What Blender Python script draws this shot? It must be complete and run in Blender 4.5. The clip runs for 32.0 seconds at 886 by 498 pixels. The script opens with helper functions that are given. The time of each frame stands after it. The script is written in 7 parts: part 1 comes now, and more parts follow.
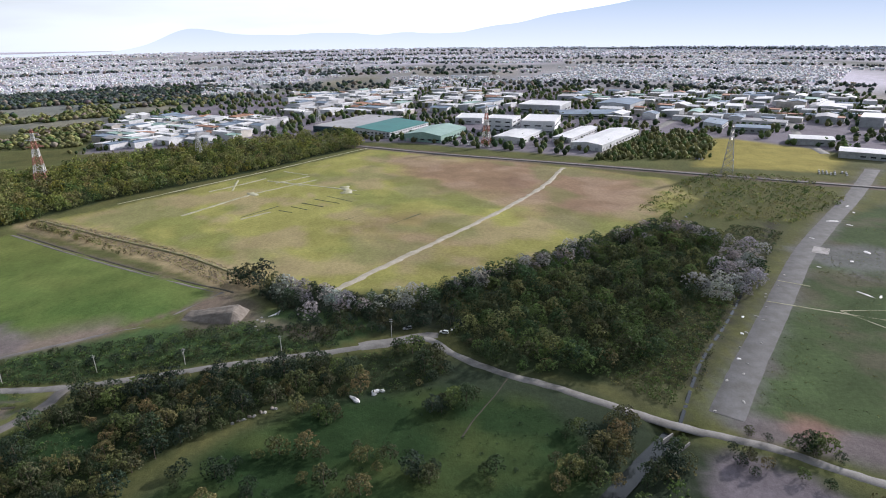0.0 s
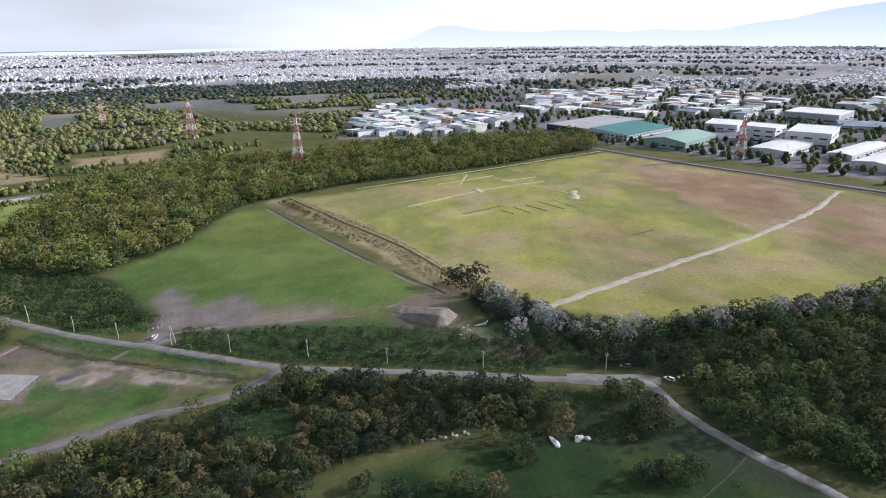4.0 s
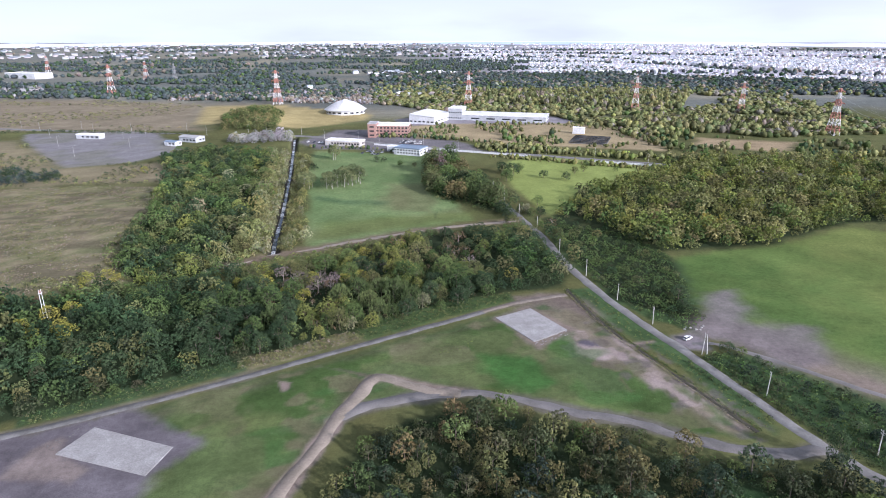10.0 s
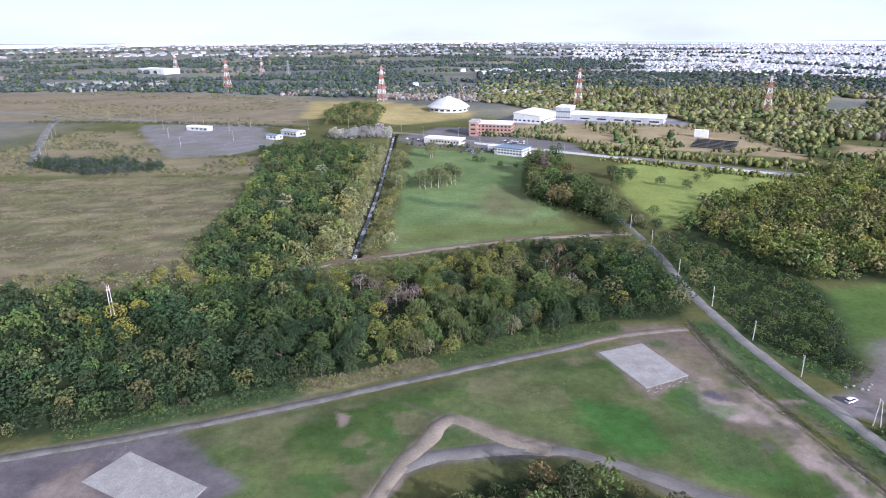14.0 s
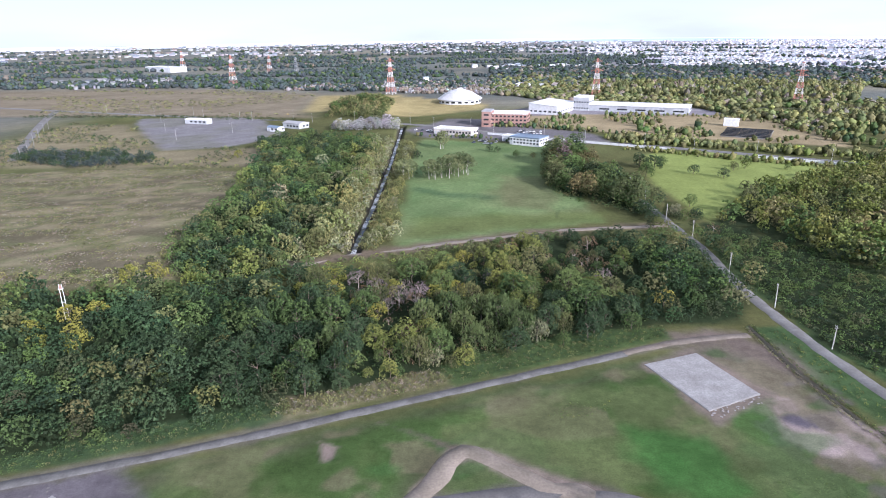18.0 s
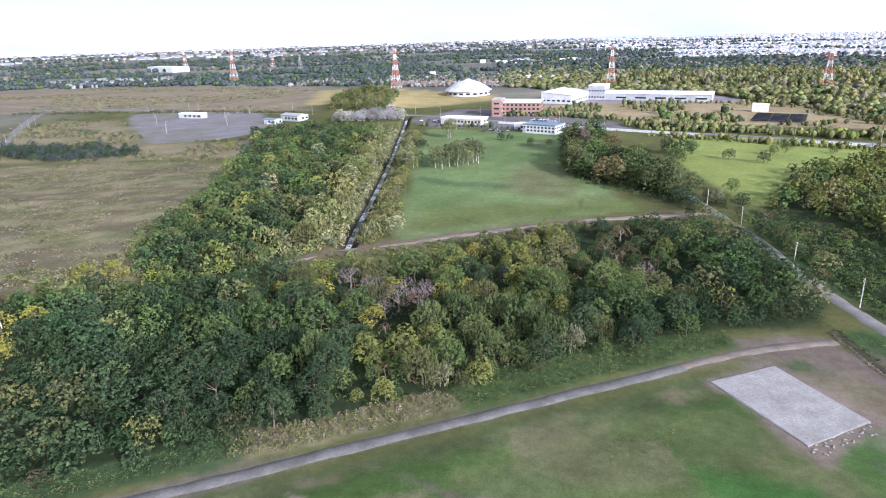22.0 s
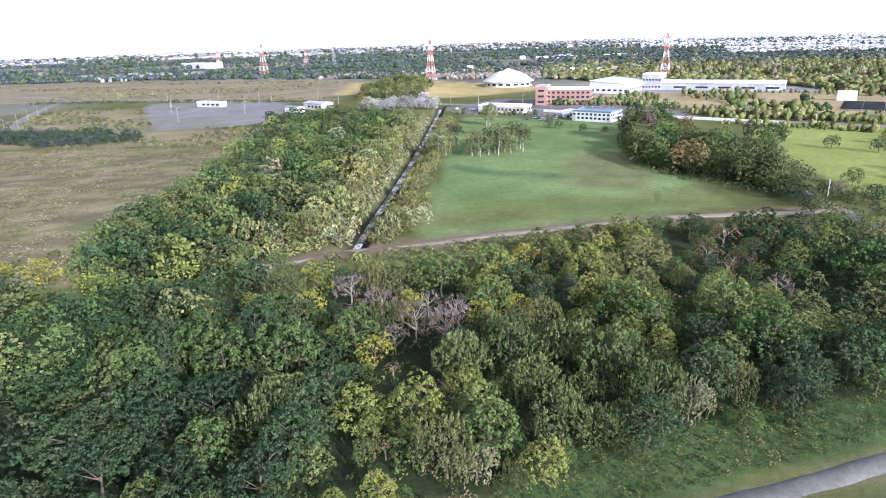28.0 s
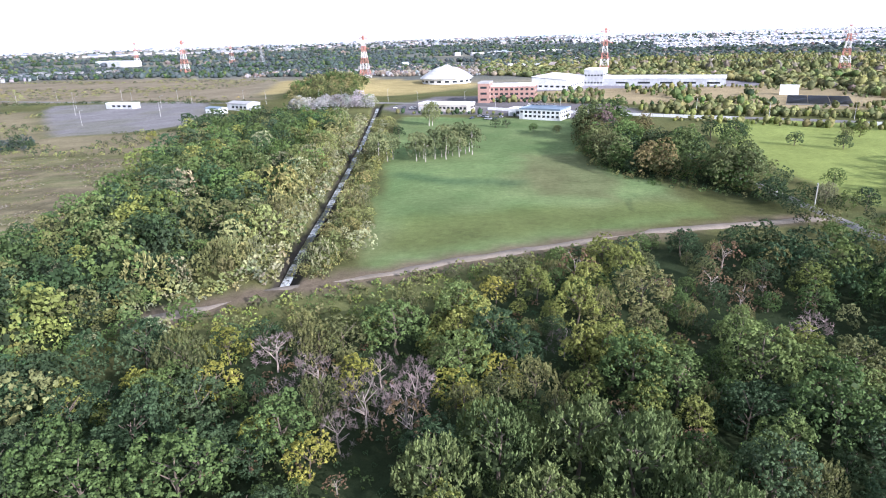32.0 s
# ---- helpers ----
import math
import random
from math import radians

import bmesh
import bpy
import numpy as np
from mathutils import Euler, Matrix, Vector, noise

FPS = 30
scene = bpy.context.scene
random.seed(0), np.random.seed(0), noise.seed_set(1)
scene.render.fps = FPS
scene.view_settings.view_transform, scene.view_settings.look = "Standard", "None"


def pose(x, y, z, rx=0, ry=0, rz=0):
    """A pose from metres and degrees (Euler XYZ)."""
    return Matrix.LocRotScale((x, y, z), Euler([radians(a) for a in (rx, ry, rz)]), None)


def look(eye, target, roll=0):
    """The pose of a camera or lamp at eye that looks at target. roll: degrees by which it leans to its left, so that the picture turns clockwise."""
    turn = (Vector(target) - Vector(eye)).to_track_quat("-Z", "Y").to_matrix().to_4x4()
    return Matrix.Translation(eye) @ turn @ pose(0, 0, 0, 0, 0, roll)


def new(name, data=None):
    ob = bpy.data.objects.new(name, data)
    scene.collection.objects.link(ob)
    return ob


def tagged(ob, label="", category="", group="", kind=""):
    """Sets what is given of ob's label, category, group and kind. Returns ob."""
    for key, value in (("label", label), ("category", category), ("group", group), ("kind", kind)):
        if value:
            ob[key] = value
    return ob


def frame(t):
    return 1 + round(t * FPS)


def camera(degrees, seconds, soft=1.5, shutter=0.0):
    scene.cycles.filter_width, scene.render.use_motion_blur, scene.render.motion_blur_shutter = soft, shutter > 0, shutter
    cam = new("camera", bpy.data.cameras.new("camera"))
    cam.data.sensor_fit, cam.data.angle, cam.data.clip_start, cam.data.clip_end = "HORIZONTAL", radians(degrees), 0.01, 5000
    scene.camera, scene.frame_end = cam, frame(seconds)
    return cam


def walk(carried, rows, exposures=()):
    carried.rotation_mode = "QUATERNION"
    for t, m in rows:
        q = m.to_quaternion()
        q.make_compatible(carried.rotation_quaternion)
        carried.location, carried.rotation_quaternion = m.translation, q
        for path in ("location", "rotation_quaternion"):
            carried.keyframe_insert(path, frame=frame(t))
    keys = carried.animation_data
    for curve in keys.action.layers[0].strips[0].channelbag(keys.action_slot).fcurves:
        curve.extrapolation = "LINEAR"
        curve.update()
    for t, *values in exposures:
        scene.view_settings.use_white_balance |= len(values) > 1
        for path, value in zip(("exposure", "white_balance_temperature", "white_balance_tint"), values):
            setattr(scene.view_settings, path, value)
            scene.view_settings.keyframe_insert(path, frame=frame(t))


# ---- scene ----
# camera: seconds, place in metres, heading (to the left of +y), pitch, roll in degrees
PATH = [
    (0.00, -72.29, -67.41, 131.78, -83.34, -19.34, -0.74), (0.50, -69.31, -66.75, 131.77, -81.83, -19.36, -0.78), 
    (1.00, -66.17, -66.05, 131.70, -79.81, -19.41, -0.81), (1.50, -62.80, -65.18, 131.57, -77.48, -19.41, -0.86), 
    (2.00, -59.30, -64.26, 131.32, -74.64, -19.40, -0.78), (2.50, -55.74, -62.95, 131.02, -71.66, -19.38, -0.73), 
    (4.50, -40.73, -57.18, 129.66, -58.71, -19.34, -0.64), (5.00, -36.58, -55.29, 129.30, -54.63, -19.35, -0.58), 
    (5.50, -32.77, -53.38, 128.86, -50.33, -19.33, -0.58), (6.00, -29.18, -51.58, 128.09, -46.15, -19.28, -0.49), 
    (6.50, -25.70, -49.47, 126.76, -42.63, -19.32, -0.49), (7.00, -22.49, -46.88, 125.10, -41.32, -19.37, -0.48), 
    (7.50, -19.71, -43.63, 123.28, -39.09, -19.40, -0.53), (8.00, -17.03, -40.49, 121.30, -31.83, -19.44, -0.44), 
    (8.50, -14.33, -37.34, 119.15, -25.78, -19.40, -0.22), (9.00, -11.31, -33.97, 117.07, -19.80, -19.40, -0.14), 
    (9.50, -8.52, -30.41, 115.31, -14.12, -19.45, -0.07), (10.00, -6.29, -26.53, 114.13, -8.45, -19.49, -0.04), 
    (10.50, -4.25, -22.34, 113.52, -3.93, -19.37, -0.11), (11.00, -2.79, -17.64, 113.54, -0.85, -19.46, -0.10), 
    (11.50, -1.62, -13.10, 113.57, -1.32, -19.50, -0.10), (12.00, -1.12, -8.68, 113.30, -1.58, -19.47, -0.13), 
    (12.50, -0.67, -4.27, 112.29, -1.02, -19.41, -0.18), (13.00, -0.00, -0.00, 110.50, -0.00, -19.32, -0.26), 
    (13.50, 0.10, 4.82, 108.78, 0.70, -19.44, -0.24), (14.00, 0.24, 9.39, 106.90, 1.23, -19.45, -0.26), 
    (14.50, 0.47, 13.86, 104.83, 1.86, -19.41, -0.29), (16.50, 0.40, 32.12, 96.40, 1.92, -19.35, -0.53), 
    (17.00, 0.40, 36.42, 94.32, 2.13, -19.23, -0.69), (17.50, 0.08, 40.52, 92.61, 2.38, -19.31, -0.70), 
    (18.00, -0.23, 44.63, 90.81, 2.38, -19.30, -0.81), (18.50, -0.42, 48.99, 88.85, 2.81, -19.27, -0.90), 
    (19.00, -0.58, 53.50, 86.78, 2.99, -19.21, -0.96), (19.50, -0.90, 58.09, 84.73, 3.38, -19.23, -0.99), 
    (20.00, -1.17, 62.36, 82.79, 3.26, -19.20, -1.11), (20.50, -1.21, 66.55, 80.92, 3.20, -19.17, -1.24), 
    (21.00, -1.36, 70.93, 79.15, 3.19, -19.18, -1.33), (21.50, -1.50, 75.23, 77.33, 3.21, -19.16, -1.52), 
    (22.00, -1.53, 79.45, 75.32, 3.26, -19.14, -1.68), (22.50, -1.74, 83.91, 73.37, 3.25, -19.12, -1.71), 
    (23.00, -2.12, 88.40, 71.90, 2.98, -19.19, -1.57), (23.50, -2.27, 92.68, 71.36, 2.87, -19.15, -1.76), 
    (24.00, -2.42, 97.04, 71.16, 2.82, -19.12, -1.88), (24.50, -2.47, 101.16, 70.50, 2.86, -19.07, -1.88), 
    (25.00, -2.78, 105.24, 68.96, 2.92, -19.02, -1.84), (25.50, -3.25, 109.49, 66.85, 3.10, -18.96, -1.75), 
    (27.50, -5.23, 128.68, 58.09, 6.06, -18.80, -1.77), (28.00, -5.64, 133.51, 56.18, 6.56, -18.74, -1.79), 
    (28.50, -6.85, 137.89, 54.53, 6.77, -18.92, -1.86), (29.00, -7.45, 142.44, 53.32, 7.04, -18.73, -1.80), 
    (29.50, -8.03, 147.27, 53.08, 6.73, -18.70, -1.85), (30.00, -8.82, 151.98, 53.30, 6.40, -18.74, -1.94), 
    (30.50, -9.56, 156.30, 53.70, 6.10, -18.81, -1.99), (31.00, -10.36, 160.17, 54.10, 3.80, -19.06, -1.96), 
    (31.50, -10.76, 163.39, 54.14, 2.02, -18.95, -1.92), (32.00, -11.18, 165.59, 53.77, 0.72, -19.14, -1.82),
]
cam = camera(70.54, 32.0, soft=1.0)
walk(cam, [(t, Matrix.Translation((x, y, z)) @ pose(0, 0, 0, 0, 0, h) @ pose(0, 0, 0, 90 + p) @ pose(0, 0, 0, 0, 0, r))
           for t, x, y, z, h, p, r in PATH],
     exposures=[(t, e, k, m) for t, e, k, m in ((0, 0.09, 5860, 18), (5, 0.24, 5710, 19), (9, 0.44, 5500, 23), (13, 0.51, 5400, 24), (22, 0.67, 5430, 23), (28, 0.88, 5450, 22), (32, 0.91, 5450, 22))])

# ---- light: late afternoon sun in the haze, low over the far side of the fields ----
SUN_TURN, SUN_UP = radians(-138), radians(22)
sun_way = Vector((-math.sin(SUN_TURN) * math.cos(SUN_UP), math.cos(SUN_TURN) * math.cos(SUN_UP), math.sin(SUN_UP)))
world = bpy.data.worlds.new("sky")
scene.world = world
world.use_nodes = True
wn, wl = world.node_tree.nodes, world.node_tree.links
sky = wn.new("ShaderNodeTexSky")
sky.sky_type, sky.sun_disc = "NISHITA", False
sky.sun_elevation, sky.sun_rotation = SUN_UP, math.atan2(sun_way.x, sun_way.y)
sky.air_density, sky.dust_density, sky.ozone_density, sky.altitude = 1.0, 1.0, 1.5, 20
back = wn["Background"]
back.inputs["Strength"].default_value = 0.12
wl.new(sky.outputs[0], back.inputs["Color"])
# thin bright cloud and haze drawn over the clear sky, open in places
veil, both = wn.new("ShaderNodeBackground"), wn.new("ShaderNodeMixShader")
veil.inputs["Color"].default_value, veil.inputs["Strength"].default_value = (0.93, 0.985, 0.985, 1), 0.82
wtc, wmap, wnz, wr = wn.new("ShaderNodeTexCoord"), wn.new("ShaderNodeMapping"), wn.new("ShaderNodeTexNoise"), wn.new("ShaderNodeMapRange")
wmap.inputs["Scale"].default_value = (1.2, 1.2, 7.0)
wnz.inputs["Scale"].default_value, wnz.inputs["Detail"].default_value = 2.2, 5
for sock, v in zip(wr.inputs[1:5], (0.36, 0.62, 0.68, 1.0)):
    sock.default_value = v
wl.new(wtc.outputs["Generated"], wmap.inputs["Vector"])
wl.new(wmap.outputs[0], wnz.inputs["Vector"])
wl.new(wnz.outputs[0], wr.inputs[0])
wl.new(wr.outputs[0], both.inputs[0])
# the veil is thicker overhead and glows towards the sun
wsep, wlow = wn.new("ShaderNodeSeparateXYZ"), wn.new("ShaderNodeMapRange")
for sock, v in zip(wlow.inputs[1:5], (0.0, 0.35, 0.78, 0.17)):
    sock.default_value = v
wl.new(wtc.outputs["Generated"], wsep.inputs[0])
wl.new(wsep.outputs["Z"], wlow.inputs[0])
wdot, wpow, wsum = wn.new("ShaderNodeVectorMath"), wn.new("ShaderNodeMapRange"), wn.new("ShaderNodeMath")
wdot.operation, wsum.operation = "DOT_PRODUCT", "ADD"
wdot.inputs[1].default_value = sun_way
for sock, v in zip(wpow.inputs[1:5], (-0.2, 1.0, 0.0, 0.85)):
    sock.default_value = v
wl.new(wtc.outputs["Generated"], wdot.inputs[0])
wl.new(wdot.outputs["Value"], wpow.inputs[0])
wl.new(wlow.outputs[0], wsum.inputs[0])
wl.new(wpow.outputs[0], wsum.inputs[1])
wl.new(wsum.outputs[0], veil.inputs["Strength"])
wl.new(back.outputs[0], both.inputs[1])
wl.new(veil.outputs[0], both.inputs[2])
wl.new(both.outputs[0], wn["World Output"].inputs["Surface"])
lamp = bpy.data.lights.new("sun", "SUN")
lamp.energy, lamp.angle, lamp.color = 5.0, radians(2.5), (1.0, 0.91, 0.78)
sun = new("sun", lamp)
sun.matrix_world = look(sun_way * 100, (0, 0, 0))

# ---- materials ----
def nodes_of(name):
    m = bpy.data.materials.new(name)
    m.use_nodes = True
    return m, m.node_tree.nodes, m.node_tree.links, m.node_tree.nodes["Principled BSDF"]


def mixer(n, l, kind, fac, a, b):
    mx = n.new("ShaderNodeMix")
    mx.data_type, mx.blend_type = "RGBA", kind
    for sock, v in ((mx.inputs[0], fac), (mx.inputs[6], a), (mx.inputs[7], b)):
        if isinstance(v, (int, float)):
            sock.default_value = v
        elif isinstance(v, tuple):
            sock.default_value = (*v, 1)
        else:
            l.new(v, sock)
    return mx.outputs[2]


def noise_out(n, l, scale, detail=4.0, rough=0.6, coord="Object"):
    tc, nz = n.new("ShaderNodeTexCoord"), n.new("ShaderNodeTexNoise")
    nz.inputs["Scale"].default_value, nz.inputs["Detail"].default_value, nz.inputs["Roughness"].default_value = scale, detail, rough
    l.new(tc.outputs[coord], nz.inputs["Vector"])
    return nz.outputs[0]


def ramp(n, l, src, lo, hi, a=0.0, b=1.0):
    r = n.new("ShaderNodeMapRange")
    for sock, v in zip(r.inputs[1:5], (lo, hi, a, b)):
        sock.default_value = v
    l.new(src, r.inputs[0])
    return r.outputs[0]


def bump_to(n, l, src, bsdf, strength, distance):
    b = n.new("ShaderNodeBump")
    b.inputs["Strength"].default_value, b.inputs["Distance"].default_value = strength, distance
    l.new(src, b.inputs["Height"])
    l.new(b.outputs[0], bsdf.inputs["Normal"])


def surface(name, color, dark=None, rough=0.8, metal=0.0, big=0.3, fine=6.0, vary=0.35, bump=0.2):
    """A worn plain surface: colour with stains at one scale and grain at another."""
    m, n, l, p = nodes_of(name)
    dark = dark or tuple(c * (1 - vary) for c in color)
    c1 = mixer(n, l, "MIX", ramp(n, l, noise_out(n, l, big), 0.35, 0.65), color, dark)
    g = ramp(n, l, noise_out(n, l, fine, 5), 0.3, 0.7, 0.82, 1.15)
    l.new(mixer(n, l, "MULTIPLY", 1.0, c1, g), p.inputs["Base Color"])
    p.inputs["Roughness"].default_value, p.inputs["Metallic"].default_value = rough, metal
    if bump:
        bump_to(n, l, noise_out(n, l, fine * 2, 4), p, bump, 0.05)
    return m


def tinted(name, rough=0.8, fine=0.9, spread=0.3, bump=0.3, dist=0.3, through_light=0.0, per_object=0.0, grain=0.0, sheen=0.3):
    """Colour carried by the mesh as a tint, broken up by noise at two scales."""
    m, n, l, p = nodes_of(name)
    a = n.new("ShaderNodeAttribute")
    a.attribute_name = "tint"
    g1 = ramp(n, l, noise_out(n, l, fine, 6, 0.7), 0.3, 0.7, 1 - spread, 1 + spread)
    g2 = ramp(n, l, noise_out(n, l, fine * 0.12, 4), 0.3, 0.7, 1 - spread * 0.7, 1 + spread * 0.7)
    c = mixer(n, l, "MULTIPLY", 1.0, mixer(n, l, "MULTIPLY", 1.0, a.outputs["Color"], g1), g2)
    if grain:
        g3 = ramp(n, l, noise_out(n, l, grain, 5, 0.75), 0.3, 0.7, 0.74, 1.26)
        c = mixer(n, l, "MULTIPLY", 1.0, c, g3)
    if per_object:
        oi, hs = n.new("ShaderNodeObjectInfo"), n.new("ShaderNodeHueSaturation")
        l.new(ramp(n, l, oi.outputs["Random"], 0, 1, 0.5 - per_object * 0.04, 0.5 + per_object * 0.03), hs.inputs["Hue"])
        l.new(ramp(n, l, oi.outputs["Random"], 0, 1, 1 + per_object * 0.5, 1 - per_object * 0.5), hs.inputs["Value"])
        l.new(c, hs.inputs["Color"])
        c = hs.outputs[0]
    l.new(c, p.inputs["Base Color"])
    p.inputs["Roughness"].default_value = rough
    p.inputs["Specular IOR Level"].default_value = sheen
    if bump:
        bump_to(n, l, noise_out(n, l, fine * 1.7, 5, 0.7), p, bump, dist)
    if through_light:
        t, mx = n.new("ShaderNodeBsdfTranslucent"), n.new("ShaderNodeMixShader")
        mx.inputs[0].default_value = through_light
        l.new(c, t.inputs["Color"])
        l.new(p.outputs[0], mx.inputs[1])
        l.new(t.outputs[0], mx.inputs[2])
        l.new(mx.outputs[0], n["Material Output"].inputs["Surface"])
    return m


M_GROUND = tinted("vegetated_ground", 0.95, 0.45, 0.2, 0.5, 0.4, grain=3.4, sheen=0.04)
M_LEAF = tinted("foliage", 0.65, 0.9, 0.26, 0, 0, 0.2, 0.5, sheen=0.14)
M_WOODS = tinted("woodland_foliage", 0.7, 0.5, 0.22, 0, 0, 0.2, sheen=0.1)
M_PAINTED = tinted("weathered_paint_and_roofing", 0.6, 0.35, 0.12, 0, 0)
M_BARK = surface("bark", (0.16, 0.13, 0.1), rough=0.9, fine=12, bump=0.5)
M_TWIG = surface("bare_grey_twigs", (0.36, 0.31, 0.27), rough=0.9, fine=12, bump=0.2)
M_PALEBARK = surface("pale_bark", (0.55, 0.52, 0.47), (0.25, 0.22, 0.2), rough=0.85, fine=8)
M_ROAD = surface("worn_asphalt", (0.215, 0.21, 0.20), (0.135, 0.13, 0.12), rough=0.85, big=0.16, fine=1.6)
M_GRAVEL = surface("grey_gravel", (0.19, 0.178, 0.17), (0.125, 0.118, 0.11), rough=0.95, big=0.12, fine=2.0, bump=0.4)
M_DIRT = surface("pale_earth", (0.28, 0.235, 0.19), (0.20, 0.17, 0.13), rough=0.95, big=0.15, fine=1.6, bump=0.4)
M_CONC = surface("weathered_concrete", (0.38, 0.365, 0.355), (0.22, 0.21, 0.20), rough=0.85, big=0.22, fine=1.4)


# ---- helpers of this scene ----
rng = np.random.default_rng(7)


def np_mesh(name, V, F, mat, tint=None, smooth=False):
    """A mesh from arrays: vertices (n,3), faces (m,k) of one size, and a colour per vertex."""
    V, F = np.asarray(V, np.float32), np.asarray(F, np.int32)
    me = bpy.data.meshes.new(name)
    me.vertices.add(len(V))
    me.vertices.foreach_set("co", V.ravel())
    k = F.shape[1]
    me.loops.add(F.size)
    me.loops.foreach_set("vertex_index", F.ravel())
    me.polygons.add(len(F))
    me.polygons.foreach_set("loop_start", np.arange(0, F.size, k, dtype=np.int32))
    if smooth:
        me.polygons.foreach_set("use_smooth", np.ones(len(F), bool))
    if tint is not None:
        col = np.ones((len(V), 4), np.float32)
        col[:, :3] = tint
        me.attributes.new("tint", "FLOAT_COLOR", "POINT").data.foreach_set("color", col.ravel())
    me.materials.append(mat)
    me.update(calc_edges=True)
    return me


def part(name, data, material, parent, label=""):
    """One mesh object under a thing or a part, from a bmesh or a mesh."""
    if isinstance(data, bmesh.types.BMesh):
        me = bpy.data.meshes.new(name)
        data.to_mesh(me)
        data.free()
    else:
        me = data
    if material and not me.materials:
        me.materials.append(material)
    ob = new(name, me)
    ob.parent = parent
    if label:
        ob["label"] = label
    return ob


def box_into(bm, cx, cy, z0, sx, sy, sz, bevel=0.0):
    r = bmesh.ops.create_cube(bm, size=1, matrix=Matrix.Translation((cx, cy, z0 + sz / 2)) @ Matrix.Diagonal((sx, sy, sz, 1)))
    if bevel:
        edges = list({e for v in r["verts"] for e in v.link_edges})
        bmesh.ops.bevel(bm, geom=edges, offset=bevel, segments=1, affect="EDGES")


def box(cx, cy, z0, sx, sy, sz, bevel=0.0):
    bm = bmesh.new()
    box_into(bm, cx, cy, z0, sx, sy, sz, bevel)
    return bm


def beam_into(bm, a, b, w, w2=None, sides=4):
    a, b = Vector(a), Vector(b)
    d = b - a
    m = Matrix.Translation((a + b) / 2) @ d.to_track_quat("Z", "Y").to_matrix().to_4x4()
    bmesh.ops.create_cone(bm, cap_ends=True, segments=sides, radius1=w / 2, radius2=(w2 or w) / 2, depth=d.length, matrix=m)


def thing(name, m, label, category, group="", kind=""):
    ob = new(name)
    ob.matrix_basis = m
    ob.empty_display_size = 0.5
    return tagged(ob, label, category, group, kind)


# value noise and signed distances over arrays, for the lie of the land
_lat = np.random.default_rng(3).random((256, 256))


def vnoise(x, y, size, seed=0):
    u, v = np.asarray(x) / size + 17.3 * seed, np.asarray(y) / size + 9.1 * seed
    i, j = np.floor(u).astype(int), np.floor(v).astype(int)
    a, b = u - i, v - j
    a, b = a * a * (3 - 2 * a), b * b * (3 - 2 * b)
    g = lambda p, q: _lat[p % 256, q % 256]
    return (g(i, j) * (1 - a) + g(i + 1, j) * a) * (1 - b) + (g(i, j + 1) * (1 - a) + g(i + 1, j + 1) * a) * b


def fbm(x, y, size, seed=0):
    return (vnoise(x, y, size, seed) + 0.5 * vnoise(x, y, size / 2.1, seed + 1) + 0.25 * vnoise(x, y, size / 4.3, seed + 2)) / 1.75


def line_dist(x, y, pts):
    d = np.full(np.shape(x), 1e9)
    for (ax, ay), (bx, by) in zip(pts, pts[1:]):
        ex, ey = bx - ax, by - ay
        t = np.clip(((x - ax) * ex + (y - ay) * ey) / (ex * ex + ey * ey + 1e-9), 0, 1)
        d = np.minimum(d, np.hypot(x - ax - t * ex, y - ay - t * ey))
    return d


def poly_dist(x, y, poly):
    """Signed distance to a polygon, negative inside."""
    x, y = np.asarray(x, float), np.asarray(y, float)
    inside = np.zeros(x.shape, bool)
    for (ax, ay), (bx, by) in zip(poly, poly[1:] + poly[:1]):
        c = (ay > y) != (by > y)
        inside ^= c & (x < (bx - ax) * (y - ay) / (by - ay + 1e-12) + ax)
    d = line_dist(x, y, poly + poly[:1])
    return np.where(inside, -d, d)


def smooth_line(pts, step=4.0):
    """A Catmull-Rom curve through the points, in even steps."""
    p = np.array([2 * np.array(pts[0]) - pts[1], *pts, 2 * np.array(pts[-1]) - pts[-2]], float)
    out = []
    for i in range(1, len(p) - 2):
        k = max(2, int(np.hypot(*(p[i + 1] - p[i])) / step))
        for t in np.arange(k) / k:
            out.append(0.5 * (2 * p[i] + (p[i + 1] - p[i - 1]) * t + (2 * p[i - 1] - 5 * p[i] + 4 * p[i + 1] - p[i + 2]) * t * t
                              + (3 * p[i] - p[i - 1] - 3 * p[i + 1] + p[i + 2]) * t ** 3))
    out.append(p[-2])
    return np.array(out)

# ---- the plan, in metres ----
ROAD = [(84, 560), (90, 480), (94, 413), (97, 368), (99, 337), (101, 304), (100, 261), (102, 232), (105, 208), (109, 185), (113, 168),
        (118, 141), (125, 105), (137, 75), (149, 47), (164, 6), (171, -10), (178, -30), (165, -44), (152, -64), (143, -85),
        (136, -98), (128, -113), (120, -130), (112, -154), (102, -172), (80, -215), (40, -300)]
LOOP = [(124, 106), (113, 105), (101, 109), (86, 118), (73, 128), (59, 134), (45, 143), (29, 150), (10, 150), (-6, 147), (-14.5, 141.5)]
DIRT_TRACK = [(-62, 40), (-42, 82), (-28, 112), (-19, 131), (-14, 143), (-8, 153), (-5, 160), (-1, 164.3), (3.4, 162.4), (8, 159.2), (12.5, 156.4), (18, 153), (26, 150.3)]
PATH_WOOD = [(-300, 85), (-210, 112), (-124, 143), (-96, 152), (-64, 164), (-28, 179), (14, 197), (40, 208), (62, 217.5), (74, 221)]
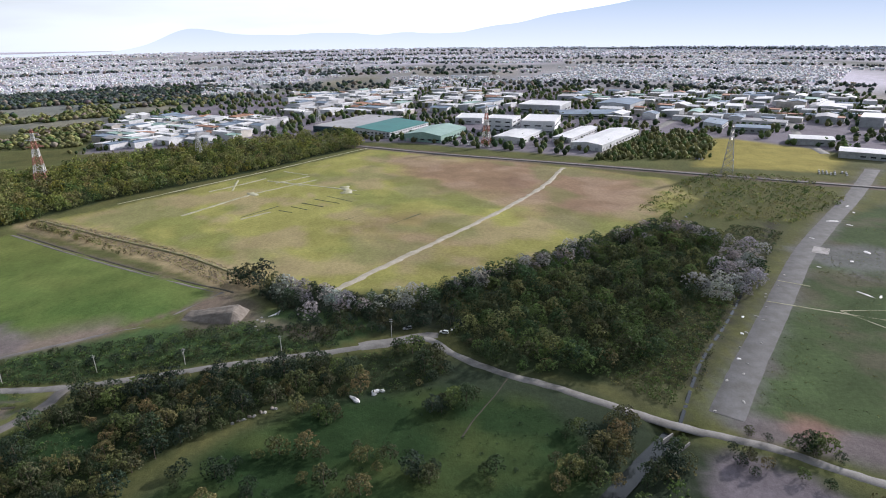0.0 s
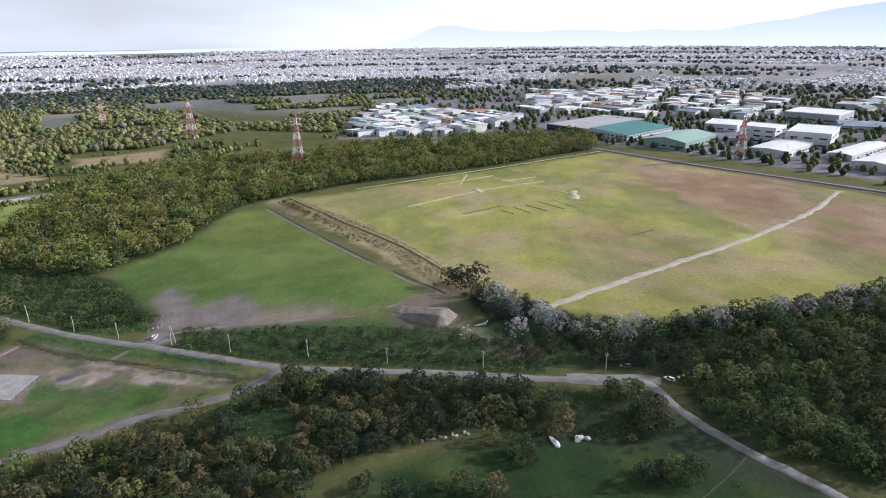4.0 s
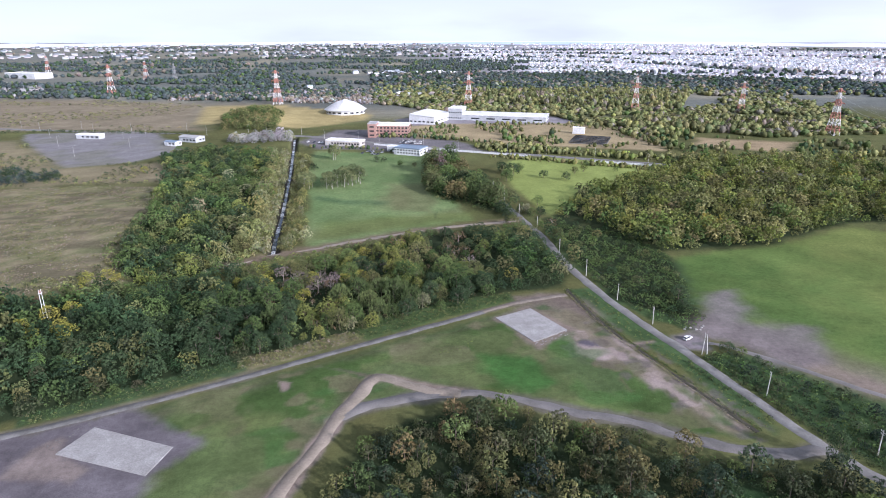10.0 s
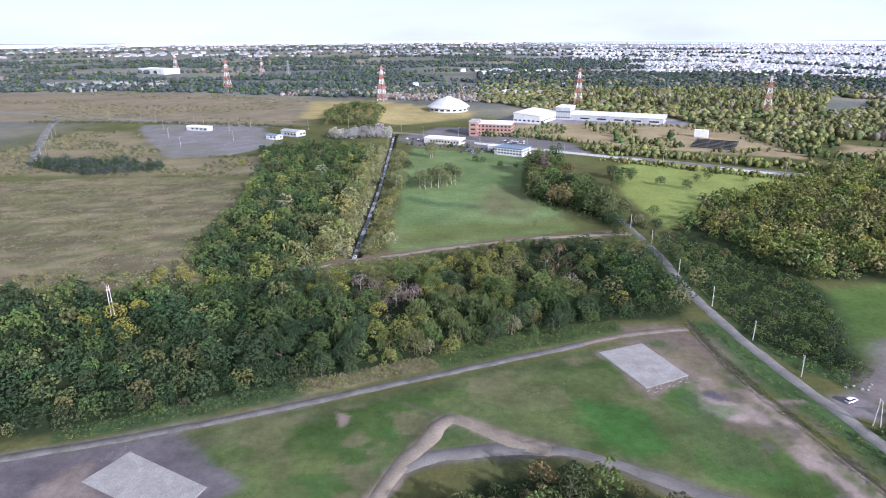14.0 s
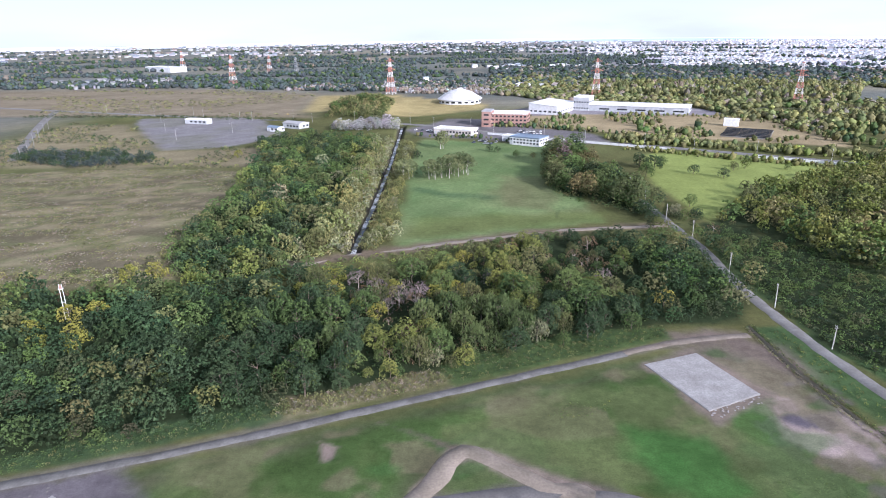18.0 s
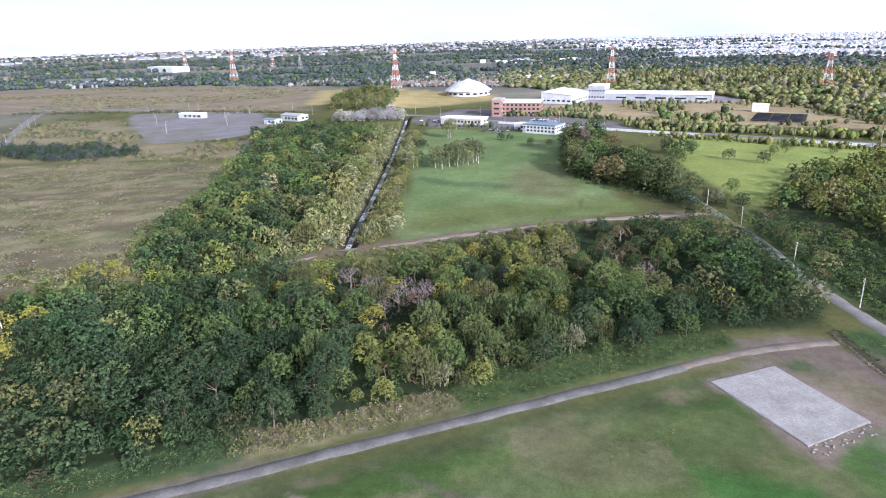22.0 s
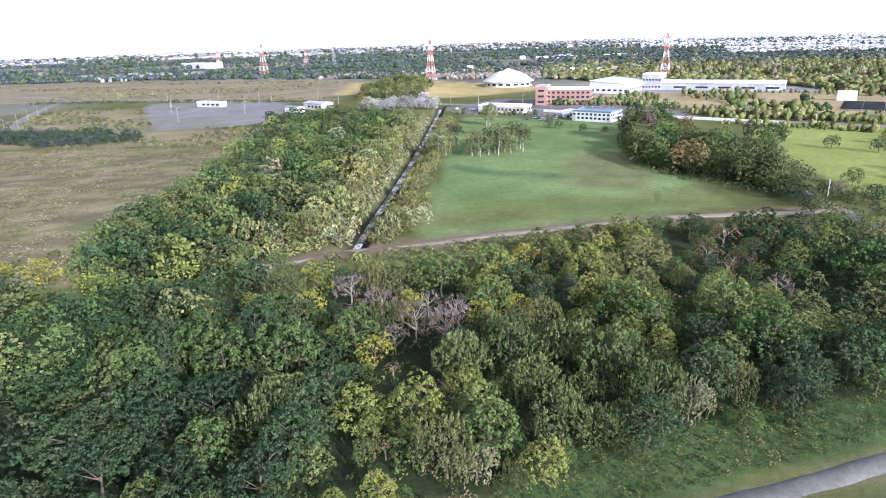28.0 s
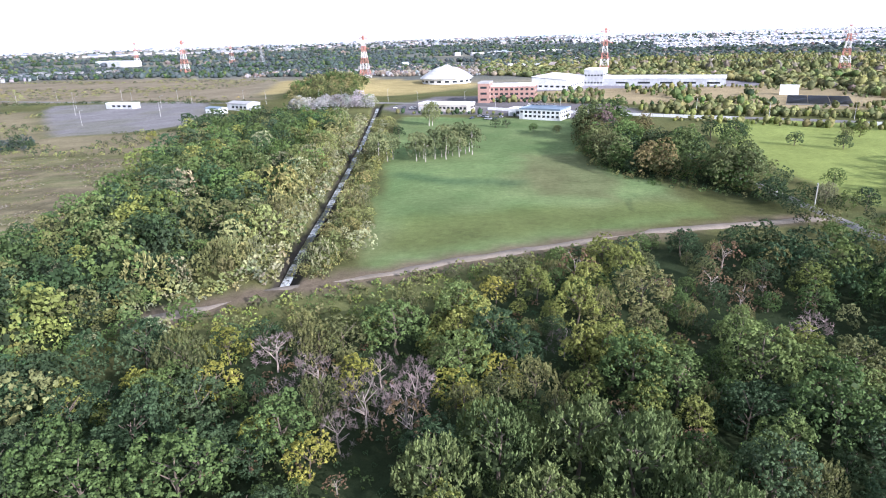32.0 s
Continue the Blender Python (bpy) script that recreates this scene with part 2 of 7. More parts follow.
CROSS_PATH = [(-74, 281), (-64, 286), (-50, 295), (-25, 304), (-8, 312), (10, 318), (31, 326), (60, 333), (96, 338)]
CANAL = [(-50.5, 300), (-51.5, 324), (-53, 394), (-57, 502), (-62, 604), (-66, 680)]
DITCH = [(89.5, 229), (90.2, 212), (91.5, 198), (95.2, 175), (98.5, 164), (104, 140), (110, 116)]
DITCH_A = [(124, -128), (169, -147), (214, -172), (286, -208), (376, -250)]
DITCH_B = [(376, -188), (472, -234)]
STREAM = [(118, -124), (97, -108), (70, -90), (40, -80)]
FIELD_TRACK = [(231, 26), (300, -10), (384, -54), (470, -92), (553, -116)]
HEDGE_TRACK = [(309, 277), (270, 196), (242, 132), (225, 79), (200, 95), (172, 118)]
STRIP = [(129, -145), (170, -167), (222, -196), (307, -243), (384, -293), (460, -345), (560, -408)]
RAIL = [(700, 210), (654, 99), (613, 1), (573, -119), (528, -246), (470, -420), (400, -640)]
AVENUE = [(-700, 900), (-400, 790), (-230, 735), (-64, 690), (28, 627), (141, 558), (255, 490), (420, 395)]

GREEN = [(-30, 309), (-36, 380), (-42, 492), (-42, 596), (72, 558), (52, 460), (52, 430), (64, 385), (66, 345), (33, 331), (12, 325)]
LAWN = [(-24, 118), (-13, 141), (-6, 146), (10, 152), (30, 151), (45, 144), (60, 135), (86, 120), (108, 112), (94, 180), (86, 215), (72, 216), (14, 194),
        (-64, 160), (-120, 138), (-90, 60), (-50, 60)]
BROWN = [(-188, 256), (-128, 262), (-114, 270), (-126, 300), (-136, 340), (-140, 400), (-146, 464), (-213, 475), (-291, 467), (-420, 440), (-420, 200), (-260, 240)]
PARKING = [(-354, 705), (-251, 548), (-200, 565), (-172, 624), (-217, 720), (-262, 759), (-371, 751)]
MEADOW = [(135, 521), (112, 437), (119, 347), (154, 393), (241, 437), (280, 470), (232, 500), (180, 535)]
FIELD_TWO = [(159, 262), (140, 205), (136, 185), (165, 135), (186, 100), (224, 84), (249, 154), (306, 275), (294, 296), (221, 269)]
BIG_FIELD = [(342, 275), (304, 182), (238, 84), (228, 30), (240, -30), (300, -100), (374, -165), (440, -215), (510, -205), (553, -130), (600, -10), (652, 95)]
LOT = [(129, -138), (170, -160), (244, -202), (369, -280), (440, -360), (520, -520), (300, -560), (120, -300), (104, -180)]
CLEARING = [(60, 40), (95, 30), (125, 0), (140, -40), (130, -80), (95, -100), (55, -70), (40, -20)]
SHADY = [(186, -20), (178, 0), (172, 18), (184, 34), (206, 50), (222, 72), (234, 66), (230, 30), (216, 0), (224, -30), (200, -46), (186, -44)]
SLAB_ONE = [(50, 204), (67, 211), (76, 189), (60, 181)]
SLAB_TWO = [(-93.4, 136), (-87, 148), (-61, 134.5), (-65.4, 122.6)]

# woods
WOOD_NEAR = [(-330, 95), (-215, 122), (-124, 152), (-95, 161), (-64, 174), (-28, 190), (14, 208), (60, 228), (90, 233), (97, 250), (96, 275), (91, 300), (58, 324),
             (30, 312), (8, 297), (-12, 284), (-40, 272), (-64, 264), (-90, 256), (-150, 252), (-190, 244), (-330, 215)]
WOOD_CANAL = [(-74, 302), (-67, 330), (-68, 420), (-72, 520), (-76, 570), (-108, 598), (-148, 600), (-174, 570), (-154, 492), (-139, 440), (-137, 402), (-136, 353), (-134, 320), (-127, 292), (-119, 277), (-106, 264), (-84, 268), (-72, 284)]
WOOD_CLUMP = [(60, 505), (51, 445), (51, 418), (58, 396), (74, 388), (80, 370), (90, 358), (93, 392), (91, 440), (88, 500), (80, 540)]
WOOD_ROADSIDE = [(106, 240), (108, 215), (132, 186), (138, 205), (158, 262), (150, 300), (125, 345), (106, 340)]
WOOD_BIG = [(154, 390), (124, 345), (144, 315), (159, 270), (221, 272), (297, 303), (323, 300), (395, 272), (529, 185), (664, 112), (760, 150), (700, 260),
            (542, 388), (400, 480), (300, 500), (235, 440), (160, 400)]
YELLOW_FIELD = [(-200, 800), (-100, 765), (-69, 742), (10, 800), (28, 860), (-28, 912), (-113, 1000), (-226, 1007)]
TAN_FIELD = [(343, 571), (406, 517), (459, 568), (372, 609)]
TAN_FIELD_TWO = [(554, 657), (610, 597), (667, 656), (606, 698)]
YELLOW_MEADOW = [(566, -246), (545, -360), (600, -400), (742, -398), (739, -311)]
PLANTATION = [(590, -150), (604, -270), (690, -300), (775, -312), (760, -231)]
ESTATE = [(600, 430), (640, 330), (700, 225), (690, 60), (640, -60), (610, -150), (760, -230), (740, -330), (650, -420), (640, -560), (1300, -760), (1500, 100), (1300, 450), (900, 590), (760, 510)]
PLOTS = [(-60, 650), (-40, 606), (20, 590), (70, 560), (120, 570), (108, 635), (66, 655), (66, 700), (30, 720), (-20, 730)]
HALL_YARD = [(66, 745), (120, 752), (262, 735), (290, 770), (262, 800), (130, 850), (50, 800)]
HALL_GRASS = [(66, 655), (108, 640), (150, 610), (300, 540), (330, 640), (290, 720), (262, 738), (120, 755), (66, 745)]
PALE_SCRUB = [(-300, 1075), (-178, 1090), (-88, 1015), (-30, 1000), (71, 972), (90, 1060), (52, 1200), (-118, 1220), (-300, 1140)]
GOLD_HILL = [(-158, 738), (-95, 722), (-88, 800), (-117, 930), (-151, 915), (-165, 824)]
FAR_BELT = [(173, 985), (296, 920), (394, 870), (477, 850), (608, 1060), (419, 1140), (205, 1150)]
CONIFERS = [(316, 693), (390, 640), (501, 623), (569, 712), (382, 783)]
SILVER_PLOT = [(-145, 668), (-120, 645), (-62, 652), (-70, 695)]
WOOD_COPSE = [(-18, 106), (-8, 124), (8, 135), (23, 139), (41, 134), (60, 124), (84, 110), (116, 96), (136, 66), (158, 8), (168, -22), (172, -33), (150, -44), (136, -30), (120, 20), (80, 50), (40, 60), (0, 70)]
WOOD_DARK = [(182, -42), (215, -60), (254, -54), (300, -108), (361, -175), (330, -200), (230, -160), (172, -130), (150, -104), (152, -76), (166, -50)]
SILVER_ROW = [(224, 54), (214, 36), (208, 10), (216, -20), (237, -46), (297, -109), (345, -165), (325, -198)]

# ---- the ground: one sheet to the horizon ----
def spaced(a, b, fine_a, fine_b, fine, coarse, far):
    mid = np.concatenate([np.arange(a, fine_a, coarse), np.arange(fine_a, fine_b, fine), np.arange(fine_b, b, coarse)])
    out = [0.0]
    s = coarse
    while out[-1] < far:
        s *= 1.16
        out.append(out[-1] + s)
    o = np.array(out[1:])
    return np.concatenate([a - o[::-1], mid, b + o])


gx, gy = spaced(-400, 700, -130, 130, 1.0, 5.0, 5600), spaced(-400, 800, 90, 240, 1.0, 5.0, 5600)
X, Y = np.meshgrid(gx, gy)
wob = (fbm(X, Y, 22, 1) - 0.5) * 9 + (fbm(X, Y, 6, 5) - 0.5) * 4 + (fbm(X, Y, 2.4, 6) - 0.5) * 2.2


def soft(d, w=2.5):
    t = np.clip(0.5 - d / (2 * w), 0, 1)
    return (t * t * (3 - 2 * t))[..., None]


def col(*c):
    return np.array(c)


n1, n2, n3 = fbm(X, Y, 60, 11)[..., None], fbm(X, Y, 18, 21)[..., None], fbm(X, Y, 7, 31)[..., None]
rough_grass = col(0.075, 0.095, 0.032) * (0.7 + 0.6 * n1) + col(0.05, 0.035, 0.012) * n2
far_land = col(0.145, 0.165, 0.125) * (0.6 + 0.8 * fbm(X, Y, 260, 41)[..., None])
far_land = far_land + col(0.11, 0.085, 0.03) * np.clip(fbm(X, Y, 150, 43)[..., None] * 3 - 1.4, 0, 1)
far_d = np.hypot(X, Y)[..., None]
# pale built-up ground beyond 1300 m, with haze put into its colour
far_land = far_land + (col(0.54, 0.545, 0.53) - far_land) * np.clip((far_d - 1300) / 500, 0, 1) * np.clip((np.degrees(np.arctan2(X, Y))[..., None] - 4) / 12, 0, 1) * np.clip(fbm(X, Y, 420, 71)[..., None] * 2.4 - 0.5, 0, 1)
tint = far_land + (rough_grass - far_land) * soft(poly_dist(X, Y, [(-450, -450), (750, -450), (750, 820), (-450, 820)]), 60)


def lay(where, colour, width=2.5, amount=1.0):
    """Blend a cover into the land inside a signed distance."""
    global tint
    w = soft(where + wob * min(1.0, width / 2.5), width) * amount
    tint = tint * (1 - w) + colour * w


lay(poly_dist(X, Y, GREEN), col(0.112, 0.192, 0.062) * (0.7 + 0.35 * n1 + 0.25 * n2) + col(0.06, 0.035, 0.022) * n2, 4)
lay(np.maximum(poly_dist(X, Y, GREEN), np.minimum(np.hypot((X - 22) / 1.2, (Y - 400) / 2.4) - 11, np.abs(Y - 338 - 0.4 * X) - 9)), col(0.165, 0.175, 0.075) * (0.8 + 0.4 * n3), 7, 0.55)
# meadow green raised, with sunlight put into the colour
lay(poly_dist(X, Y, MEADOW), col(0.205, 0.262, 0.066) * (0.7 + 0.4 * n1 + 0.2 * n2), 4)
lay(poly_dist(X, Y, LAWN), col(0.064, 0.112, 0.029) * (0.45 + 0.5 * n2 + 0.5 * n3) + col(0.06, 0.04, 0.022) * np.clip(n2 * 2.4 - 1.1, 0, 1), 2)
edge = np.minimum(line_dist(X, Y, PATH_WOOD) - 9 - 14 * (n1[..., 0] - 0.3), line_dist(X, Y, DIRT_TRACK) - 5)
lay(np.maximum(poly_dist(X, Y, LAWN) + 1, edge), col(0.095, 0.095, 0.052) * (0.7 + 0.5 * n3), 5, 0.75)
lay(poly_dist(X, Y, FIELD_TWO), col(0.088, 0.15, 0.036) * (0.6 + 0.4 * n1 + 0.45 * n2) + col(0.045, 0.024, 0.008) * np.clip((X[..., None] - 200) / 90, 0, 1) + col(0.03, 0.012, 0.006) * np.clip(n2 * 2 - 0.7, 0, 1), 4)
lay(poly_dist(X, Y, BIG_FIELD), col(0.262, 0.27, 0.073) * (0.6 + 0.45 * n1 + 0.35 * n2), 4)
lay(poly_dist(X, Y, [(600, 90), (618, 2), (553, -118), (470, -196), (400, -165), (362, -104), (400, -42), (470, 17)]) + 55 * (n1[..., 0] - 0.5) + 30 * (n2[..., 0] - 0.5), col(0.27, 0.20, 0.118) * (0.85 + 0.3 * n2), 24, 0.7)
lay(np.hypot((X - 330) / 1.5, Y + 5) - 40 + 50 * (n1[..., 0] - 0.5), col(0.22, 0.16, 0.085) * (0.8 + 0.4 * n2), 14, 0.55)
lay(np.hypot((X - 520), (Y + 30) / 1.3) - 62 + 60 * (n1[..., 0] - 0.5), col(0.25, 0.175, 0.10) * (0.8 + 0.4 * n2), 22, 0.75)
lay(np.hypot((X - 470) / 1.3, Y + 130) - 52 + 60 * (n1[..., 0] - 0.5), col(0.25, 0.175, 0.105) * (0.8 + 0.4 * n2), 18, 0.75)
lay(poly_dist(X, Y, BROWN), col(0.155, 0.15, 0.072) * (0.4 + 0.5 * n2 + 0.6 * n3) + col(0.015, 0.035, 0.005) * n1, 7)
for k, (c, seed) in enumerate(((col(0.125, 0.14, 0.062), 81), (col(0.25, 0.225, 0.125), 82), (col(0.11, 0.098, 0.058), 83))):
    lay(np.maximum(poly_dist(X, Y, BROWN), (0.54 - fbm(X * 0.6, Y * 1.7, 7 + 2 * k, seed)) * 40), c, 2.5, 0.65)
lay(poly_dist(X, Y, PARKING), col(0.205, 0.21, 0.182) * (0.8 + 0.35 * n3), 3)
lay(np.maximum(poly_dist(X, Y, PARKING), (0.55 - fbm(X, Y, 45, 74)) * 90), col(0.16, 0.17, 0.11), 6, 0.55)
lay(poly_dist(X, Y, LOT), col(0.056, 0.086, 0.032) * (0.6 + 0.5 * n1 + 0.5 * n2), 4)
lay(np.maximum(poly_dist(X, Y, LOT), (0.56 - fbm(X, Y, 26, 75)) * 80), col(0.115, 0.105, 0.07), 6, 0.6)
lay(poly_dist(X, Y, [(130, -146), (126, -170), (121, -194), (112, -215), (100, -200), (110, -170), (118, -150)]), col(0.17, 0.15, 0.135) * (0.7 + 0.6 * n3), 4, 0.85)
lay(line_dist(X, Y, STRIP) - 7, col(0.15, 0.15, 0.135) * (0.7 + 0.6 * n3), 5, 0.6)
lay(np.hypot(X - 300, (Y + 275) * 0.8) - 26 + 30 * (n2[..., 0] - 0.5), col(0.16, 0.165, 0.15) * (0.8 + 0.4 * n3), 8, 0.7)
# ground by the lane and clearing, darkened to stand for cloud shade
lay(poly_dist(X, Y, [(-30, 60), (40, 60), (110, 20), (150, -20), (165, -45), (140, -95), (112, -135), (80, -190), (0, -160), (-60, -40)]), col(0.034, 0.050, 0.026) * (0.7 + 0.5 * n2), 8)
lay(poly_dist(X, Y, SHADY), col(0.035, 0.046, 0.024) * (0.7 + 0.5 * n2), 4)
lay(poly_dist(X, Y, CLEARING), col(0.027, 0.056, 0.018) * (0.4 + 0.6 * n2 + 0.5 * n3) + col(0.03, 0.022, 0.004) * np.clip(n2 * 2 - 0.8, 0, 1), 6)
for verge in ([(116, 160), (124, 128), (130, 108), (152, 55), (170, 8), (186, -8), (205, 20), (200, 62), (178, 100), (154, 132), (132, 162)], [(104, 340), (104, 238), (112, 192), (126, 180), (138, 188), (142, 206), (160, 262), (150, 300)],
              [(104, 228), (108, 200), (114, 170), (122, 130), (114, 114), (108, 140), (100, 170), (93, 200), (91, 228)]):
    lay(poly_dist(X, Y, verge), col(0.056, 0.098, 0.033) * (0.7 + 0.6 * n3), 2.5)
lay(poly_dist(X, Y, [(150, -100), (170, -112), (235, -152), (330, -198), (380, -240), (370, -258), (280, -215), (205, -175), (150, -145), (125, -130)]), col(0.075, 0.085, 0.035) * (0.7 + 0.6 * n3), 4)
# floor under the woods, with the trees' shade put into its colour
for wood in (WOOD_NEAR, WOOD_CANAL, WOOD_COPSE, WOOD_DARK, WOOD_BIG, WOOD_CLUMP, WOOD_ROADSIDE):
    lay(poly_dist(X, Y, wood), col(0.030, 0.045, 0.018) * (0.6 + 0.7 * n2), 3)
lay(np.hypot(X - 90, (Y - 82) / 1.3) - 10, col(0.034, 0.072, 0.024) * (0.6 + 0.6 * n2), 4)
# far fields and yards, several raised in colour to stand for sun and haze
for poly, c, w in ((YELLOW_FIELD, col(0.34, 0.30, 0.12), 8), (TAN_FIELD, col(0.30, 0.25, 0.13), 8), (TAN_FIELD_TWO, col(0.30, 0.25, 0.15), 8),
                   (YELLOW_MEADOW, col(0.27, 0.25, 0.06), 8), (ESTATE, col(0.20, 0.195, 0.19), 10), (PLOTS, col(0.16, 0.16, 0.14), 6), (HALL_YARD, col(0.24, 0.24, 0.22), 5), (HALL_GRASS, col(0.30, 0.26, 0.13), 6),
                   ([(-420, 480), (-150, 480), (-165, 560), (-255, 545), (-360, 705), (-420, 700)], col(0.205, 0.19, 0.10), 10),
                   ([(-900, 780), (-380, 775), (-170, 745), (-200, 800), (-230, 1020), (-500, 1150), (-1100, 1150)], col(0.215, 0.195, 0.115), 15)):
    lay(poly_dist(X, Y, poly), c * (0.75 + 0.45 * n2), w)
# bare and trodden earth
for k, (c, seed) in enumerate(((col(0.34, 0.27, 0.165), 84), (col(0.14, 0.185, 0.05), 85))):
    lay(np.maximum(poly_dist(X, Y, BIG_FIELD) + 4, (0.57 - fbm(X * 0.7 + Y * 0.5, Y * 0.9 - X * 0.6, 30 + 12 * k, seed)) * 60), c, 5, 0.5)
lay(poly_dist(X, Y, [(20, 449), (50, 447), (52, 404), (46, 362), (18, 371), (20, 410)]) + 6 * (n2[..., 0] - 0.5), col(0.135, 0.145, 0.062) * (0.8 + 0.4 * n3), 4, 0.7)
lay(poly_dist(X, Y, [(-28, 348), (20, 362), (70, 360), (66, 344), (8, 330), (-26, 322)]) + 10 * (n2[..., 0] - 0.5), col(0.11, 0.145, 0.04) * (0.8 + 0.4 * n3), 7, 0.75)
lay(line_dist(X, Y, [(-30, 412), (-10, 398), (12, 392)]) - 5 + 8 * (n2[..., 0] - 0.5), col(0.05, 0.10, 0.045), 5, 0.6)
lay(line_dist(X, Y, [(54, 374), (47, 364), (45, 352)]) - 0.7, col(0.04, 0.07, 0.03), 0.8, 0.8)
lay(line_dist(X, Y, CROSS_PATH) - 4, col(0.16, 0.13, 0.085) * (0.8 + 0.4 * n3), 2, 0.8)
earth = col(0.225, 0.192, 0.14) * (0.8 + 0.35 * n3)
lay(np.hypot(X - 78, (Y - 205) / 1.0) - 17, earth * 0.8, 5, 0.75)
lay(poly_dist(X, Y, [(71, 183), (91, 190), (97, 170), (104, 142), (109, 118), (102, 115), (95, 138), (87, 157), (78, 166)]), earth, 2.5, 0.9)
lay(poly_dist(X, Y, [(71, 183), (91, 190), (97, 170), (104, 142), (109, 118), (102, 115), (95, 138), (87, 157), (78, 166)]) + 22 * (n3[..., 0] - 0.36), col(0.085, 0.105, 0.045), 4, 0.7)
lay(line_dist(X, Y, [(90, 169.5), (97, 173.5), (105, 175)]) - 1.8, earth * 0.9, 1.0)
dirt_zone = poly_dist(X, Y, [(71, 183), (91, 190), (97, 170), (104, 142), (109, 118), (102, 115), (95, 138), (87, 157), (78, 166)])
lay(np.maximum(dirt_zone, (0.52 - fbm(X, Y, 7, 86)) * 30), col(0.31, 0.27, 0.21) * (0.85 + 0.3 * n3), 1.5, 0.8)
lay(np.maximum(dirt_zone - 6, (0.6 - fbm(X, Y, 5, 87)) * 30), col(0.12, 0.11, 0.09), 1.2, 0.6)
lay(np.minimum(np.hypot(X - 79.5, Y - 177) - 3.2, np.hypot(X - 85, (Y - 177) * 0.9) - 3.4), col(0.092, 0.088, 0.092) * (0.8 + 0.4 * n3), 0.8, 0.92)
lay(poly_dist(X, Y, [(74, 179), (73, 170), (81, 163), (90, 162), (92, 170), (84, 172)]), col(0.33, 0.285, 0.225) * (0.75 + 0.5 * n3), 1.2, 0.8)
for k, (c, seed) in enumerate(((col(0.15, 0.14, 0.075), 88), (col(0.05, 0.115, 0.028), 89), (col(0.10, 0.125, 0.045), 90))):
    lay(np.maximum(poly_dist(X, Y, LAWN) + 2, (0.56 - fbm(X, Y * 1.3, 16 + 5 * k, seed)) * 50), c * (0.7 + 0.6 * n3), 2, 0.6)
lay(np.hypot(X + 3, Y - 163) - 3.5, earth * 1.15, 1.0, 0.9)
lay(line_dist(X, Y, [(-24, 176), (-14, 172), (-4, 166), (2, 163)]) - 0.5, col(0.09, 0.075, 0.05), 0.6, 0.8)
lay(line_dist(X, Y, PATH_WOOD) - 2.4, col(0.15, 0.14, 0.10) * (0.7 + 0.6 * n3), 1.2, 0.7)
lay(line_dist(X, Y, LOOP) - 3.0, col(0.13, 0.125, 0.095) * (0.7 + 0.6 * n3), 1.5, 0.8)
lay(line_dist(X, Y, DIRT_TRACK) - 2.2, col(0.24, 0.20, 0.15) * (0.7 + 0.6 * n3), 1.2, 0.8)
lay(line_dist(X, Y, [(62, 222), (80, 222), (90, 205)]) - 3.5, earth * 0.75, 3, 0.8)
lay(np.hypot(X - 119, (Y - 172) * 0.9) - 6, col(0.20, 0.19, 0.175) * (0.8 + 0.3 * n3), 3, 0.9)
lay(poly_dist(X, Y, [(48, 205), (67, 214), (79, 189), (60, 177)]), earth * 0.85, 2, 0.9)
lay(line_dist(X, Y, [(-22, 175), (-8, 168), (-3, 164)]) - 1.6, earth * 0.6, 1.5, 0.85)
lay(poly_dist(X, Y, [(-36, 168), (-29, 166), (-30, 160), (-33, 159)]), earth, 0.8)
# darker band along the canal's banks
lay(line_dist(X, Y, CANAL) - 3.0, col(0.048, 0.045, 0.034) * (0.7 + 0.6 * n3), 0.8, 0.95)
lay(line_dist(X, Y, DITCH_A) - 1.2, col(0.05, 0.05, 0.04), 1.2, 0.9)
lay(poly_dist(X, Y, [(112, -138), (104, -148), (86, -172), (70, -150), (84, -128), (98, -128)]), col(0.15, 0.14, 0.135) * (0.8 + 0.4 * n3), 3, 0.9)
lay(np.hypot(X - 124, Y + 172) - 7, earth * col(1.1, 0.85, 0.8), 4, 0.8)
lay(line_dist(X, Y, [(138, 186), (150, 170), (164, 146), (176, 126)]) - 10, earth * 0.75, 8, 0.6)
lay(line_dist(X, Y, [(136, 182), (146, 165), (160, 140), (172, 122)]) - 4, earth, 4, 0.85)
lay(np.hypot((X - 196) / 1.2, Y - 74) - 17, earth * 0.55, 6, 0.8)
lay(poly_dist(X, Y, [(-130, 139), (-95, 150), (-76, 157), (-68, 148), (-57, 136), (-66, 112), (-120, 70)]), col(0.125, 0.12, 0.11) * (0.7 + 0.6 * n3), 2.5)
lay(poly_dist(X, Y, [(-98, 143), (-94, 143), (-88, 133), (-80, 128), (-84, 122), (-92, 124), (-104, 127), (-103, 135)]) + 4 * (n3[..., 0] - 0.5), col(0.215, 0.19, 0.145) * (0.6 + 0.7 * n3), 1.5, 0.9)
lay(poly_dist(X, Y, [(122, 181), (134, 188), (148, 208), (163, 216), (156, 196), (152, 186), (170, 174), (160, 150), (141, 152), (136, 166), (128, 174)]) + 8 * (n2[..., 0] - 0.5), col(0.17, 0.158, 0.135) * (0.75 + 0.5 * n3), 4, 0.85)
lay(line_dist(X, Y, [(225, 79), (200, 92), (196, 70), (178, 20)]) - 5, col(0.17, 0.145, 0.10) * (0.8 + 0.4 * n3), 4, 0.7)
lay(line_dist(X, Y, HEDGE_TRACK) + 0 * X - 1.5, col(0.16, 0.13, 0.09), 1.5, 0.8)
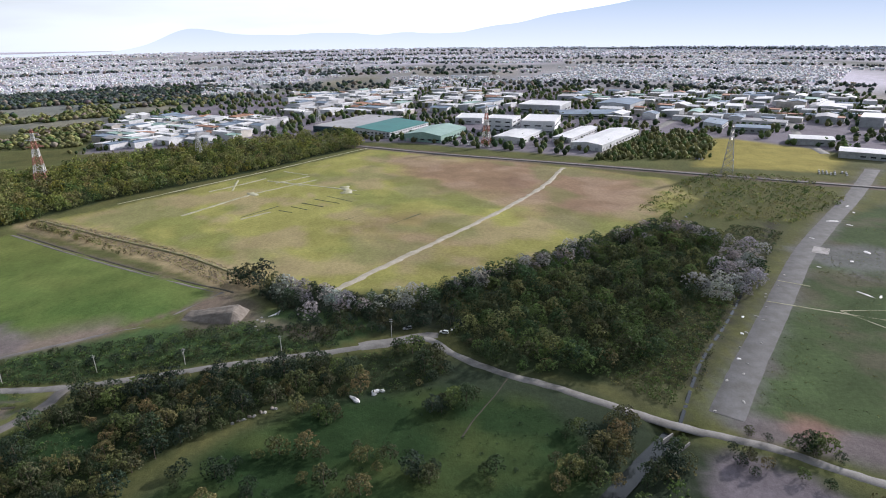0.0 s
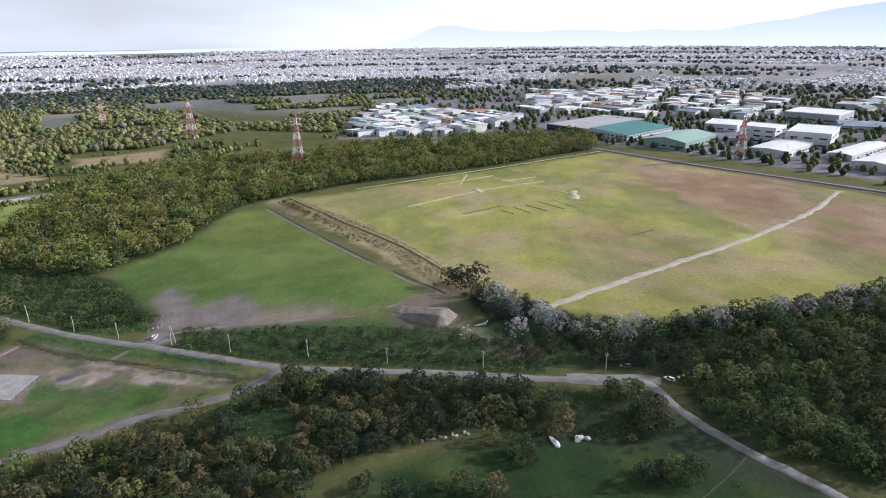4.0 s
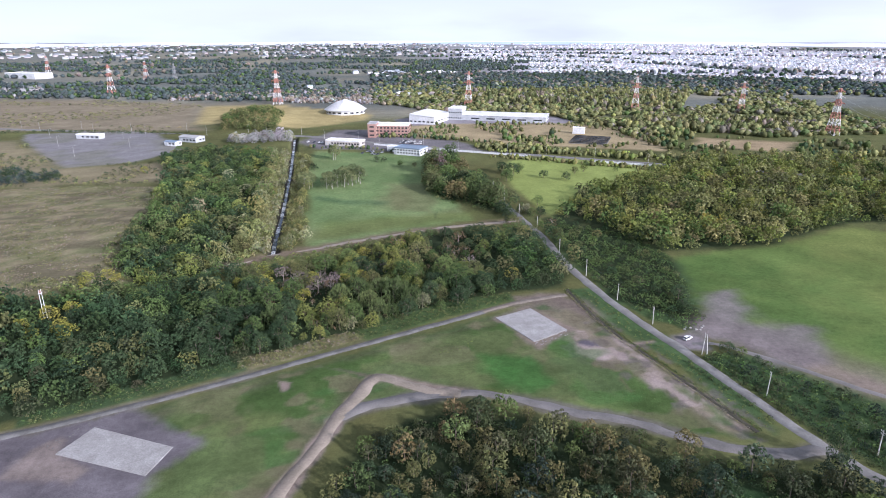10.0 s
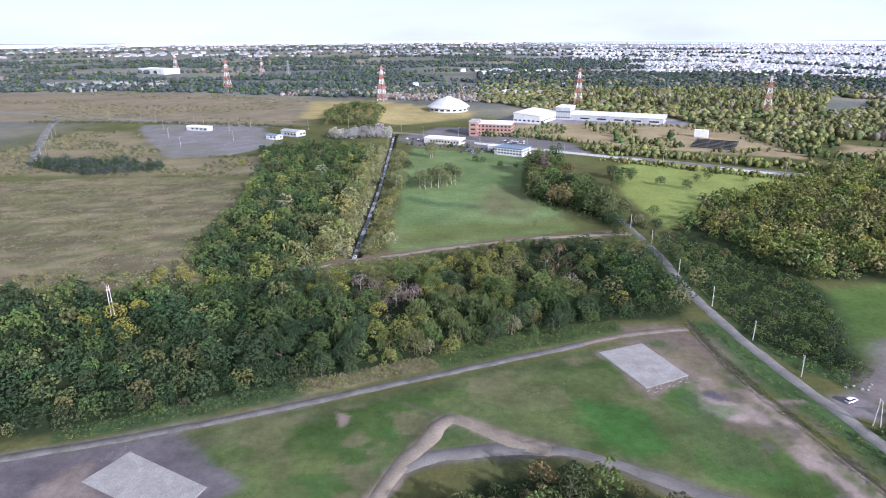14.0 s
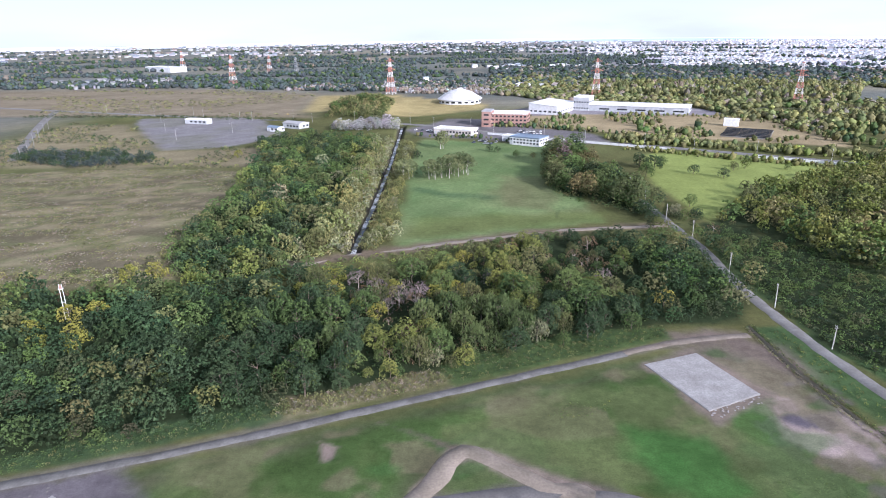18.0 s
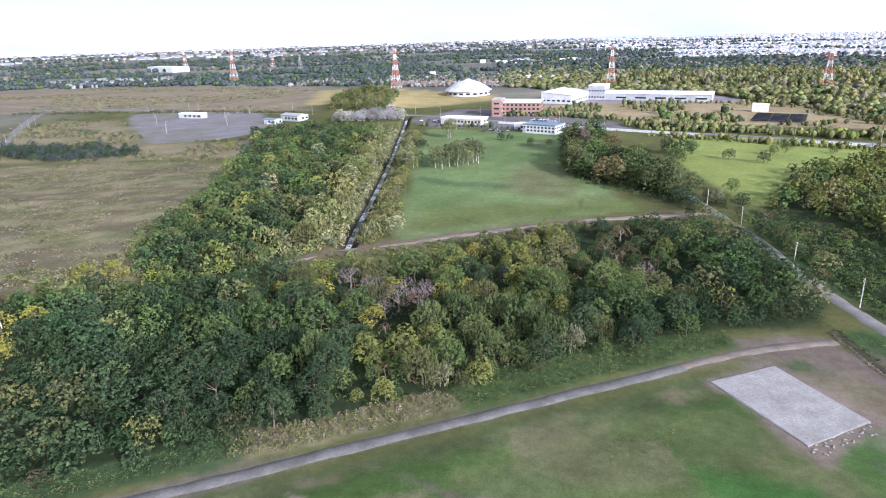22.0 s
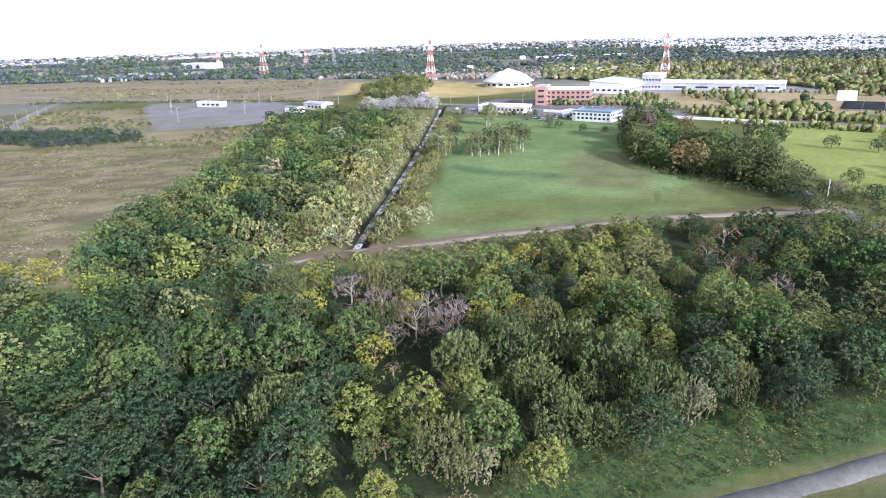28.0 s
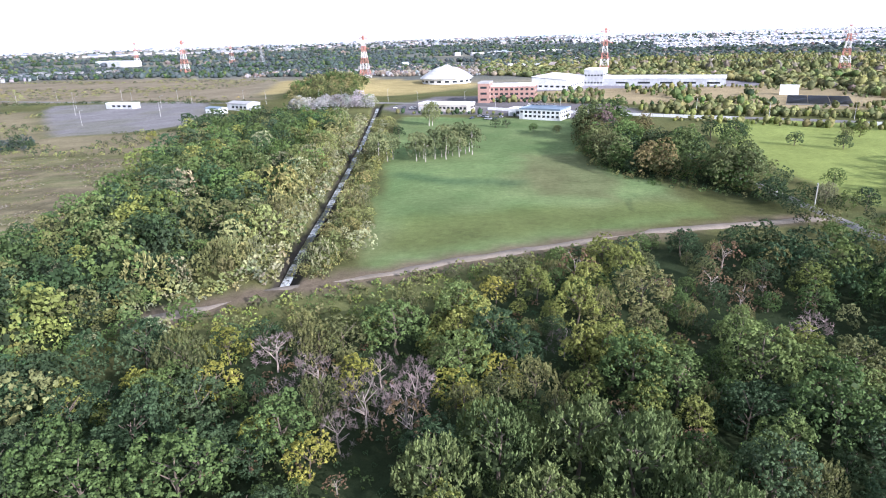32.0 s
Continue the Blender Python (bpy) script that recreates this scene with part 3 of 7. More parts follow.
lay(line_dist(X, Y, [(332, 282), (300, 204), (270, 140), (234, 82)]) - 13, col(0.33, 0.28, 0.14) * (0.6 + 0.7 * n3), 3, 0.85)
lay(line_dist(X, Y, RAIL) - 9, col(0.14, 0.12, 0.09) * (0.8 + 0.4 * n3), 3)
# tall grass at the wood's edge
lay(poly_dist(X, Y, [(-50, 176), (-50, 184), (-33, 190), (-12, 200), (-4, 196), (-10, 191), (-31, 180.5)]), col(0.185, 0.175, 0.088) * (0.8 + 0.4 * n3), 1.5, 0.85)
lay(poly_dist(X, Y, [(-110, 152), (-112, 158), (-76, 172), (-50, 184), (-48, 176.5), (-76, 164.5)]), col(0.055, 0.095, 0.036) * (0.7 + 0.6 * n3), 1.5, 0.9)
lay(poly_dist(X, Y, [(-3, 191), (-9, 203), (9, 213), (32, 224), (46, 226), (62, 229), (63, 219.6), (46, 212.8), (34, 207.6), (14, 199.4), (-1, 192.6)]), col(0.06, 0.096, 0.03) * (0.7 + 0.6 * n3), 1.5, 0.95)
lay(poly_dist(X, Y, [(40, 172), (54, 168), (58, 152), (50, 147), (40, 152), (34, 163)]) + 8 * (n2[..., 0] - 0.5), col(0.045, 0.125, 0.026) * (0.7 + 0.6 * n3), 3, 0.8)

Z = (fbm(X, Y, 40, 51) - 0.5) * 0.5
flat = np.minimum.reduce([line_dist(X, Y, ROAD), line_dist(X, Y, PATH_WOOD), line_dist(X, Y, LOOP), line_dist(X, Y, DIRT_TRACK), poly_dist(X, Y, SLAB_ONE), poly_dist(X, Y, SLAB_TWO), line_dist(X, Y, STRIP) - 7, line_dist(X, Y, FIELD_TRACK)])
Z *= np.clip((flat - 3) / 8, 0, 1)
def mound(x, y):
    """A broad wooded rise behind the car park."""
    return 11.0 * np.exp(-(((x + 124) / 34) ** 2 + ((y - 815) / 62) ** 2))


Z += mound(X, Y)
Z -= 2.8 * np.clip(1.5 - line_dist(X, Y, CANAL) / 3.2, 0, 1)
for ditch, deep, half in ((DITCH_A, 1.3, 4.5), (DITCH_B, 2.0, 4.0), (STREAM, 3.4, 9.0)):
    Z -= deep * np.clip(1 - line_dist(X, Y, ditch) / half, 0, 1)
Z -= np.clip((np.hypot(X, Y) - 1200) / 4000, 0, 1) * 2
tint = tint * col(1.03, 0.97, 1.14)
ny, nx = X.shape
idx = np.arange(nx * ny).reshape(ny, nx)
quads = np.stack([idx[:-1, :-1], idx[:-1, 1:], idx[1:, 1:], idx[1:, :-1]], -1).reshape(-1, 4)
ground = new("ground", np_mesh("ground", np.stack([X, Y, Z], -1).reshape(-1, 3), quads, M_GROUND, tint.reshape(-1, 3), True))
tagged(ground, "flat plain of grass fields, rough ground and woodland floor", "ground", kind="structure")


# ---- roads and tracks ----
def ribbon(name, pts, width, mat, label, category="road", z=0.05, ragged=0.15, seed=0, ends=True):
    c = smooth_line(pts, 2.0)
    t = np.gradient(c, axis=0)
    t /= np.linalg.norm(t, axis=1)[:, None]
    nrm = np.stack([-t[:, 1], t[:, 0]], 1)
    k = np.arange(len(c))
    wl_ = width / 2 * (1 + ragged * 2 * (vnoise(k * 2.0, 0 * k, 5, seed) - 0.5) + ragged * (vnoise(k * 2.0, 0 * k, 17, seed + 3) - 0.5))
    wr_ = width / 2 * (1 + ragged * 2 * (vnoise(k * 2.0, 0 * k + 50, 5, seed) - 0.5) + ragged * (vnoise(k * 2.0, 0 * k + 50, 17, seed + 3) - 0.5))
    rows = [c - nrm * (wr_ + 0.35)[:, None], c - nrm * wr_[:, None], c, c + nrm * wl_[:, None], c + nrm * (wl_ + 0.35)[:, None]]
    zz = [-0.25, z, z + 0.05, z, -0.25]
    V = np.concatenate([np.column_stack([r, np.full(len(c), h)]) for r, h in zip(rows, zz)])
    n = len(c)
    F = np.concatenate([np.stack([j * n + k[:-1], j * n + k[:-1] + 1, (j + 1) * n + k[:-1] + 1, (j + 1) * n + k[:-1]], 1) for j in range(4)])[:, ::-1]
    return tagged(new(name, np_mesh(name, V, F, mat, None, True)), label, category, kind="structure")


M_PATH = surface("old_path_asphalt", (0.175, 0.17, 0.162), (0.10, 0.097, 0.09), rough=0.9, big=0.22, fine=1.8)
M_STRIPGREY = surface("blue_grey_stony_strip", (0.145, 0.145, 0.15), (0.10, 0.10, 0.095), rough=0.95, big=0.15, fine=1.2, bump=0.4)
ribbon("gravel_strip", STRIP, 12.0, M_STRIPGREY, "worn grey gravel strip along the old airfield", "track", 0.06, 0.05, 16)
ribbon("road", ROAD, 4.3, M_ROAD, "narrow grey asphalt lane between fields and woods", ragged=0.16)
ribbon("road_widening", [(168, -2), (176, -18), (183, -30), (186, -42)], 8.0, M_ROAD, "paved widening of the lane where cars stop", z=0.03, ragged=0.2, seed=17)
ribbon("gravel_track", LOOP, 4.2, M_GRAVEL, "grey gravel track bending round the copse", "track", 0.04, 0.45, 3)
ribbon("dirt_track", DIRT_TRACK, 4.4, M_DIRT, "pale bare-earth track joining the gravel track", "track", 0.07, 0.5, 5)
ribbon("path", PATH_WOOD[:-3] + [(33, 205), (46, 210.6)], 3.0, M_PATH, "grey asphalt path along the edge of the wood", "path", 0.05, 0.2, 7)
ribbon("path", [(42, 208.9), (52.5, 213.6), (64, 218), (75, 220.6), (87, 223)], 3.2, surface("brown_earth", (0.225, 0.19, 0.155), (0.15, 0.125, 0.10), rough=0.95, big=0.3, fine=1.6, bump=0.4), "bare brown earth path past the old slab", "path", 0.03, 0.25, 8)
ribbon("field_path", CROSS_PATH, 3.8, M_DIRT, "pale earth path below the green field", "path", 0.03, 0.35, 9)
ribbon("field_track", FIELD_TRACK, 4.4, surface("pale_trodden_earth", (0.46, 0.42, 0.35), (0.34, 0.31, 0.23), rough=0.95, big=0.15, fine=1.6), "pale earth track crossing the big grass field", "track", 0.04, 0.4, 11)
M_MUD = surface("dark_wet_mud", (0.06, 0.055, 0.036), (0.035, 0.033, 0.02), rough=0.95, fine=3)
M_STRAW = surface("straw_grass_bank", (0.26, 0.235, 0.12), (0.17, 0.165, 0.075), rough=0.95, big=0.5, fine=3, bump=0.6)
ribbon("side_track", [(119, 171), (130, 168), (144, 152), (158, 134), (172, 117), (181, 103), (198, 96), (222, 86)], 2.4, M_GRAVEL, "rutted grey track from the lane to the spoil heap", "track", 0.05, 0.5, 15)
ribbon("hedge_track", [(309, 277), (270, 196), (242, 132), (222, 80)], 2.0, M_MUD, "dark narrow wet track along the hedge", "track", 0.04, 0.3, 12)
ribbon("ditch", DITCH[:3] + [(94.6, 178)], 1.4, M_MUD, "narrow muddy drainage ditch beside the lane", "ditch", 0.04, 0.35, 41)
ribbon("ditch", [(97.0, 169.5)] + DITCH[4:], 1.4, M_MUD, "narrow muddy drainage ditch beside the lane", "ditch", 0.04, 0.35, 46)
ribbon("field_edge_track", [(306, 279), (267, 198), (239, 134), (219, 84)], 1.5, M_GRAVEL, "pale narrow track beside the hedge", "track", 0.04, 0.5, 14)
ribbon("reed_bank", [(341, 285), (305, 205), (277, 140), (243, 82)], 2.0, M_STRAW, "long bank of pale straw-coloured reeds between the fields", "bank", 0.5, 0.5, 44)
ribbon("avenue", AVENUE, 10, M_ROAD, "wide paved main road beside the built-up plots", "road", 0.06, 0.03, 13)


M_PANEL, _n, _l, _p = nodes_of("cast_concrete_panel")
_oi, _hs = _n.new("ShaderNodeObjectInfo"), _n.new("ShaderNodeHueSaturation")
_c = mixer(_n, _l, "MIX", ramp(_n, _l, noise_out(_n, _l, 0.22, 5), 0.3, 0.7), (0.37, 0.36, 0.35), (0.26, 0.25, 0.235))
_c = mixer(_n, _l, "MULTIPLY", 1.0, _c, ramp(_n, _l, noise_out(_n, _l, 2.2, 6, 0.7), 0.3, 0.7, 0.7, 1.2))
_c = mixer(_n, _l, "MIX", ramp(_n, _l, noise_out(_n, _l, 0.9, 6, 0.75), 0.58, 0.74, 0.0, 0.6), _c, (0.14, 0.13, 0.115))
_l.new(ramp(_n, _l, _oi.outputs["Random"], 0, 1, 0.96, 1.04), _hs.inputs["Value"])
_l.new(_c, _hs.inputs["Color"])
_l.new(_hs.outputs[0], _p.inputs["Base Color"])
_p.inputs["Roughness"].default_value = 0.85
bump_to(_n, _l, noise_out(_n, _l, 3.0, 5), _p, 0.3, 0.05)


def slab(name, corners, nu, nv, label, seed):
    """An old foundation: a low bed with cast panels on it, some sunk or chipped at the corners."""
    g = random.Random(seed)
    c = [Vector((x, y, 0)) for x, y in corners]
    at = lambda u, v: c[0].lerp(c[1], u).lerp(c[3].lerp(c[2], u), v)
    bed = bmesh.new()
    lo, hi = [bed.verts.new(p + Vector((0, 0, -0.3))) for p in c], [bed.verts.new(p + Vector((0, 0, 0.1))) for p in c]
    bed.faces.new(hi)
    for i in range(4):
        bed.faces.new((lo[i], lo[(i + 1) % 4], hi[(i + 1) % 4], hi[i]))
    bmesh.ops.recalc_face_normals(bed, faces=bed.faces)
    me = bpy.data.meshes.new(name)
    bed.to_mesh(me)
    bed.free()
    me.materials.append(M_PANEL)
    ob = tagged(new(name, me), label, "concrete slab", kind="structure")
    for i in range(nu):
        for j in range(nv):
            edge = i in (0, nu - 1) or j in (0, nv - 1)
            k = 0.0002 if not edge else g.uniform(0.01, 0.1)
            bm = bmesh.new()
            ring = []
            for u, v in ((0, 0), (1, 0), (1, 1), (0, 1)):
                ku = k if (i + u) in (0, nu) else 0.0
                kv = k if (j + v) in (0, nv) else 0.0
                uu, vv = (i + u + (ku if u == 0 else -ku) * g.uniform(0.5, 1)) / nu, (j + v + (kv if v == 0 else -kv) * g.uniform(0.5, 1)) / nv
                cut = (ku or kv) and g.random() < 0.4
                for du, dv in (((0.0, 0.12 if v == 0 else -0.12), (0.12 if u == 0 else -0.12, 0.0)) if cut else ((0, 0),)):
                    ring.append(at(uu + du / nu, vv + dv / nv))
            mid = sum(ring, Vector()) / len(ring)
            ring.sort(key=lambda p: math.atan2(p.y - mid.y, p.x - mid.x))
            z = 0.2
            top = [bm.verts.new(p + Vector((0, 0, z))) for p in ring]
            low = [bm.verts.new(p + Vector((0, 0, 0.06))) for p in ring]
            bm.faces.new(top)
            n = len(ring)
            for q in range(n):
                bm.faces.new((low[q], low[(q + 1) % n], top[(q + 1) % n], top[q]))
            bmesh.ops.recalc_face_normals(bm, faces=bm.faces)
            part("panel", bm, M_PANEL, ob)
    return ob


slab("concrete_slab", SLAB_ONE, 4, 5, "old pale concrete foundation slab on bare earth", 3)
slab("concrete_slab", SLAB_TWO, 3, 7, "worn pale concrete slab beside the gravel yard", 4)

M_WATER, _n, _l, _p = nodes_of("canal_water")
_p.inputs["Base Color"].default_value, _p.inputs["Roughness"].default_value = (0.02, 0.025, 0.025, 1), 0.06
bump_to(_n, _l, noise_out(_n, _l, 0.6, 3), _p, 0.03, 0.2)


# white patches put into the water's base colour by noise
M_PATCHY_WATER, _n, _l, _p = nodes_of("water_with_white_patches")
_f = ramp(_n, _l, noise_out(_n, _l, 0.075, 3, 0.5), 0.47, 0.6)
_f = mixer(_n, _l, "MULTIPLY", 1.0, _f, ramp(_n, _l, noise_out(_n, _l, 0.9, 5, 0.7), 0.36, 0.56))
_l.new(mixer(_n, _l, "MIX", _f, (0.03, 0.035, 0.033), (0.62, 0.65, 0.67)), _p.inputs["Base Color"])
_l.new(ramp(_n, _l, _f, 0, 1, 0.08, 0.6), _p.inputs["Roughness"])
bump_to(_n, _l, noise_out(_n, _l, 1.2, 4), _p, 0.2, 0.2)


def water(name, pts, width, z, label, mat=M_WATER):
    c = smooth_line(pts, 6)
    t = np.gradient(c, axis=0)
    t /= np.linalg.norm(t, axis=1)[:, None]
    nrm = np.stack([-t[:, 1], t[:, 0]], 1) * width / 2
    n = len(c)
    V = np.concatenate([np.column_stack([c - nrm, np.full(n, z)]), np.column_stack([c + nrm, np.full(n, z)])])
    k = np.arange(n - 1)
    return tagged(new(name, np_mesh(name, V, np.stack([k, k + 1, k + 1 + n, k + n], 1), mat)), label, "canal", kind="structure")


water("canal_water", CANAL, 2.2, -2.05, "shallow canal water with white patches between dark banks", M_PATCHY_WATER)
water("stream_water", STREAM, 6.0, -1.6, "dark stream running under the road")
water("ditch_water", DITCH_A[:-1], 1.3, -0.55, "long straight drainage ditch with dark water")
water("ditch_water", DITCH_B, 3.0, -1.4, "narrow drainage ditch with still water")

# ---- trees ----
def crown_np(seed, lobes, clumps, cards, card, R=4.0, base=1.2, top=7.6, kind="round", lobe_r=0.44, clump_r=0.17, core="one", vary=0.4):
    """Leaf clumps on the lobes of a crown, each a small dome of leaves. Returns vertices, faces and tints."""
    g = np.random.default_rng(seed)
    unit = lambda v: v / (np.linalg.norm(v, axis=-1, keepdims=True) + 1e-9)
    mid, half = base + (top - base) * 0.42, (top - base) * 0.58
    az = np.arange(lobes) * 2.39996 + g.random(lobes) * 0.9
    cz = 1 - 1.5 * (np.arange(lobes) + g.random(lobes)) / lobes
    cr = np.sqrt(np.clip(1 - cz ** 2, 0.02, 1))
    reach = 0.44 + 0.18 * g.random(lobes)
    way = np.stack([np.cos(az) * cr, np.sin(az) * cr, cz], 1)
    C = way * reach[:, None] * np.array([R, R, half]) + np.array([0, 0, mid])
    lr = R * lobe_r * (0.75 + 0.5 * g.random(lobes))
    d = unit(unit(g.normal(size=(lobes, clumps, 3))) + way[:, None] * 0.8 + np.array([0, 0, 0.3]))
    tall = np.array([0.6, 0.6, 1.9]) if kind == "upright" else np.array([1, 1, 0.8])
    K = C[:, None] + d * lr[:, None, None] * (0.82 + 0.3 * g.random((lobes, clumps, 1)))
    kr = R * clump_r * (0.7 + 0.6 * g.random((lobes, clumps, 1, 1)))
    e = unit(unit(g.normal(size=(lobes, clumps, cards, 3))) + d[:, :, None] * 0.65 + np.array([0, 0, 0.35]))
    pos = K[:, :, None] + e * kr * (0.65 + 0.4 * g.random((lobes, clumps, cards, 1))) * tall
    nrm = unit(e + 0.38 * g.normal(size=e.shape))
    side = unit(np.cross(nrm, g.normal(size=e.shape)))
    if kind == "upright":
        side = unit(np.array([0, 0, 1.0]) + d[:, :, None] * 0.35 + 0.3 * g.normal(size=e.shape))
        nrm = unit(nrm - side * np.sum(nrm * side, -1, keepdims=True))
    if kind == "twig":
        side = unit(e + 0.5 * g.normal(size=e.shape) + np.array([0, 0, 0.4]))
        nrm = unit(np.cross(side, g.normal(size=e.shape)))
    s = card * (0.6 + 0.8 * g.random((lobes, clumps, cards, 1)))
    a, b = side * s, np.cross(nrm, side) * s * {"round": 0.62, "upright": 0.4, "twig": 0.055}[kind]
    lift = nrm * s * (0.0 if kind == "twig" else 0.28)
    V = np.stack([pos - a - lift, pos + b, pos + a - lift, pos - b], 3).reshape(-1, 3)
    F = np.arange(len(V)).reshape(-1, 4)
    shade = (0.92 + 0.16 * g.random((lobes, 1, 1))) * (1 - vary / 2 + vary * g.random((lobes, clumps, 1))) * (0.85 + 0.3 * g.random((lobes, clumps, cards)))
    warm = g.random((lobes, 1, 1)) * 0.12 + 0.16 * g.random((lobes, clumps, 1)) + 0 * shade
    t = np.repeat((shade[..., None] * (1 + warm[..., None] * np.array([0.22, 0.14, -0.2]))).reshape(-1, 3), 4, 0)
    # the inside of the crown, its leaves darkened to stand for inner shade
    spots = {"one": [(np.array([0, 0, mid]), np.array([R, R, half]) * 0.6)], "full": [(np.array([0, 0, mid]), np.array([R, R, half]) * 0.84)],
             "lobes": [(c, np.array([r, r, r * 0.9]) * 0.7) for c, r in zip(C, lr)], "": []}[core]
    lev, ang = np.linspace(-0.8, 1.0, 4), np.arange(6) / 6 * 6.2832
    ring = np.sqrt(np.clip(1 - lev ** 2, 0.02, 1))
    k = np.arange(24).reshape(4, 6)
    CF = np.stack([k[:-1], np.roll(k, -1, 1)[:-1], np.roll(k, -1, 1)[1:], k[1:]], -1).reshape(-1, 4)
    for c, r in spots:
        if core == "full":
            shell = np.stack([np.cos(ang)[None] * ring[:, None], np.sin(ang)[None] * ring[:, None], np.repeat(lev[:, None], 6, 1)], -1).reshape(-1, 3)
            inner, faces, inner_shade = c + shell * r * (0.85 + 0.3 * g.random((24, 1))), CF, 0.85
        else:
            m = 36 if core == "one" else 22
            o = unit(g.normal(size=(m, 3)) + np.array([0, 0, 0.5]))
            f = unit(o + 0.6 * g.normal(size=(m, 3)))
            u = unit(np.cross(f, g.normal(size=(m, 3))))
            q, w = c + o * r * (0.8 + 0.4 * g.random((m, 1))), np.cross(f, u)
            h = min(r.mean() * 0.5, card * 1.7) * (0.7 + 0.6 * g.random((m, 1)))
            inner, faces, inner_shade = np.stack([q - u * h, q + w * h * 0.7, q + u * h, q - w * h * 0.7], 1).reshape(-1, 3), np.arange(m * 4).reshape(-1, 4), 0.55
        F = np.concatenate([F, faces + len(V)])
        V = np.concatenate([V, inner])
        t = np.concatenate([t, np.full((len(inner), 3), inner_shade)])
    return V, F, t


def trunk_bm(seed, top=5.4, width=0.42, limbs=6, spread=2.2, twigs=0):
    g = random.Random(seed)
    bm = bmesh.new()
    p, w = Vector((0, 0, -0.3)), width
    for i in range(4):
        q = Vector((p.x + g.uniform(-0.25, 0.25), p.y + g.uniform(-0.25, 0.25), top * (i + 1) / 4))
        beam_into(bm, p, q, w, w * 0.72, 6)
        p, w = q, w * 0.72
    for i in range(limbs):
        z = top * g.uniform(0.35, 0.9)
        a = i * 2.4 + g.uniform(-0.5, 0.5)
        e = Vector((math.cos(a) * spread * g.uniform(0.6, 1.1), math.sin(a) * spread * g.uniform(0.6, 1.1), z + spread * g.uniform(0.5, 1.0)))
        beam_into(bm, (0, 0, z), e, width * 0.42, width * 0.15, 4)
        for k in range(twigs):
            b = Vector((0, 0, z)).lerp(e, g.uniform(0.4, 1.0))
            d = Vector((g.uniform(-1, 1), g.uniform(-1, 1), g.uniform(0.2, 1.3))) * spread * 0.45
            beam_into(bm, b, b + d, width * 0.16, width * 0.06, 3)
    return bm


def bm_mesh(name, bm, mat):
    me = bpy.data.meshes.new(name)
    bm.to_mesh(me)
    bm.free()
    me.materials.append(mat)
    return me


# shade and dark are leaf greens lowered to stand for cloud shade
LEAF = {"green": (0.108, 0.172, 0.050), "deep": (0.058, 0.102, 0.042), "olive": (0.155, 0.182, 0.066), "yellow": (0.30, 0.32, 0.06),
        "lime": (0.205, 0.255, 0.062), "willow": (0.265, 0.295, 0.15), "silver": (0.37, 0.395, 0.345), "rust": (0.155, 0.12, 0.06),
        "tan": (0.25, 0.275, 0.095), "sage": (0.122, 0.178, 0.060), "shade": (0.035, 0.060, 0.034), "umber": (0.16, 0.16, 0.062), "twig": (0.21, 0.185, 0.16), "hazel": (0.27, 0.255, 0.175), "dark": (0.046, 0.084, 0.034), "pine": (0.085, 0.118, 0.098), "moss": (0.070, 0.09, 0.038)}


LEAF = {k: (r * 1.04, g * 0.97, b * 1.14) for k, (r, g, b) in LEAF.items()}


def near_tree(kind, colour, seed, lobes=11, clumps=20, cards=13, card=0.148, bare=0):
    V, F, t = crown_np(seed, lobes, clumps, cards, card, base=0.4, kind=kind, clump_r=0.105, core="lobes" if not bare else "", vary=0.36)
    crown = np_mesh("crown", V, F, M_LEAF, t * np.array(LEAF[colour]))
    trunk = bm_mesh("trunk", trunk_bm(seed, twigs=bare), M_TWIG if bare else M_BARK)
    return trunk, crown


NEAR = {
    "green": [near_tree("round", "green", 1), near_tree("round", "green", 2, 13, 18), near_tree("round", "green", 3, 9, 24)],
    "deep": [near_tree("round", "deep", 4), near_tree("round", "deep", 5, 9, 24)],
    "olive": [near_tree("round", "olive", 6), near_tree("upright", "olive", 7, 12, 18)],
    "dark": [near_tree("round", "dark", 16, 11, 19), near_tree("round", "dark", 17, 10, 21)],
    "lime": [near_tree("round", "lime", 8, 10, 20)],
    "yellow": [near_tree("round", "yellow", 9, 9, 17), near_tree("round", "yellow", 10, 8, 18)],
    "willow": [near_tree("upright", "willow", 11, 12, 16, 13, 0.19)],
    "sage": [near_tree("upright", "sage", 14, 13, 18, 13, 0.19), near_tree("upright", "sage", 15, 12, 20, 13, 0.19)],
    "rust": [near_tree("round", "rust", 12, 9, 9, 8, 0.19, 3)],
    "bare": [near_tree("twig", "twig", 13, 8, 8, 9, 0.6, 3)],
}
LABEL = {"dark": "very dark green broadleaf tree with a dense crown", "green": "full broadleaf tree with dense mid-green foliage in the wood", "deep": "dark green broadleaf tree with a rounded crown",
         "olive": "olive green tree with a loose uneven crown", "lime": "light yellow-green young broadleaf tree",
         "yellow": "tree with bright yellow autumn foliage among green ones", "willow": "grey-green willow with upright feathery branches",
         "sage": "sage-green tree with dense upright leafy shoots", "rust": "thinning tree with rust-brown autumn leaves", "bare": "almost bare tree with grey twigs and few leaves"}


def plant(kind, variant, x, y, size, turn, high=1.0):
    trunk, crown = NEAR[kind][variant % len(NEAR[kind])]
    ob = thing("broadleaf_tree", pose(x, y, 0, 0, 0, turn), LABEL[kind], "tree", "trees of the wood")
    ob.scale = (size, size, size * high)
    part("trunk", trunk, None, ob)
    part("crown", crown, None, ob)
    return ob


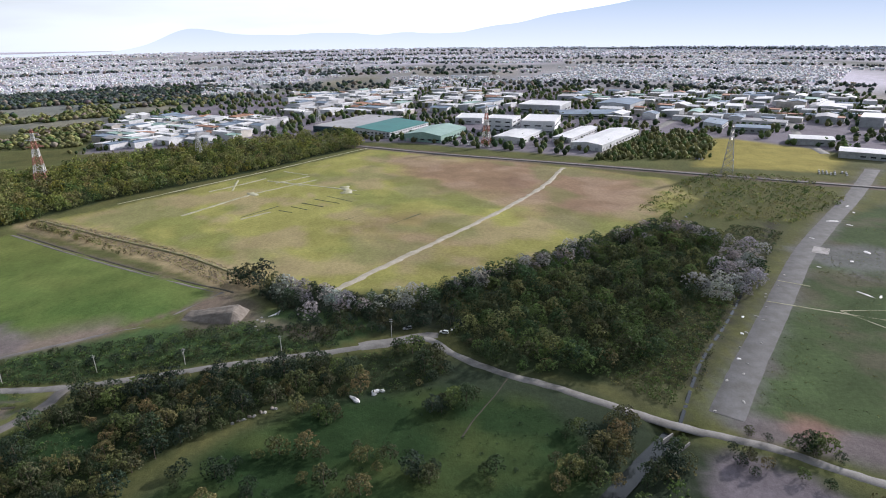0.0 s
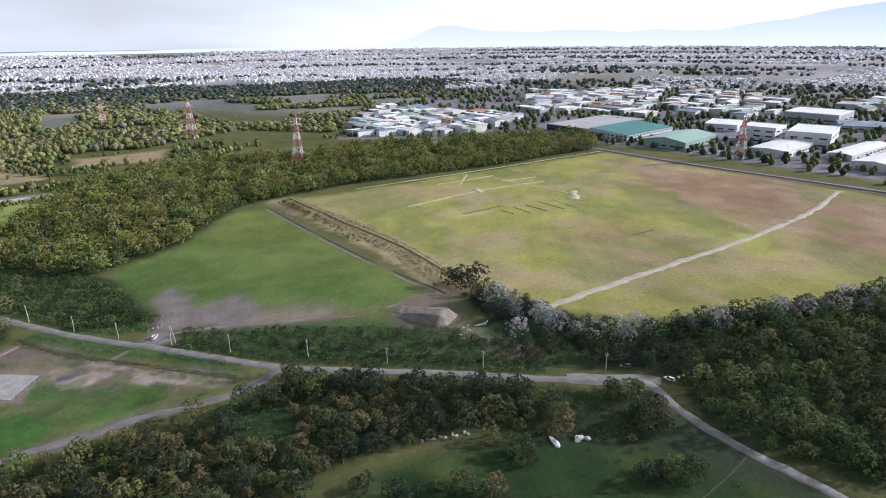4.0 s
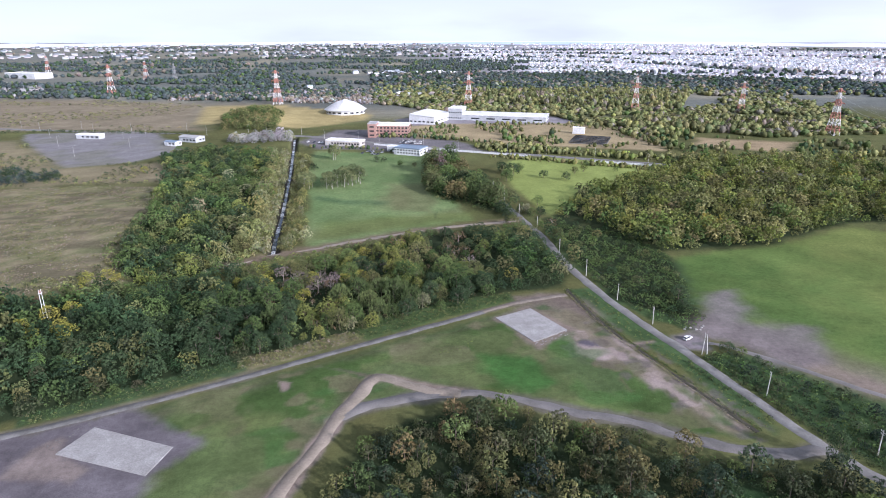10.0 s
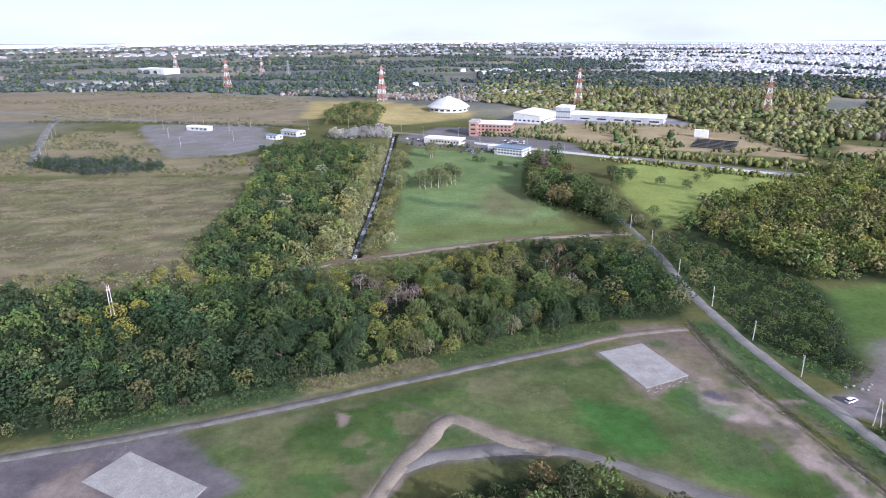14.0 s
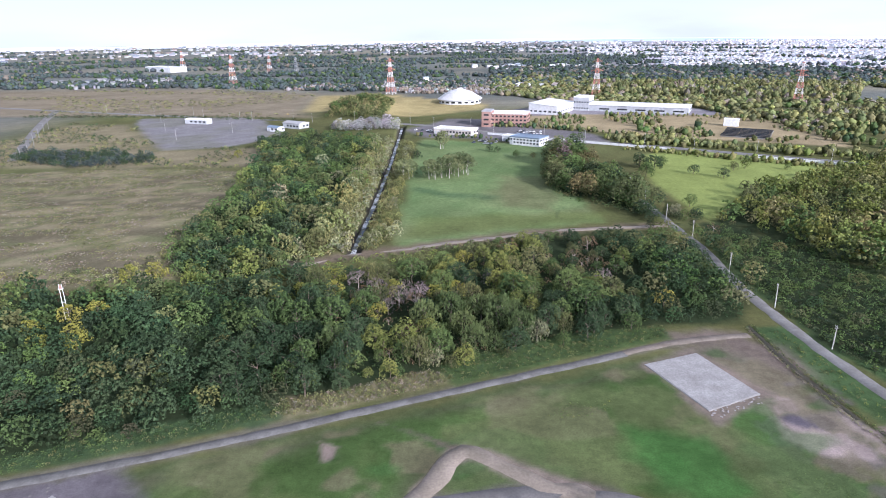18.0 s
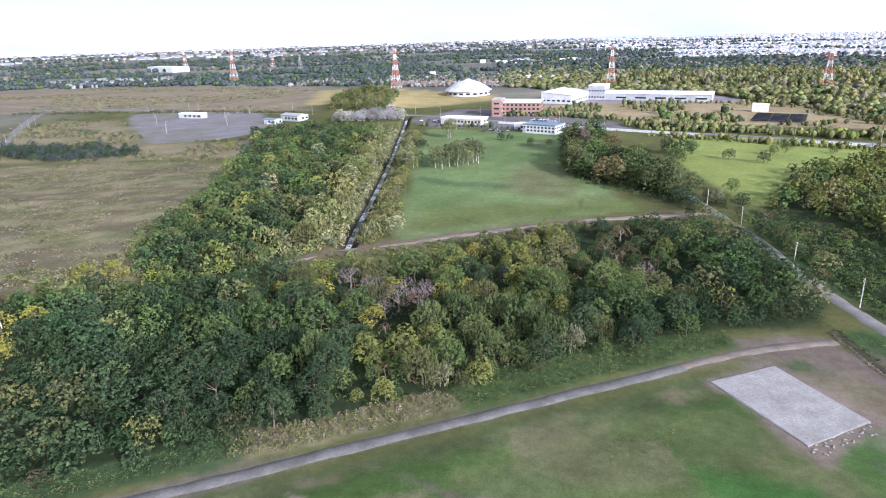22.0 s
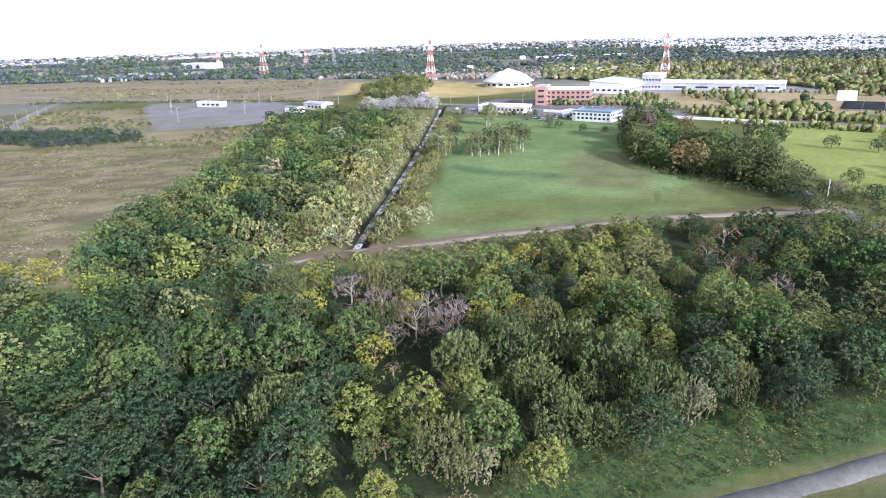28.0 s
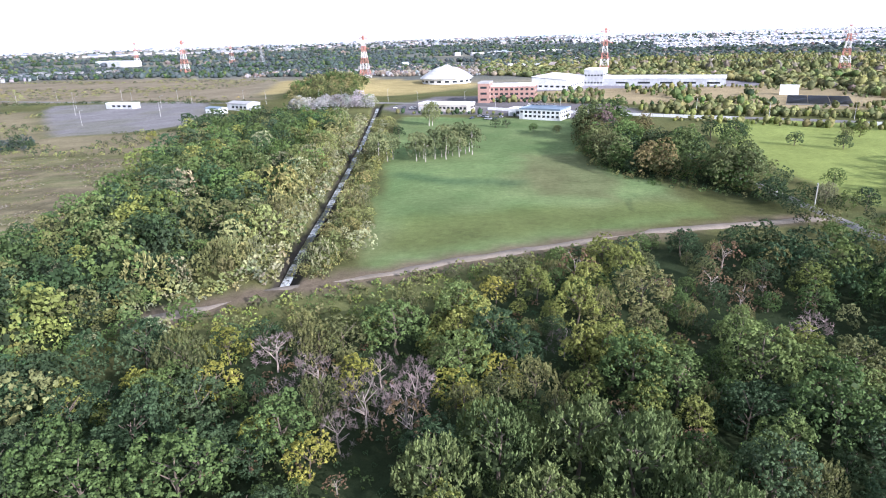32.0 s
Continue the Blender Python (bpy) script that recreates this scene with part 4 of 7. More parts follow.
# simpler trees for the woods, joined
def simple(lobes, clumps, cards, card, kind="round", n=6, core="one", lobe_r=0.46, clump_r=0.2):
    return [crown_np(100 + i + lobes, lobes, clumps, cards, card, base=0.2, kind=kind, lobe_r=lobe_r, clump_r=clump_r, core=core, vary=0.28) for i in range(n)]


MID = simple(7, 5, 6, 0.40, clump_r=0.17)
MID_FINE = simple(9, 10, 8, 0.25, clump_r=0.135)
MID_MED = simple(8, 9, 7, 0.29, clump_r=0.145)
TALL = simple(11, 13, 8, 0.17, n=5, core="lobes", lobe_r=0.4, clump_r=0.11)
MID_UP = simple(8, 8, 7, 0.3, "upright", 4, clump_r=0.14)
FAR = simple(4, 2, 2, 1.1, core="full")
DISTANT = simple(2, 2, 1, 1.5, core="full")


def scatter(poly, gap, seed, jitter=0.42):
    g = np.random.default_rng(seed)
    p = np.array(poly)
    xs, ys = np.arange(p[:, 0].min(), p[:, 0].max() + gap, gap), np.arange(p[:, 1].min(), p[:, 1].max() + gap, gap * 0.87)
    a, b = np.meshgrid(xs, ys)
    a = a + (np.arange(len(ys)) % 2)[:, None] * gap / 2
    a, b = (a + g.uniform(-jitter, jitter, a.shape) * gap).ravel(), (b + g.uniform(-jitter, jitter, b.shape) * gap).ravel()
    keep = poly_dist(a, b, poly) < 0
    a, b = a[keep], b[keep]
    clear = np.minimum.reduce([line_dist(a, b, ROAD) - 2.9, line_dist(a, b, LOOP) - 4, line_dist(a, b, CROSS_PATH) - 3.5, line_dist(a, b, PATH_WOOD) - 4,
                               line_dist(a, b, CANAL) - 2.6, line_dist(a, b, STREAM) - 5])
    return np.stack([a, b], 1)[clear > 0]


def woods(name, places, sizes, colours, label, shapes=None, seed=0, high=1.0, trunks=True, mat=None, ground_z=0.0):
    """Many trees joined as one stand."""
    g = np.random.default_rng(seed)
    shapes = shapes or MID
    Vs, Fs, Ts, at = [], [], [], 0
    for (x, y), s, c in zip(places, sizes, colours):
        V, F, t = shapes[g.integers(len(shapes))]
        a = g.random() * 6.283
        h = s * high * (0.85 + 0.3 * g.random())
        Vs.append(np.stack([(V[:, 0] * math.cos(a) - V[:, 1] * math.sin(a)) * s + x, (V[:, 0] * math.sin(a) + V[:, 1] * math.cos(a)) * s + y, V[:, 2] * h + (ground_z(x, y) if callable(ground_z) else ground_z)], 1))
        Fs.append(F + at)
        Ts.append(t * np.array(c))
        at += len(V)
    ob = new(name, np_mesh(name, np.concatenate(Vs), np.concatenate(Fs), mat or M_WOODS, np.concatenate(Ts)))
    return tagged(ob, label, "woodland", kind="stuff")


def colours_for(n, mix, seed):
    """n leaf colours from a weighted mix of names, each tree a little its own."""
    g = np.random.default_rng(seed)
    names, w = list(mix), np.array(list(mix.values()), float)
    base = np.array([LEAF[k] for k in names])[g.choice(len(names), n, p=w / w.sum())]
    return base * (0.72 + 0.56 * g.random((n, 1))) * (1 + 0.05 * g.normal(size=(n, 3)))


def stand(name, poly, gap, size, mix, label, seed, shapes=None, high=1.0, keep=None, ground_z=0.0):
    p = scatter(poly, gap, seed)
    if keep is not None:
        p = p[keep(p[:, 0], p[:, 1])]
    g = np.random.default_rng(seed + 1)
    s = size * np.where(g.random(len(p)) < 0.35, 1.05, 0.6) * (0.8 + 0.45 * g.random(len(p)))
    return woods(name, p, s, colours_for(len(p), mix, seed), label, shapes, seed, high, ground_z=ground_z)


# the wood below the flight's end: single trees where it is passed closest, the rest joined
STANDOUT = [("green", -44, 226, 1.55), ("sage", -40, 208, 1.3), ("lime", -28, 212, 1.2), ("green", -19, 205, 0.8), ("green", -10, 211, 1.15), ("willow", -10, 203, 0.85), ("lime", -1, 203, 0.85),
            ("sage", -6, 231, 1.45), ("sage", 4, 231, 1.5), ("sage", 10, 226, 1.5), ("sage", 2, 212, 1.1), ("sage", -2, 222, 1.2), ("lime", -13, 221, 0.9), ("green", -21, 264, 1.5), ("bare", -41, 259, 1.1),
            ("bare", -24, 242, 1.1), ("bare", -17, 247, 0.95), ("bare", -27, 237, 0.8), ("bare", -32, 250, 1.0), ("rust", -17, 219, 0.8), ("rust", -23, 206, 0.55), ("rust", -2, 213, 0.5), ("rust", -21, 216, 0.6),
            ("green", 39, 236, 1.6), ("green", 35, 249, 1.45), ("deep", 14, 212, 1.2), ("willow", 21, 218, 0.95), ("green", 16, 249, 1.45), ("olive", 26, 278, 1.5), ("deep", -57, 209, 1.3), ("green", -55, 225, 1.35),
            ("deep", -66, 200, 1.3), ("green", -47, 201, 1.1), ("lime", 46, 257, 1.0), ("lime", 62, 283, 1.1), ("olive", 30, 224, 0.9), ("deep", 37, 220, 1.05), ("deep", -33, 224, 0.7), ("lime", -8, 258, 0.9),
            ("rust", 12, 240, 0.7), ("rust", 44, 245, 0.7), ("rust", 20, 234, 0.6), ("bare", 8, 262, 0.8), ("bare", 50, 262, 0.9)]
YELLOWS = [(-50, 262), (-48, 250), (-60, 251), (-38, 238), (-30, 232), (-27, 252), (-11, 247), (-4, 252), (-2, 285), (67, 244), (-176, 515),
           (-131, 265), (-121, 267), (-132, 228), (-125, 233), (-131, 210), (-123, 215), (-118, 209), (-137, 217)]
pn = scatter(WOOD_NEAR, 6.0, 5)
pn = pn[(pn[:, 0] > -215) & (np.hypot(pn[:, 0] - (-135.3), pn[:, 1] - 229.8) > 4)]
pn = pn[np.min(np.hypot(pn[:, None, 0] - np.array(YELLOWS)[None, :, 0], pn[:, None, 1] - np.array(YELLOWS)[None, :, 1]), 1) > 3.4]
so = np.array([(x, y, s) for _, x, y, s in STANDOUT])
pn = pn[np.min(np.hypot(pn[:, None, 0] - so[None, :, 0], pn[:, None, 1] - so[None, :, 1]) - 2.6 * so[None, :, 2], 1) > 1.2]
close = (pn[:, 0] > -70) & (pn[:, 0] < 58) & (pn[:, 1] > 182)
gn = np.random.default_rng(12)
for x, y in pn[close]:
    k = vnoise(x, y, 24, 77) + 0.34 * gn.normal() - (0.34 if x < -30 and y < 228 else 0.0)
    if x > 44 and y > 314:
        continue
    size = 0.9 + 0.35 * gn.random() if gn.random() < 0.4 else 0.45 + 0.4 * gn.random()
    if -36 < x < 14 and y < 262 and gn.random() < 0.28:
        plant(["rust", "olive", "lime", "green"][gn.integers(4)], int(gn.integers(8)), x, y, 0.26 + 0.2 * gn.random(), gn.random() * 360, 0.9)
        continue
    if math.hypot((x + 22) / 5.5, (y - 231) / 10) < 1:
        continue
    if math.hypot((x + 27) / 15, (y - 248) / 11) < 1:
        kind, size = ["bare", "bare", "rust", "olive", "bare"][gn.integers(5)], size * 0.8
    elif math.hypot(x - 3, (y - 222) / 1.1) < 18:
        kind, size = ("sage", size * 1.1) if gn.random() < 0.75 else ("green", size)
    elif x > 28 and y > 255:
        kind, size = ["deep", "deep", "olive", "green", "rust"][gn.integers(5)], size * 0.85
        if gn.random() < 0.25:
            continue
    elif y > 300 - 20 and x < 0:
        kind, size = ["green", "lime", "olive"][gn.integers(3)], size * 0.7
    elif (x < -34 and y < 240) or (x > 24 and y < 242):
        # darker leaves here, in place of the shade on the wood's front
        kind = (["dark", "dark", "deep", "dark", "green"] if x < -38 and y < 234 else ["deep", "green", "deep", "deep", "dark", "green", "olive"])[gn.integers(5)]
    elif x < -44 and y < 262 and k < 0.62:
        kind = ["deep", "deep", "green"][gn.integers(3)]
    elif k > 0.76:
        kind = "lime"
    elif k > 0.56:
        kind = "olive"
    elif k > 0.32:
        kind = "green"
    elif k > 0.10:
        kind = "deep"
    else:
        kind = ["sage", "rust", "green"][gn.integers(3)]
    plant(kind, int(gn.integers(8)), x, y, size, gn.random() * 360, 0.85 + 0.3 * gn.random())
for i, (kind, x, y, size) in enumerate(STANDOUT):
    plant(kind, i, x, y, size, i * 67 % 360, 0.95 + 0.1 * math.sin(i * 2.2))
for i, (x, y) in enumerate(YELLOWS):
    plant("yellow", i, x, y, 0.78 + 0.25 * gn.random(), i * 61 % 360, 1.0)
MIX = {"green": 3, "deep": 8, "dark": 3, "olive": 1.2, "lime": 0.3, "yellow": 0.2, "rust": 0.2}
rest = pn[~close]
fine = (rest[:, 0] > -125) & (rest[:, 1] > 150)
# trees in front get darker leaf colours that stand for shade
front = (rest[:, 1] < 258 + 0.25 * rest[:, 0]) | (rest[:, 0] > 50)
for sel, shapes in ((fine, MID_FINE), (~fine, MID)):
    q = rest[sel]
    woods("woodland", q, np.where(gn.random(len(q)) < 0.4, 0.9, 0.5) + 0.35 * gn.random(len(q)), np.where(front[sel][:, None], colours_for(len(q), {"dark": 5, "deep": 4, "green": 2.4, "olive": 0.7, "moss": 0.6}, 4), colours_for(len(q), MIX, 3)), "dense mixed broadleaf wood in early autumn", shapes, 3)
stand("woodland", WOOD_CANAL, 6.9, 1.22, {"green": 6, "deep": 5, "olive": 3, "willow": 0.5, "lime": 0.8}, "mixed green wood along the canal", 21, MID_MED, keep=lambda x, y: np.hypot((x + 79) / 0.6, (y - 405) / 1.8) > 11)
stand("bank_trees", [(-68, 266), (-58, 276), (-62, 284), (-80, 292), (-104, 284), (-116, 272), (-108, 258), (-90, 254)], 4.6, 0.62, {"olive": 4, "lime": 3, "willow": 1, "green": 5}, "young light green trees between the wood and the canal", 29, MID_MED)
stand("willow_thicket", [(-47, 300), (-44, 360), (-46, 470), (-50, 560), (-44, 560), (-40, 470), (-37, 370), (-32, 312)], 4.4, 0.75,
      {"willow": 2, "tan": 4, "olive": 4}, "feathery grey-green willows on the canal bank", 22, MID_UP + MID_MED)
stand("willow_thicket", [(-62, 300), (-60, 330), (-62, 420), (-68, 540), (-74, 540), (-69, 420), (-68, 330), (-80, 295)], 5.2, 1.1, {"willow": 2, "tan": 5, "olive": 3}, "pale willows along the canal's far bank", 23, MID_UP + MID_MED, 1.1)
stand("woodland", WOOD_CLUMP, 7.0, 1.75, {"deep": 3, "green": 3, "sage": 3, "umber": 1.8, "olive": 2, "twig": 0.5}, "clump of tall mixed trees beside the green field", 24, TALL)
stand("roadside_trees", [(103.5, 262), (108, 262), (108, 300), (107, 340), (104, 400), (100, 440), (98, 440), (100, 380), (104, 320)], 5.5, 0.85, {"green": 2, "deep": 3, "olive": 2, "umber": 1}, "trees crowding the lane", 66, MID_FINE)
stand("roadside_trees", [(96, 262), (97, 300), (95, 335), (92, 390), (88, 390), (84, 345), (90, 300), (92, 262)], 5.5, 0.9, {"green": 2, "deep": 3, "olive": 2}, "trees between the lane and the green field", 67, MID_FINE)
stand("woodland", WOOD_ROADSIDE, 11.0, 0.7, {"deep": 2, "green": 4, "olive": 3, "umber": 0.6}, "dark shrubby trees beside the lane", 25, MID_FINE, 0.8)
# tan and lime weighted up, putting sunlight into the leaf colours
stand("woodland", WOOD_BIG, 7.4, 1.25, {"green": 2, "olive": 2, "tan": 7, "lime": 8, "yellow": 0.6}, "broad sunlit wood between meadow and fields", 26)
def loose(mix, n, seed, lobes=8, clumps=10, cards=8, card=0.27, kind="round"):
    """Plainer whole trees, each a trunk and a crown, in the colours of a mix."""
    g, out = np.random.default_rng(seed), []
    for i, c in enumerate(colours_for(n, mix, seed)):
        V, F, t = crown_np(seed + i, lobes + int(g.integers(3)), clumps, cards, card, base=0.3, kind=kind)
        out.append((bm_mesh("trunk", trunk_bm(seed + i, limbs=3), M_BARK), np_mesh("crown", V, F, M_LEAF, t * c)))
    return out


def set_tree(kit, k, x, y, size, turn, high, label, group):
    ob = thing("dense_tree" if kit is DUSK else "small_tree" if kit is MIXED else "shrubby_tree", pose(x, y, 0, 0, 0, turn), label, "tree", group)
    ob.scale = (size, size, size * high)
    part("trunk", kit[k % len(kit)][0], None, ob)
    part("crown", kit[k % len(kit)][1], None, ob)


# DUSK trees carry cloud shade in their leaf colours
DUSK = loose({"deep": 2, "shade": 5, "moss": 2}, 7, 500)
MIXED = loose({"green": 3, "deep": 3, "moss": 2, "sage": 3}, 9, 520)
BROWNISH = loose({"umber": 5, "olive": 3, "tan": 0.7, "moss": 3}, 9, 540)
pc = scatter(WOOD_COPSE, 5.2, 27)
pc = pc[np.hypot(pc[:, 0] - 90, (pc[:, 1] - 82) / 1.3) > 10]
pc = pc[(pc[:, 1] > 74) | (vnoise(pc[:, 0], pc[:, 1], 16, 91) > 0.34)]
gc = np.random.default_rng(28)
for x, y in pc:
    if line_dist(np.array([x]), np.array([y]), ROAD)[0] < (6.5 if y > 20 else 4) or (x > 88 and line_dist(np.array([x]), np.array([y]), LOOP)[0] < 9):
        continue
    near_lane = line_dist(np.array([x]), np.array([y]), ROAD)[0]
    pick = gc.random() + (0.35 if near_lane < 20 else -0.1)
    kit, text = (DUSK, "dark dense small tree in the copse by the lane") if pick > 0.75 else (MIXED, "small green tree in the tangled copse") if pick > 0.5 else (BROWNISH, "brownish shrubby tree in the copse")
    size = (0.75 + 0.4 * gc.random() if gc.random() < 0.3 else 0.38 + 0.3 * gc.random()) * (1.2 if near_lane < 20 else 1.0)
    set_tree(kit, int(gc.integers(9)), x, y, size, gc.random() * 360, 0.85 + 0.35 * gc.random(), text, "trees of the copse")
stand("woodland", WOOD_DARK, 5.8, 1.05, {"green": 5, "deep": 3, "moss": 3, "olive": 2}, "dense dark green wood beside the lane", 28, MID_MED)
sl = smooth_line(SILVER_ROW, 5.0)
sp = np.concatenate([sl + rng.normal(0, s_, sl.shape) for s_ in (2.5, 4.5, 6.0)])
woods("silver_trees", sp, 0.7 + 0.7 * rng.random(len(sp)) ** 1.5, colours_for(len(sp), {"silver": 3, "deep": 2.2, "shade": 1}, 30), "row of pale silvery willows and dark trees along the field", MID_MED, 31, 1.0)
stand("silver_trees", [(226, -160), (252, -164), (298, -196), (318, -222), (280, -212), (238, -190)], 6.5, 1.15, {"silver": 5, "deep": 1}, "clump of grey-blue silvery trees at the dark wood's end", 35, MID_MED)
hp = np.concatenate([smooth_line([(330, 282), (306, 232), (287, 192), (275, 168)], 3.0) + rng.normal(0, 2.5, (1, 2))])
woods("hedge", hp + rng.normal(0, 2.0, hp.shape), 0.16 + 0.30 * np.clip((hp[:, 1] - 150) / 110, 0, 1) + 0.15 * rng.random(len(hp)), colours_for(len(hp), {"tan": 3, "olive": 2, "rust": 1}, 33), "brownish hedge of shrubs and reeds between two fields", seed=34)


# ---- the far plain: woods, houses and sheds to the horizon ----
def polar(n, d0, d1, a0, a1, seed, power=1.0):
    """n places at distances d0 to d1 and headings a0 to a1 (to the left of +y)."""
    g = np.random.default_rng(seed)
    d = d0 + (d1 - d0) * g.random(n) ** power
    a = np.radians(a0 + (a1 - a0) * g.random(n))
    return np.stack([-np.sin(a) * d, np.cos(a) * d], 1)


def belt_mask(x, y):
    """Woods lie in long belts across the plain."""
    u, v = x * 0.42 + y * 0.91, x * 0.91 - y * 0.42
    return fbm(u, v * 0.4, 170, 61) + 0.2 * (fbm(x, y, 70, 62) - 0.5)


OPEN = [(-1100, 480), (-460, 200), (0, -600), (400, -640), (640, -760), (1300, -780), (1500, 100), (1290, 470), (920, 600), (640, 460), (600, 600), (400, 600), (300, 640), (270, 800), (120, 860),
        (60, 960), (-90, 1000), (-230, 1060), (-500, 1150), (-1100, 1150)]
def belts(x, y):
    """Below zero in the long belts of wood that part the town, and in the woods on its near side."""
    d, a = np.hypot(x, y), np.degrees(np.arctan2(-x, y))
    out = np.full(np.shape(x), 1.0)
    for far, wide, seed in ((1480, 190, 1), (1830, 60, 2), (2120, 80, 3), (2520, 70, 4), (2950, 110, 5), (3500, 100, 6), (4100, 120, 7)):
        bend = (vnoise(a * 10, 0 * a, 130, 200 + seed) - 0.5) * 420
        half = wide * (2.2 * vnoise(a * 10, 0 * a, 70, 210 + seed) - 0.45)
        if seed == 1:
            half = np.where((a > -64) & (a < -8), wide * (0.25 + 1.0 * vnoise(a * 10, 0 * a, 60, 215)), half * 0.5)
            bend = bend * 0.25
        out = np.minimum(out, (np.abs(d - far - bend) - half) / 100)
    return out


fp = np.concatenate([polar(15000, 600, 1650, -66, -2, 50), polar(17000, 1650, 4500, -125, 48, 49), polar(3000, 560, 1650, -128, -64, 48)])
near_zone = (np.hypot(fp[:, 0], fp[:, 1]) < 1650) & ((belt_mask(fp[:, 0], fp[:, 1]) > 0.45) | (vnoise(fp[:, 0], fp[:, 1], 70, 64) > 0.6))
keepf = (near_zone | (belts(fp[:, 0], fp[:, 1]) < 0)) & (poly_dist(fp[:, 0], fp[:, 1], OPEN) > 0)
fp = fp[keepf]
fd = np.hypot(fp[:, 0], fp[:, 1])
# haze put into the leaf colours: bluish far off, paler tan nearer
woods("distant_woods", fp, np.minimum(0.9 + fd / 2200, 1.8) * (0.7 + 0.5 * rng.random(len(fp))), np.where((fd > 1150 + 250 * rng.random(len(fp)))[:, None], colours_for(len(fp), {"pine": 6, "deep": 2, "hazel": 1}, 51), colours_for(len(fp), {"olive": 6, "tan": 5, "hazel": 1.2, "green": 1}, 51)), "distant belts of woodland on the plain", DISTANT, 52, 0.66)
FARMIX = {"olive": 6, "tan": 5, "hazel": 1.2}
stand("distant_woods", FAR_BELT, 7.0, 1.0, FARMIX, "tall wood behind the long white hall", 53, FAR, 1.3)
stand("distant_woods", CONIFERS, 7.0, 1.0, FARMIX, "mixed wood beyond the meadow", 54, FAR, 1.2)
stand("pale_scrub", PALE_SCRUB, 6.0, 0.75, {"silver": 2, "hazel": 5}, "pale pinkish scrub wood behind the dome", 55, FAR, 0.9)
stand("gold_wood", GOLD_HILL, 6.5, 1.0, {"tan": 2, "olive": 4, "green": 3}, "golden-green wood on a low rise", 56, MID, 1.0, None, mound)
stand("silver_trees", SILVER_PLOT, 6.0, 1.15, {"silver": 5, "willow": 1}, "plot of pale silvery nursery trees in rows", 57, MID_MED)
stand("plantation", PLANTATION, 7.0, 0.8, {"olive": 3, "tan": 2, "green": 2}, "open scrubby plantation beside the sheds", 58, FAR, 1.1)
stand("roadside_trees", [(110, 600), (130, 560), (180, 545), (300, 480), (420, 405), (425, 420), (300, 500), (190, 570), (140, 600)], 6.0, 0.75, {"olive": 3, "tan": 4, "lime": 2}, "rough trees along the main road", 59, FAR)
stand("roadside_trees", [(120, 640), (240, 585), (380, 500), (560, 430), (640, 420), (560, 520), (470, 580), (330, 640), (290, 700), (220, 690)], 10.5, 0.85, {"olive": 3, "tan": 2, "green": 2, "deep": 1}, "scattered rough trees and scrub beyond the main road", 60, FAR,
      keep=lambda x, y: (vnoise(x, y, 30, 95) > 0.45) & (poly_dist(x, y, TAN_FIELD) > 4) & (poly_dist(x, y, [(220, 590), (255, 570), (280, 630), (250, 670), (230, 640)]) > 6))
stand("yard_shrubs", HALL_GRASS, 8.0, 0.55, {"olive": 4, "tan": 2, "green": 2}, "shrubs and young trees on the dry grass before the halls", 63, FAR, 1.0, lambda x, y: (vnoise(x, y, 26, 96) > 0.5) & (np.hypot(x - 250, y - 616) > 36))
stand("yard_shrubs", [(-50, 612), (18, 592), (60, 560), (76, 556), (70, 566), (20, 600), (-45, 620)], 6.0, 0.45, {"olive": 3, "deep": 3, "tan": 1}, "hedge shrubs behind the green field", 64, FAR)
stand("yard_shrubs", [(24, 664), (60, 655), (110, 632), (140, 606), (148, 612), (112, 642), (62, 668), (26, 672)], 6.0, 0.6, {"olive": 3, "deep": 2, "tan": 2}, "trees along the main road's far side", 65, FAR, 1.1)
stand("roadside_trees", [(128, 546), (200, 502), (300, 442), (420, 372), (415, 362), (295, 432), (195, 492), (122, 538)], 4.6, 0.5, {"olive": 3, "tan": 4, "lime": 2}, "bushes lining the near side of the main road", 68, FAR)
stand("dark_thicket", [(-360, 520), (-318, 492), (-285, 478), (-236, 496), (-236, 515), (-272, 530), (-350, 540)], 4.2, 0.7, {"deep": 4, "pine": 4}, "low dark thicket at the brown field's far edge", 61, MID)

# scrub and rough tufts: low, many, joined
TUFT = [crown_np(300 + i, 5, 4, 2, 0.8, base=0.0, top=3.4, core="") for i in range(5)]

LOW_TUFT = [crown_np(320 + i, 3, 2, 2, 1.1, base=0.0, top=2.6, core="") for i in range(5)]


def scrub(name, poly, gap, size, mix, label, seed, keep=None, high=1.0, shapes=None):
    p = scatter(poly, gap, seed, 0.5)
    if keep is not None:
        p = p[keep(p[:, 0], p[:, 1])]
    g = np.random.default_rng(seed)
    return woods(name, p, size * (0.5 + 0.9 * g.random(len(p))), colours_for(len(p), mix, seed), label, shapes or TUFT, seed, high)


def band(pts, half):
    """A strip of ground along a line."""
    c = np.array(pts, float)
    t = np.gradient(c, axis=0)
    t /= np.linalg.norm(t, axis=1)[:, None]
    n = np.stack([-t[:, 1], t[:, 0]], 1) * half
    return [tuple(q) for q in np.concatenate([c + n, (c - n)[::-1]])]


GREENS = {"green": 4, "lime": 2, "olive": 2}
scrub("undergrowth", [(-64, 266), (-40, 274), (-12, 286), (10, 300), (34, 318), (30, 323), (8, 314), (-12, 307), (-30, 299), (-66, 284)], 2.6, 0.30, GREENS, "green undergrowth between the wood and the earth path", 401)
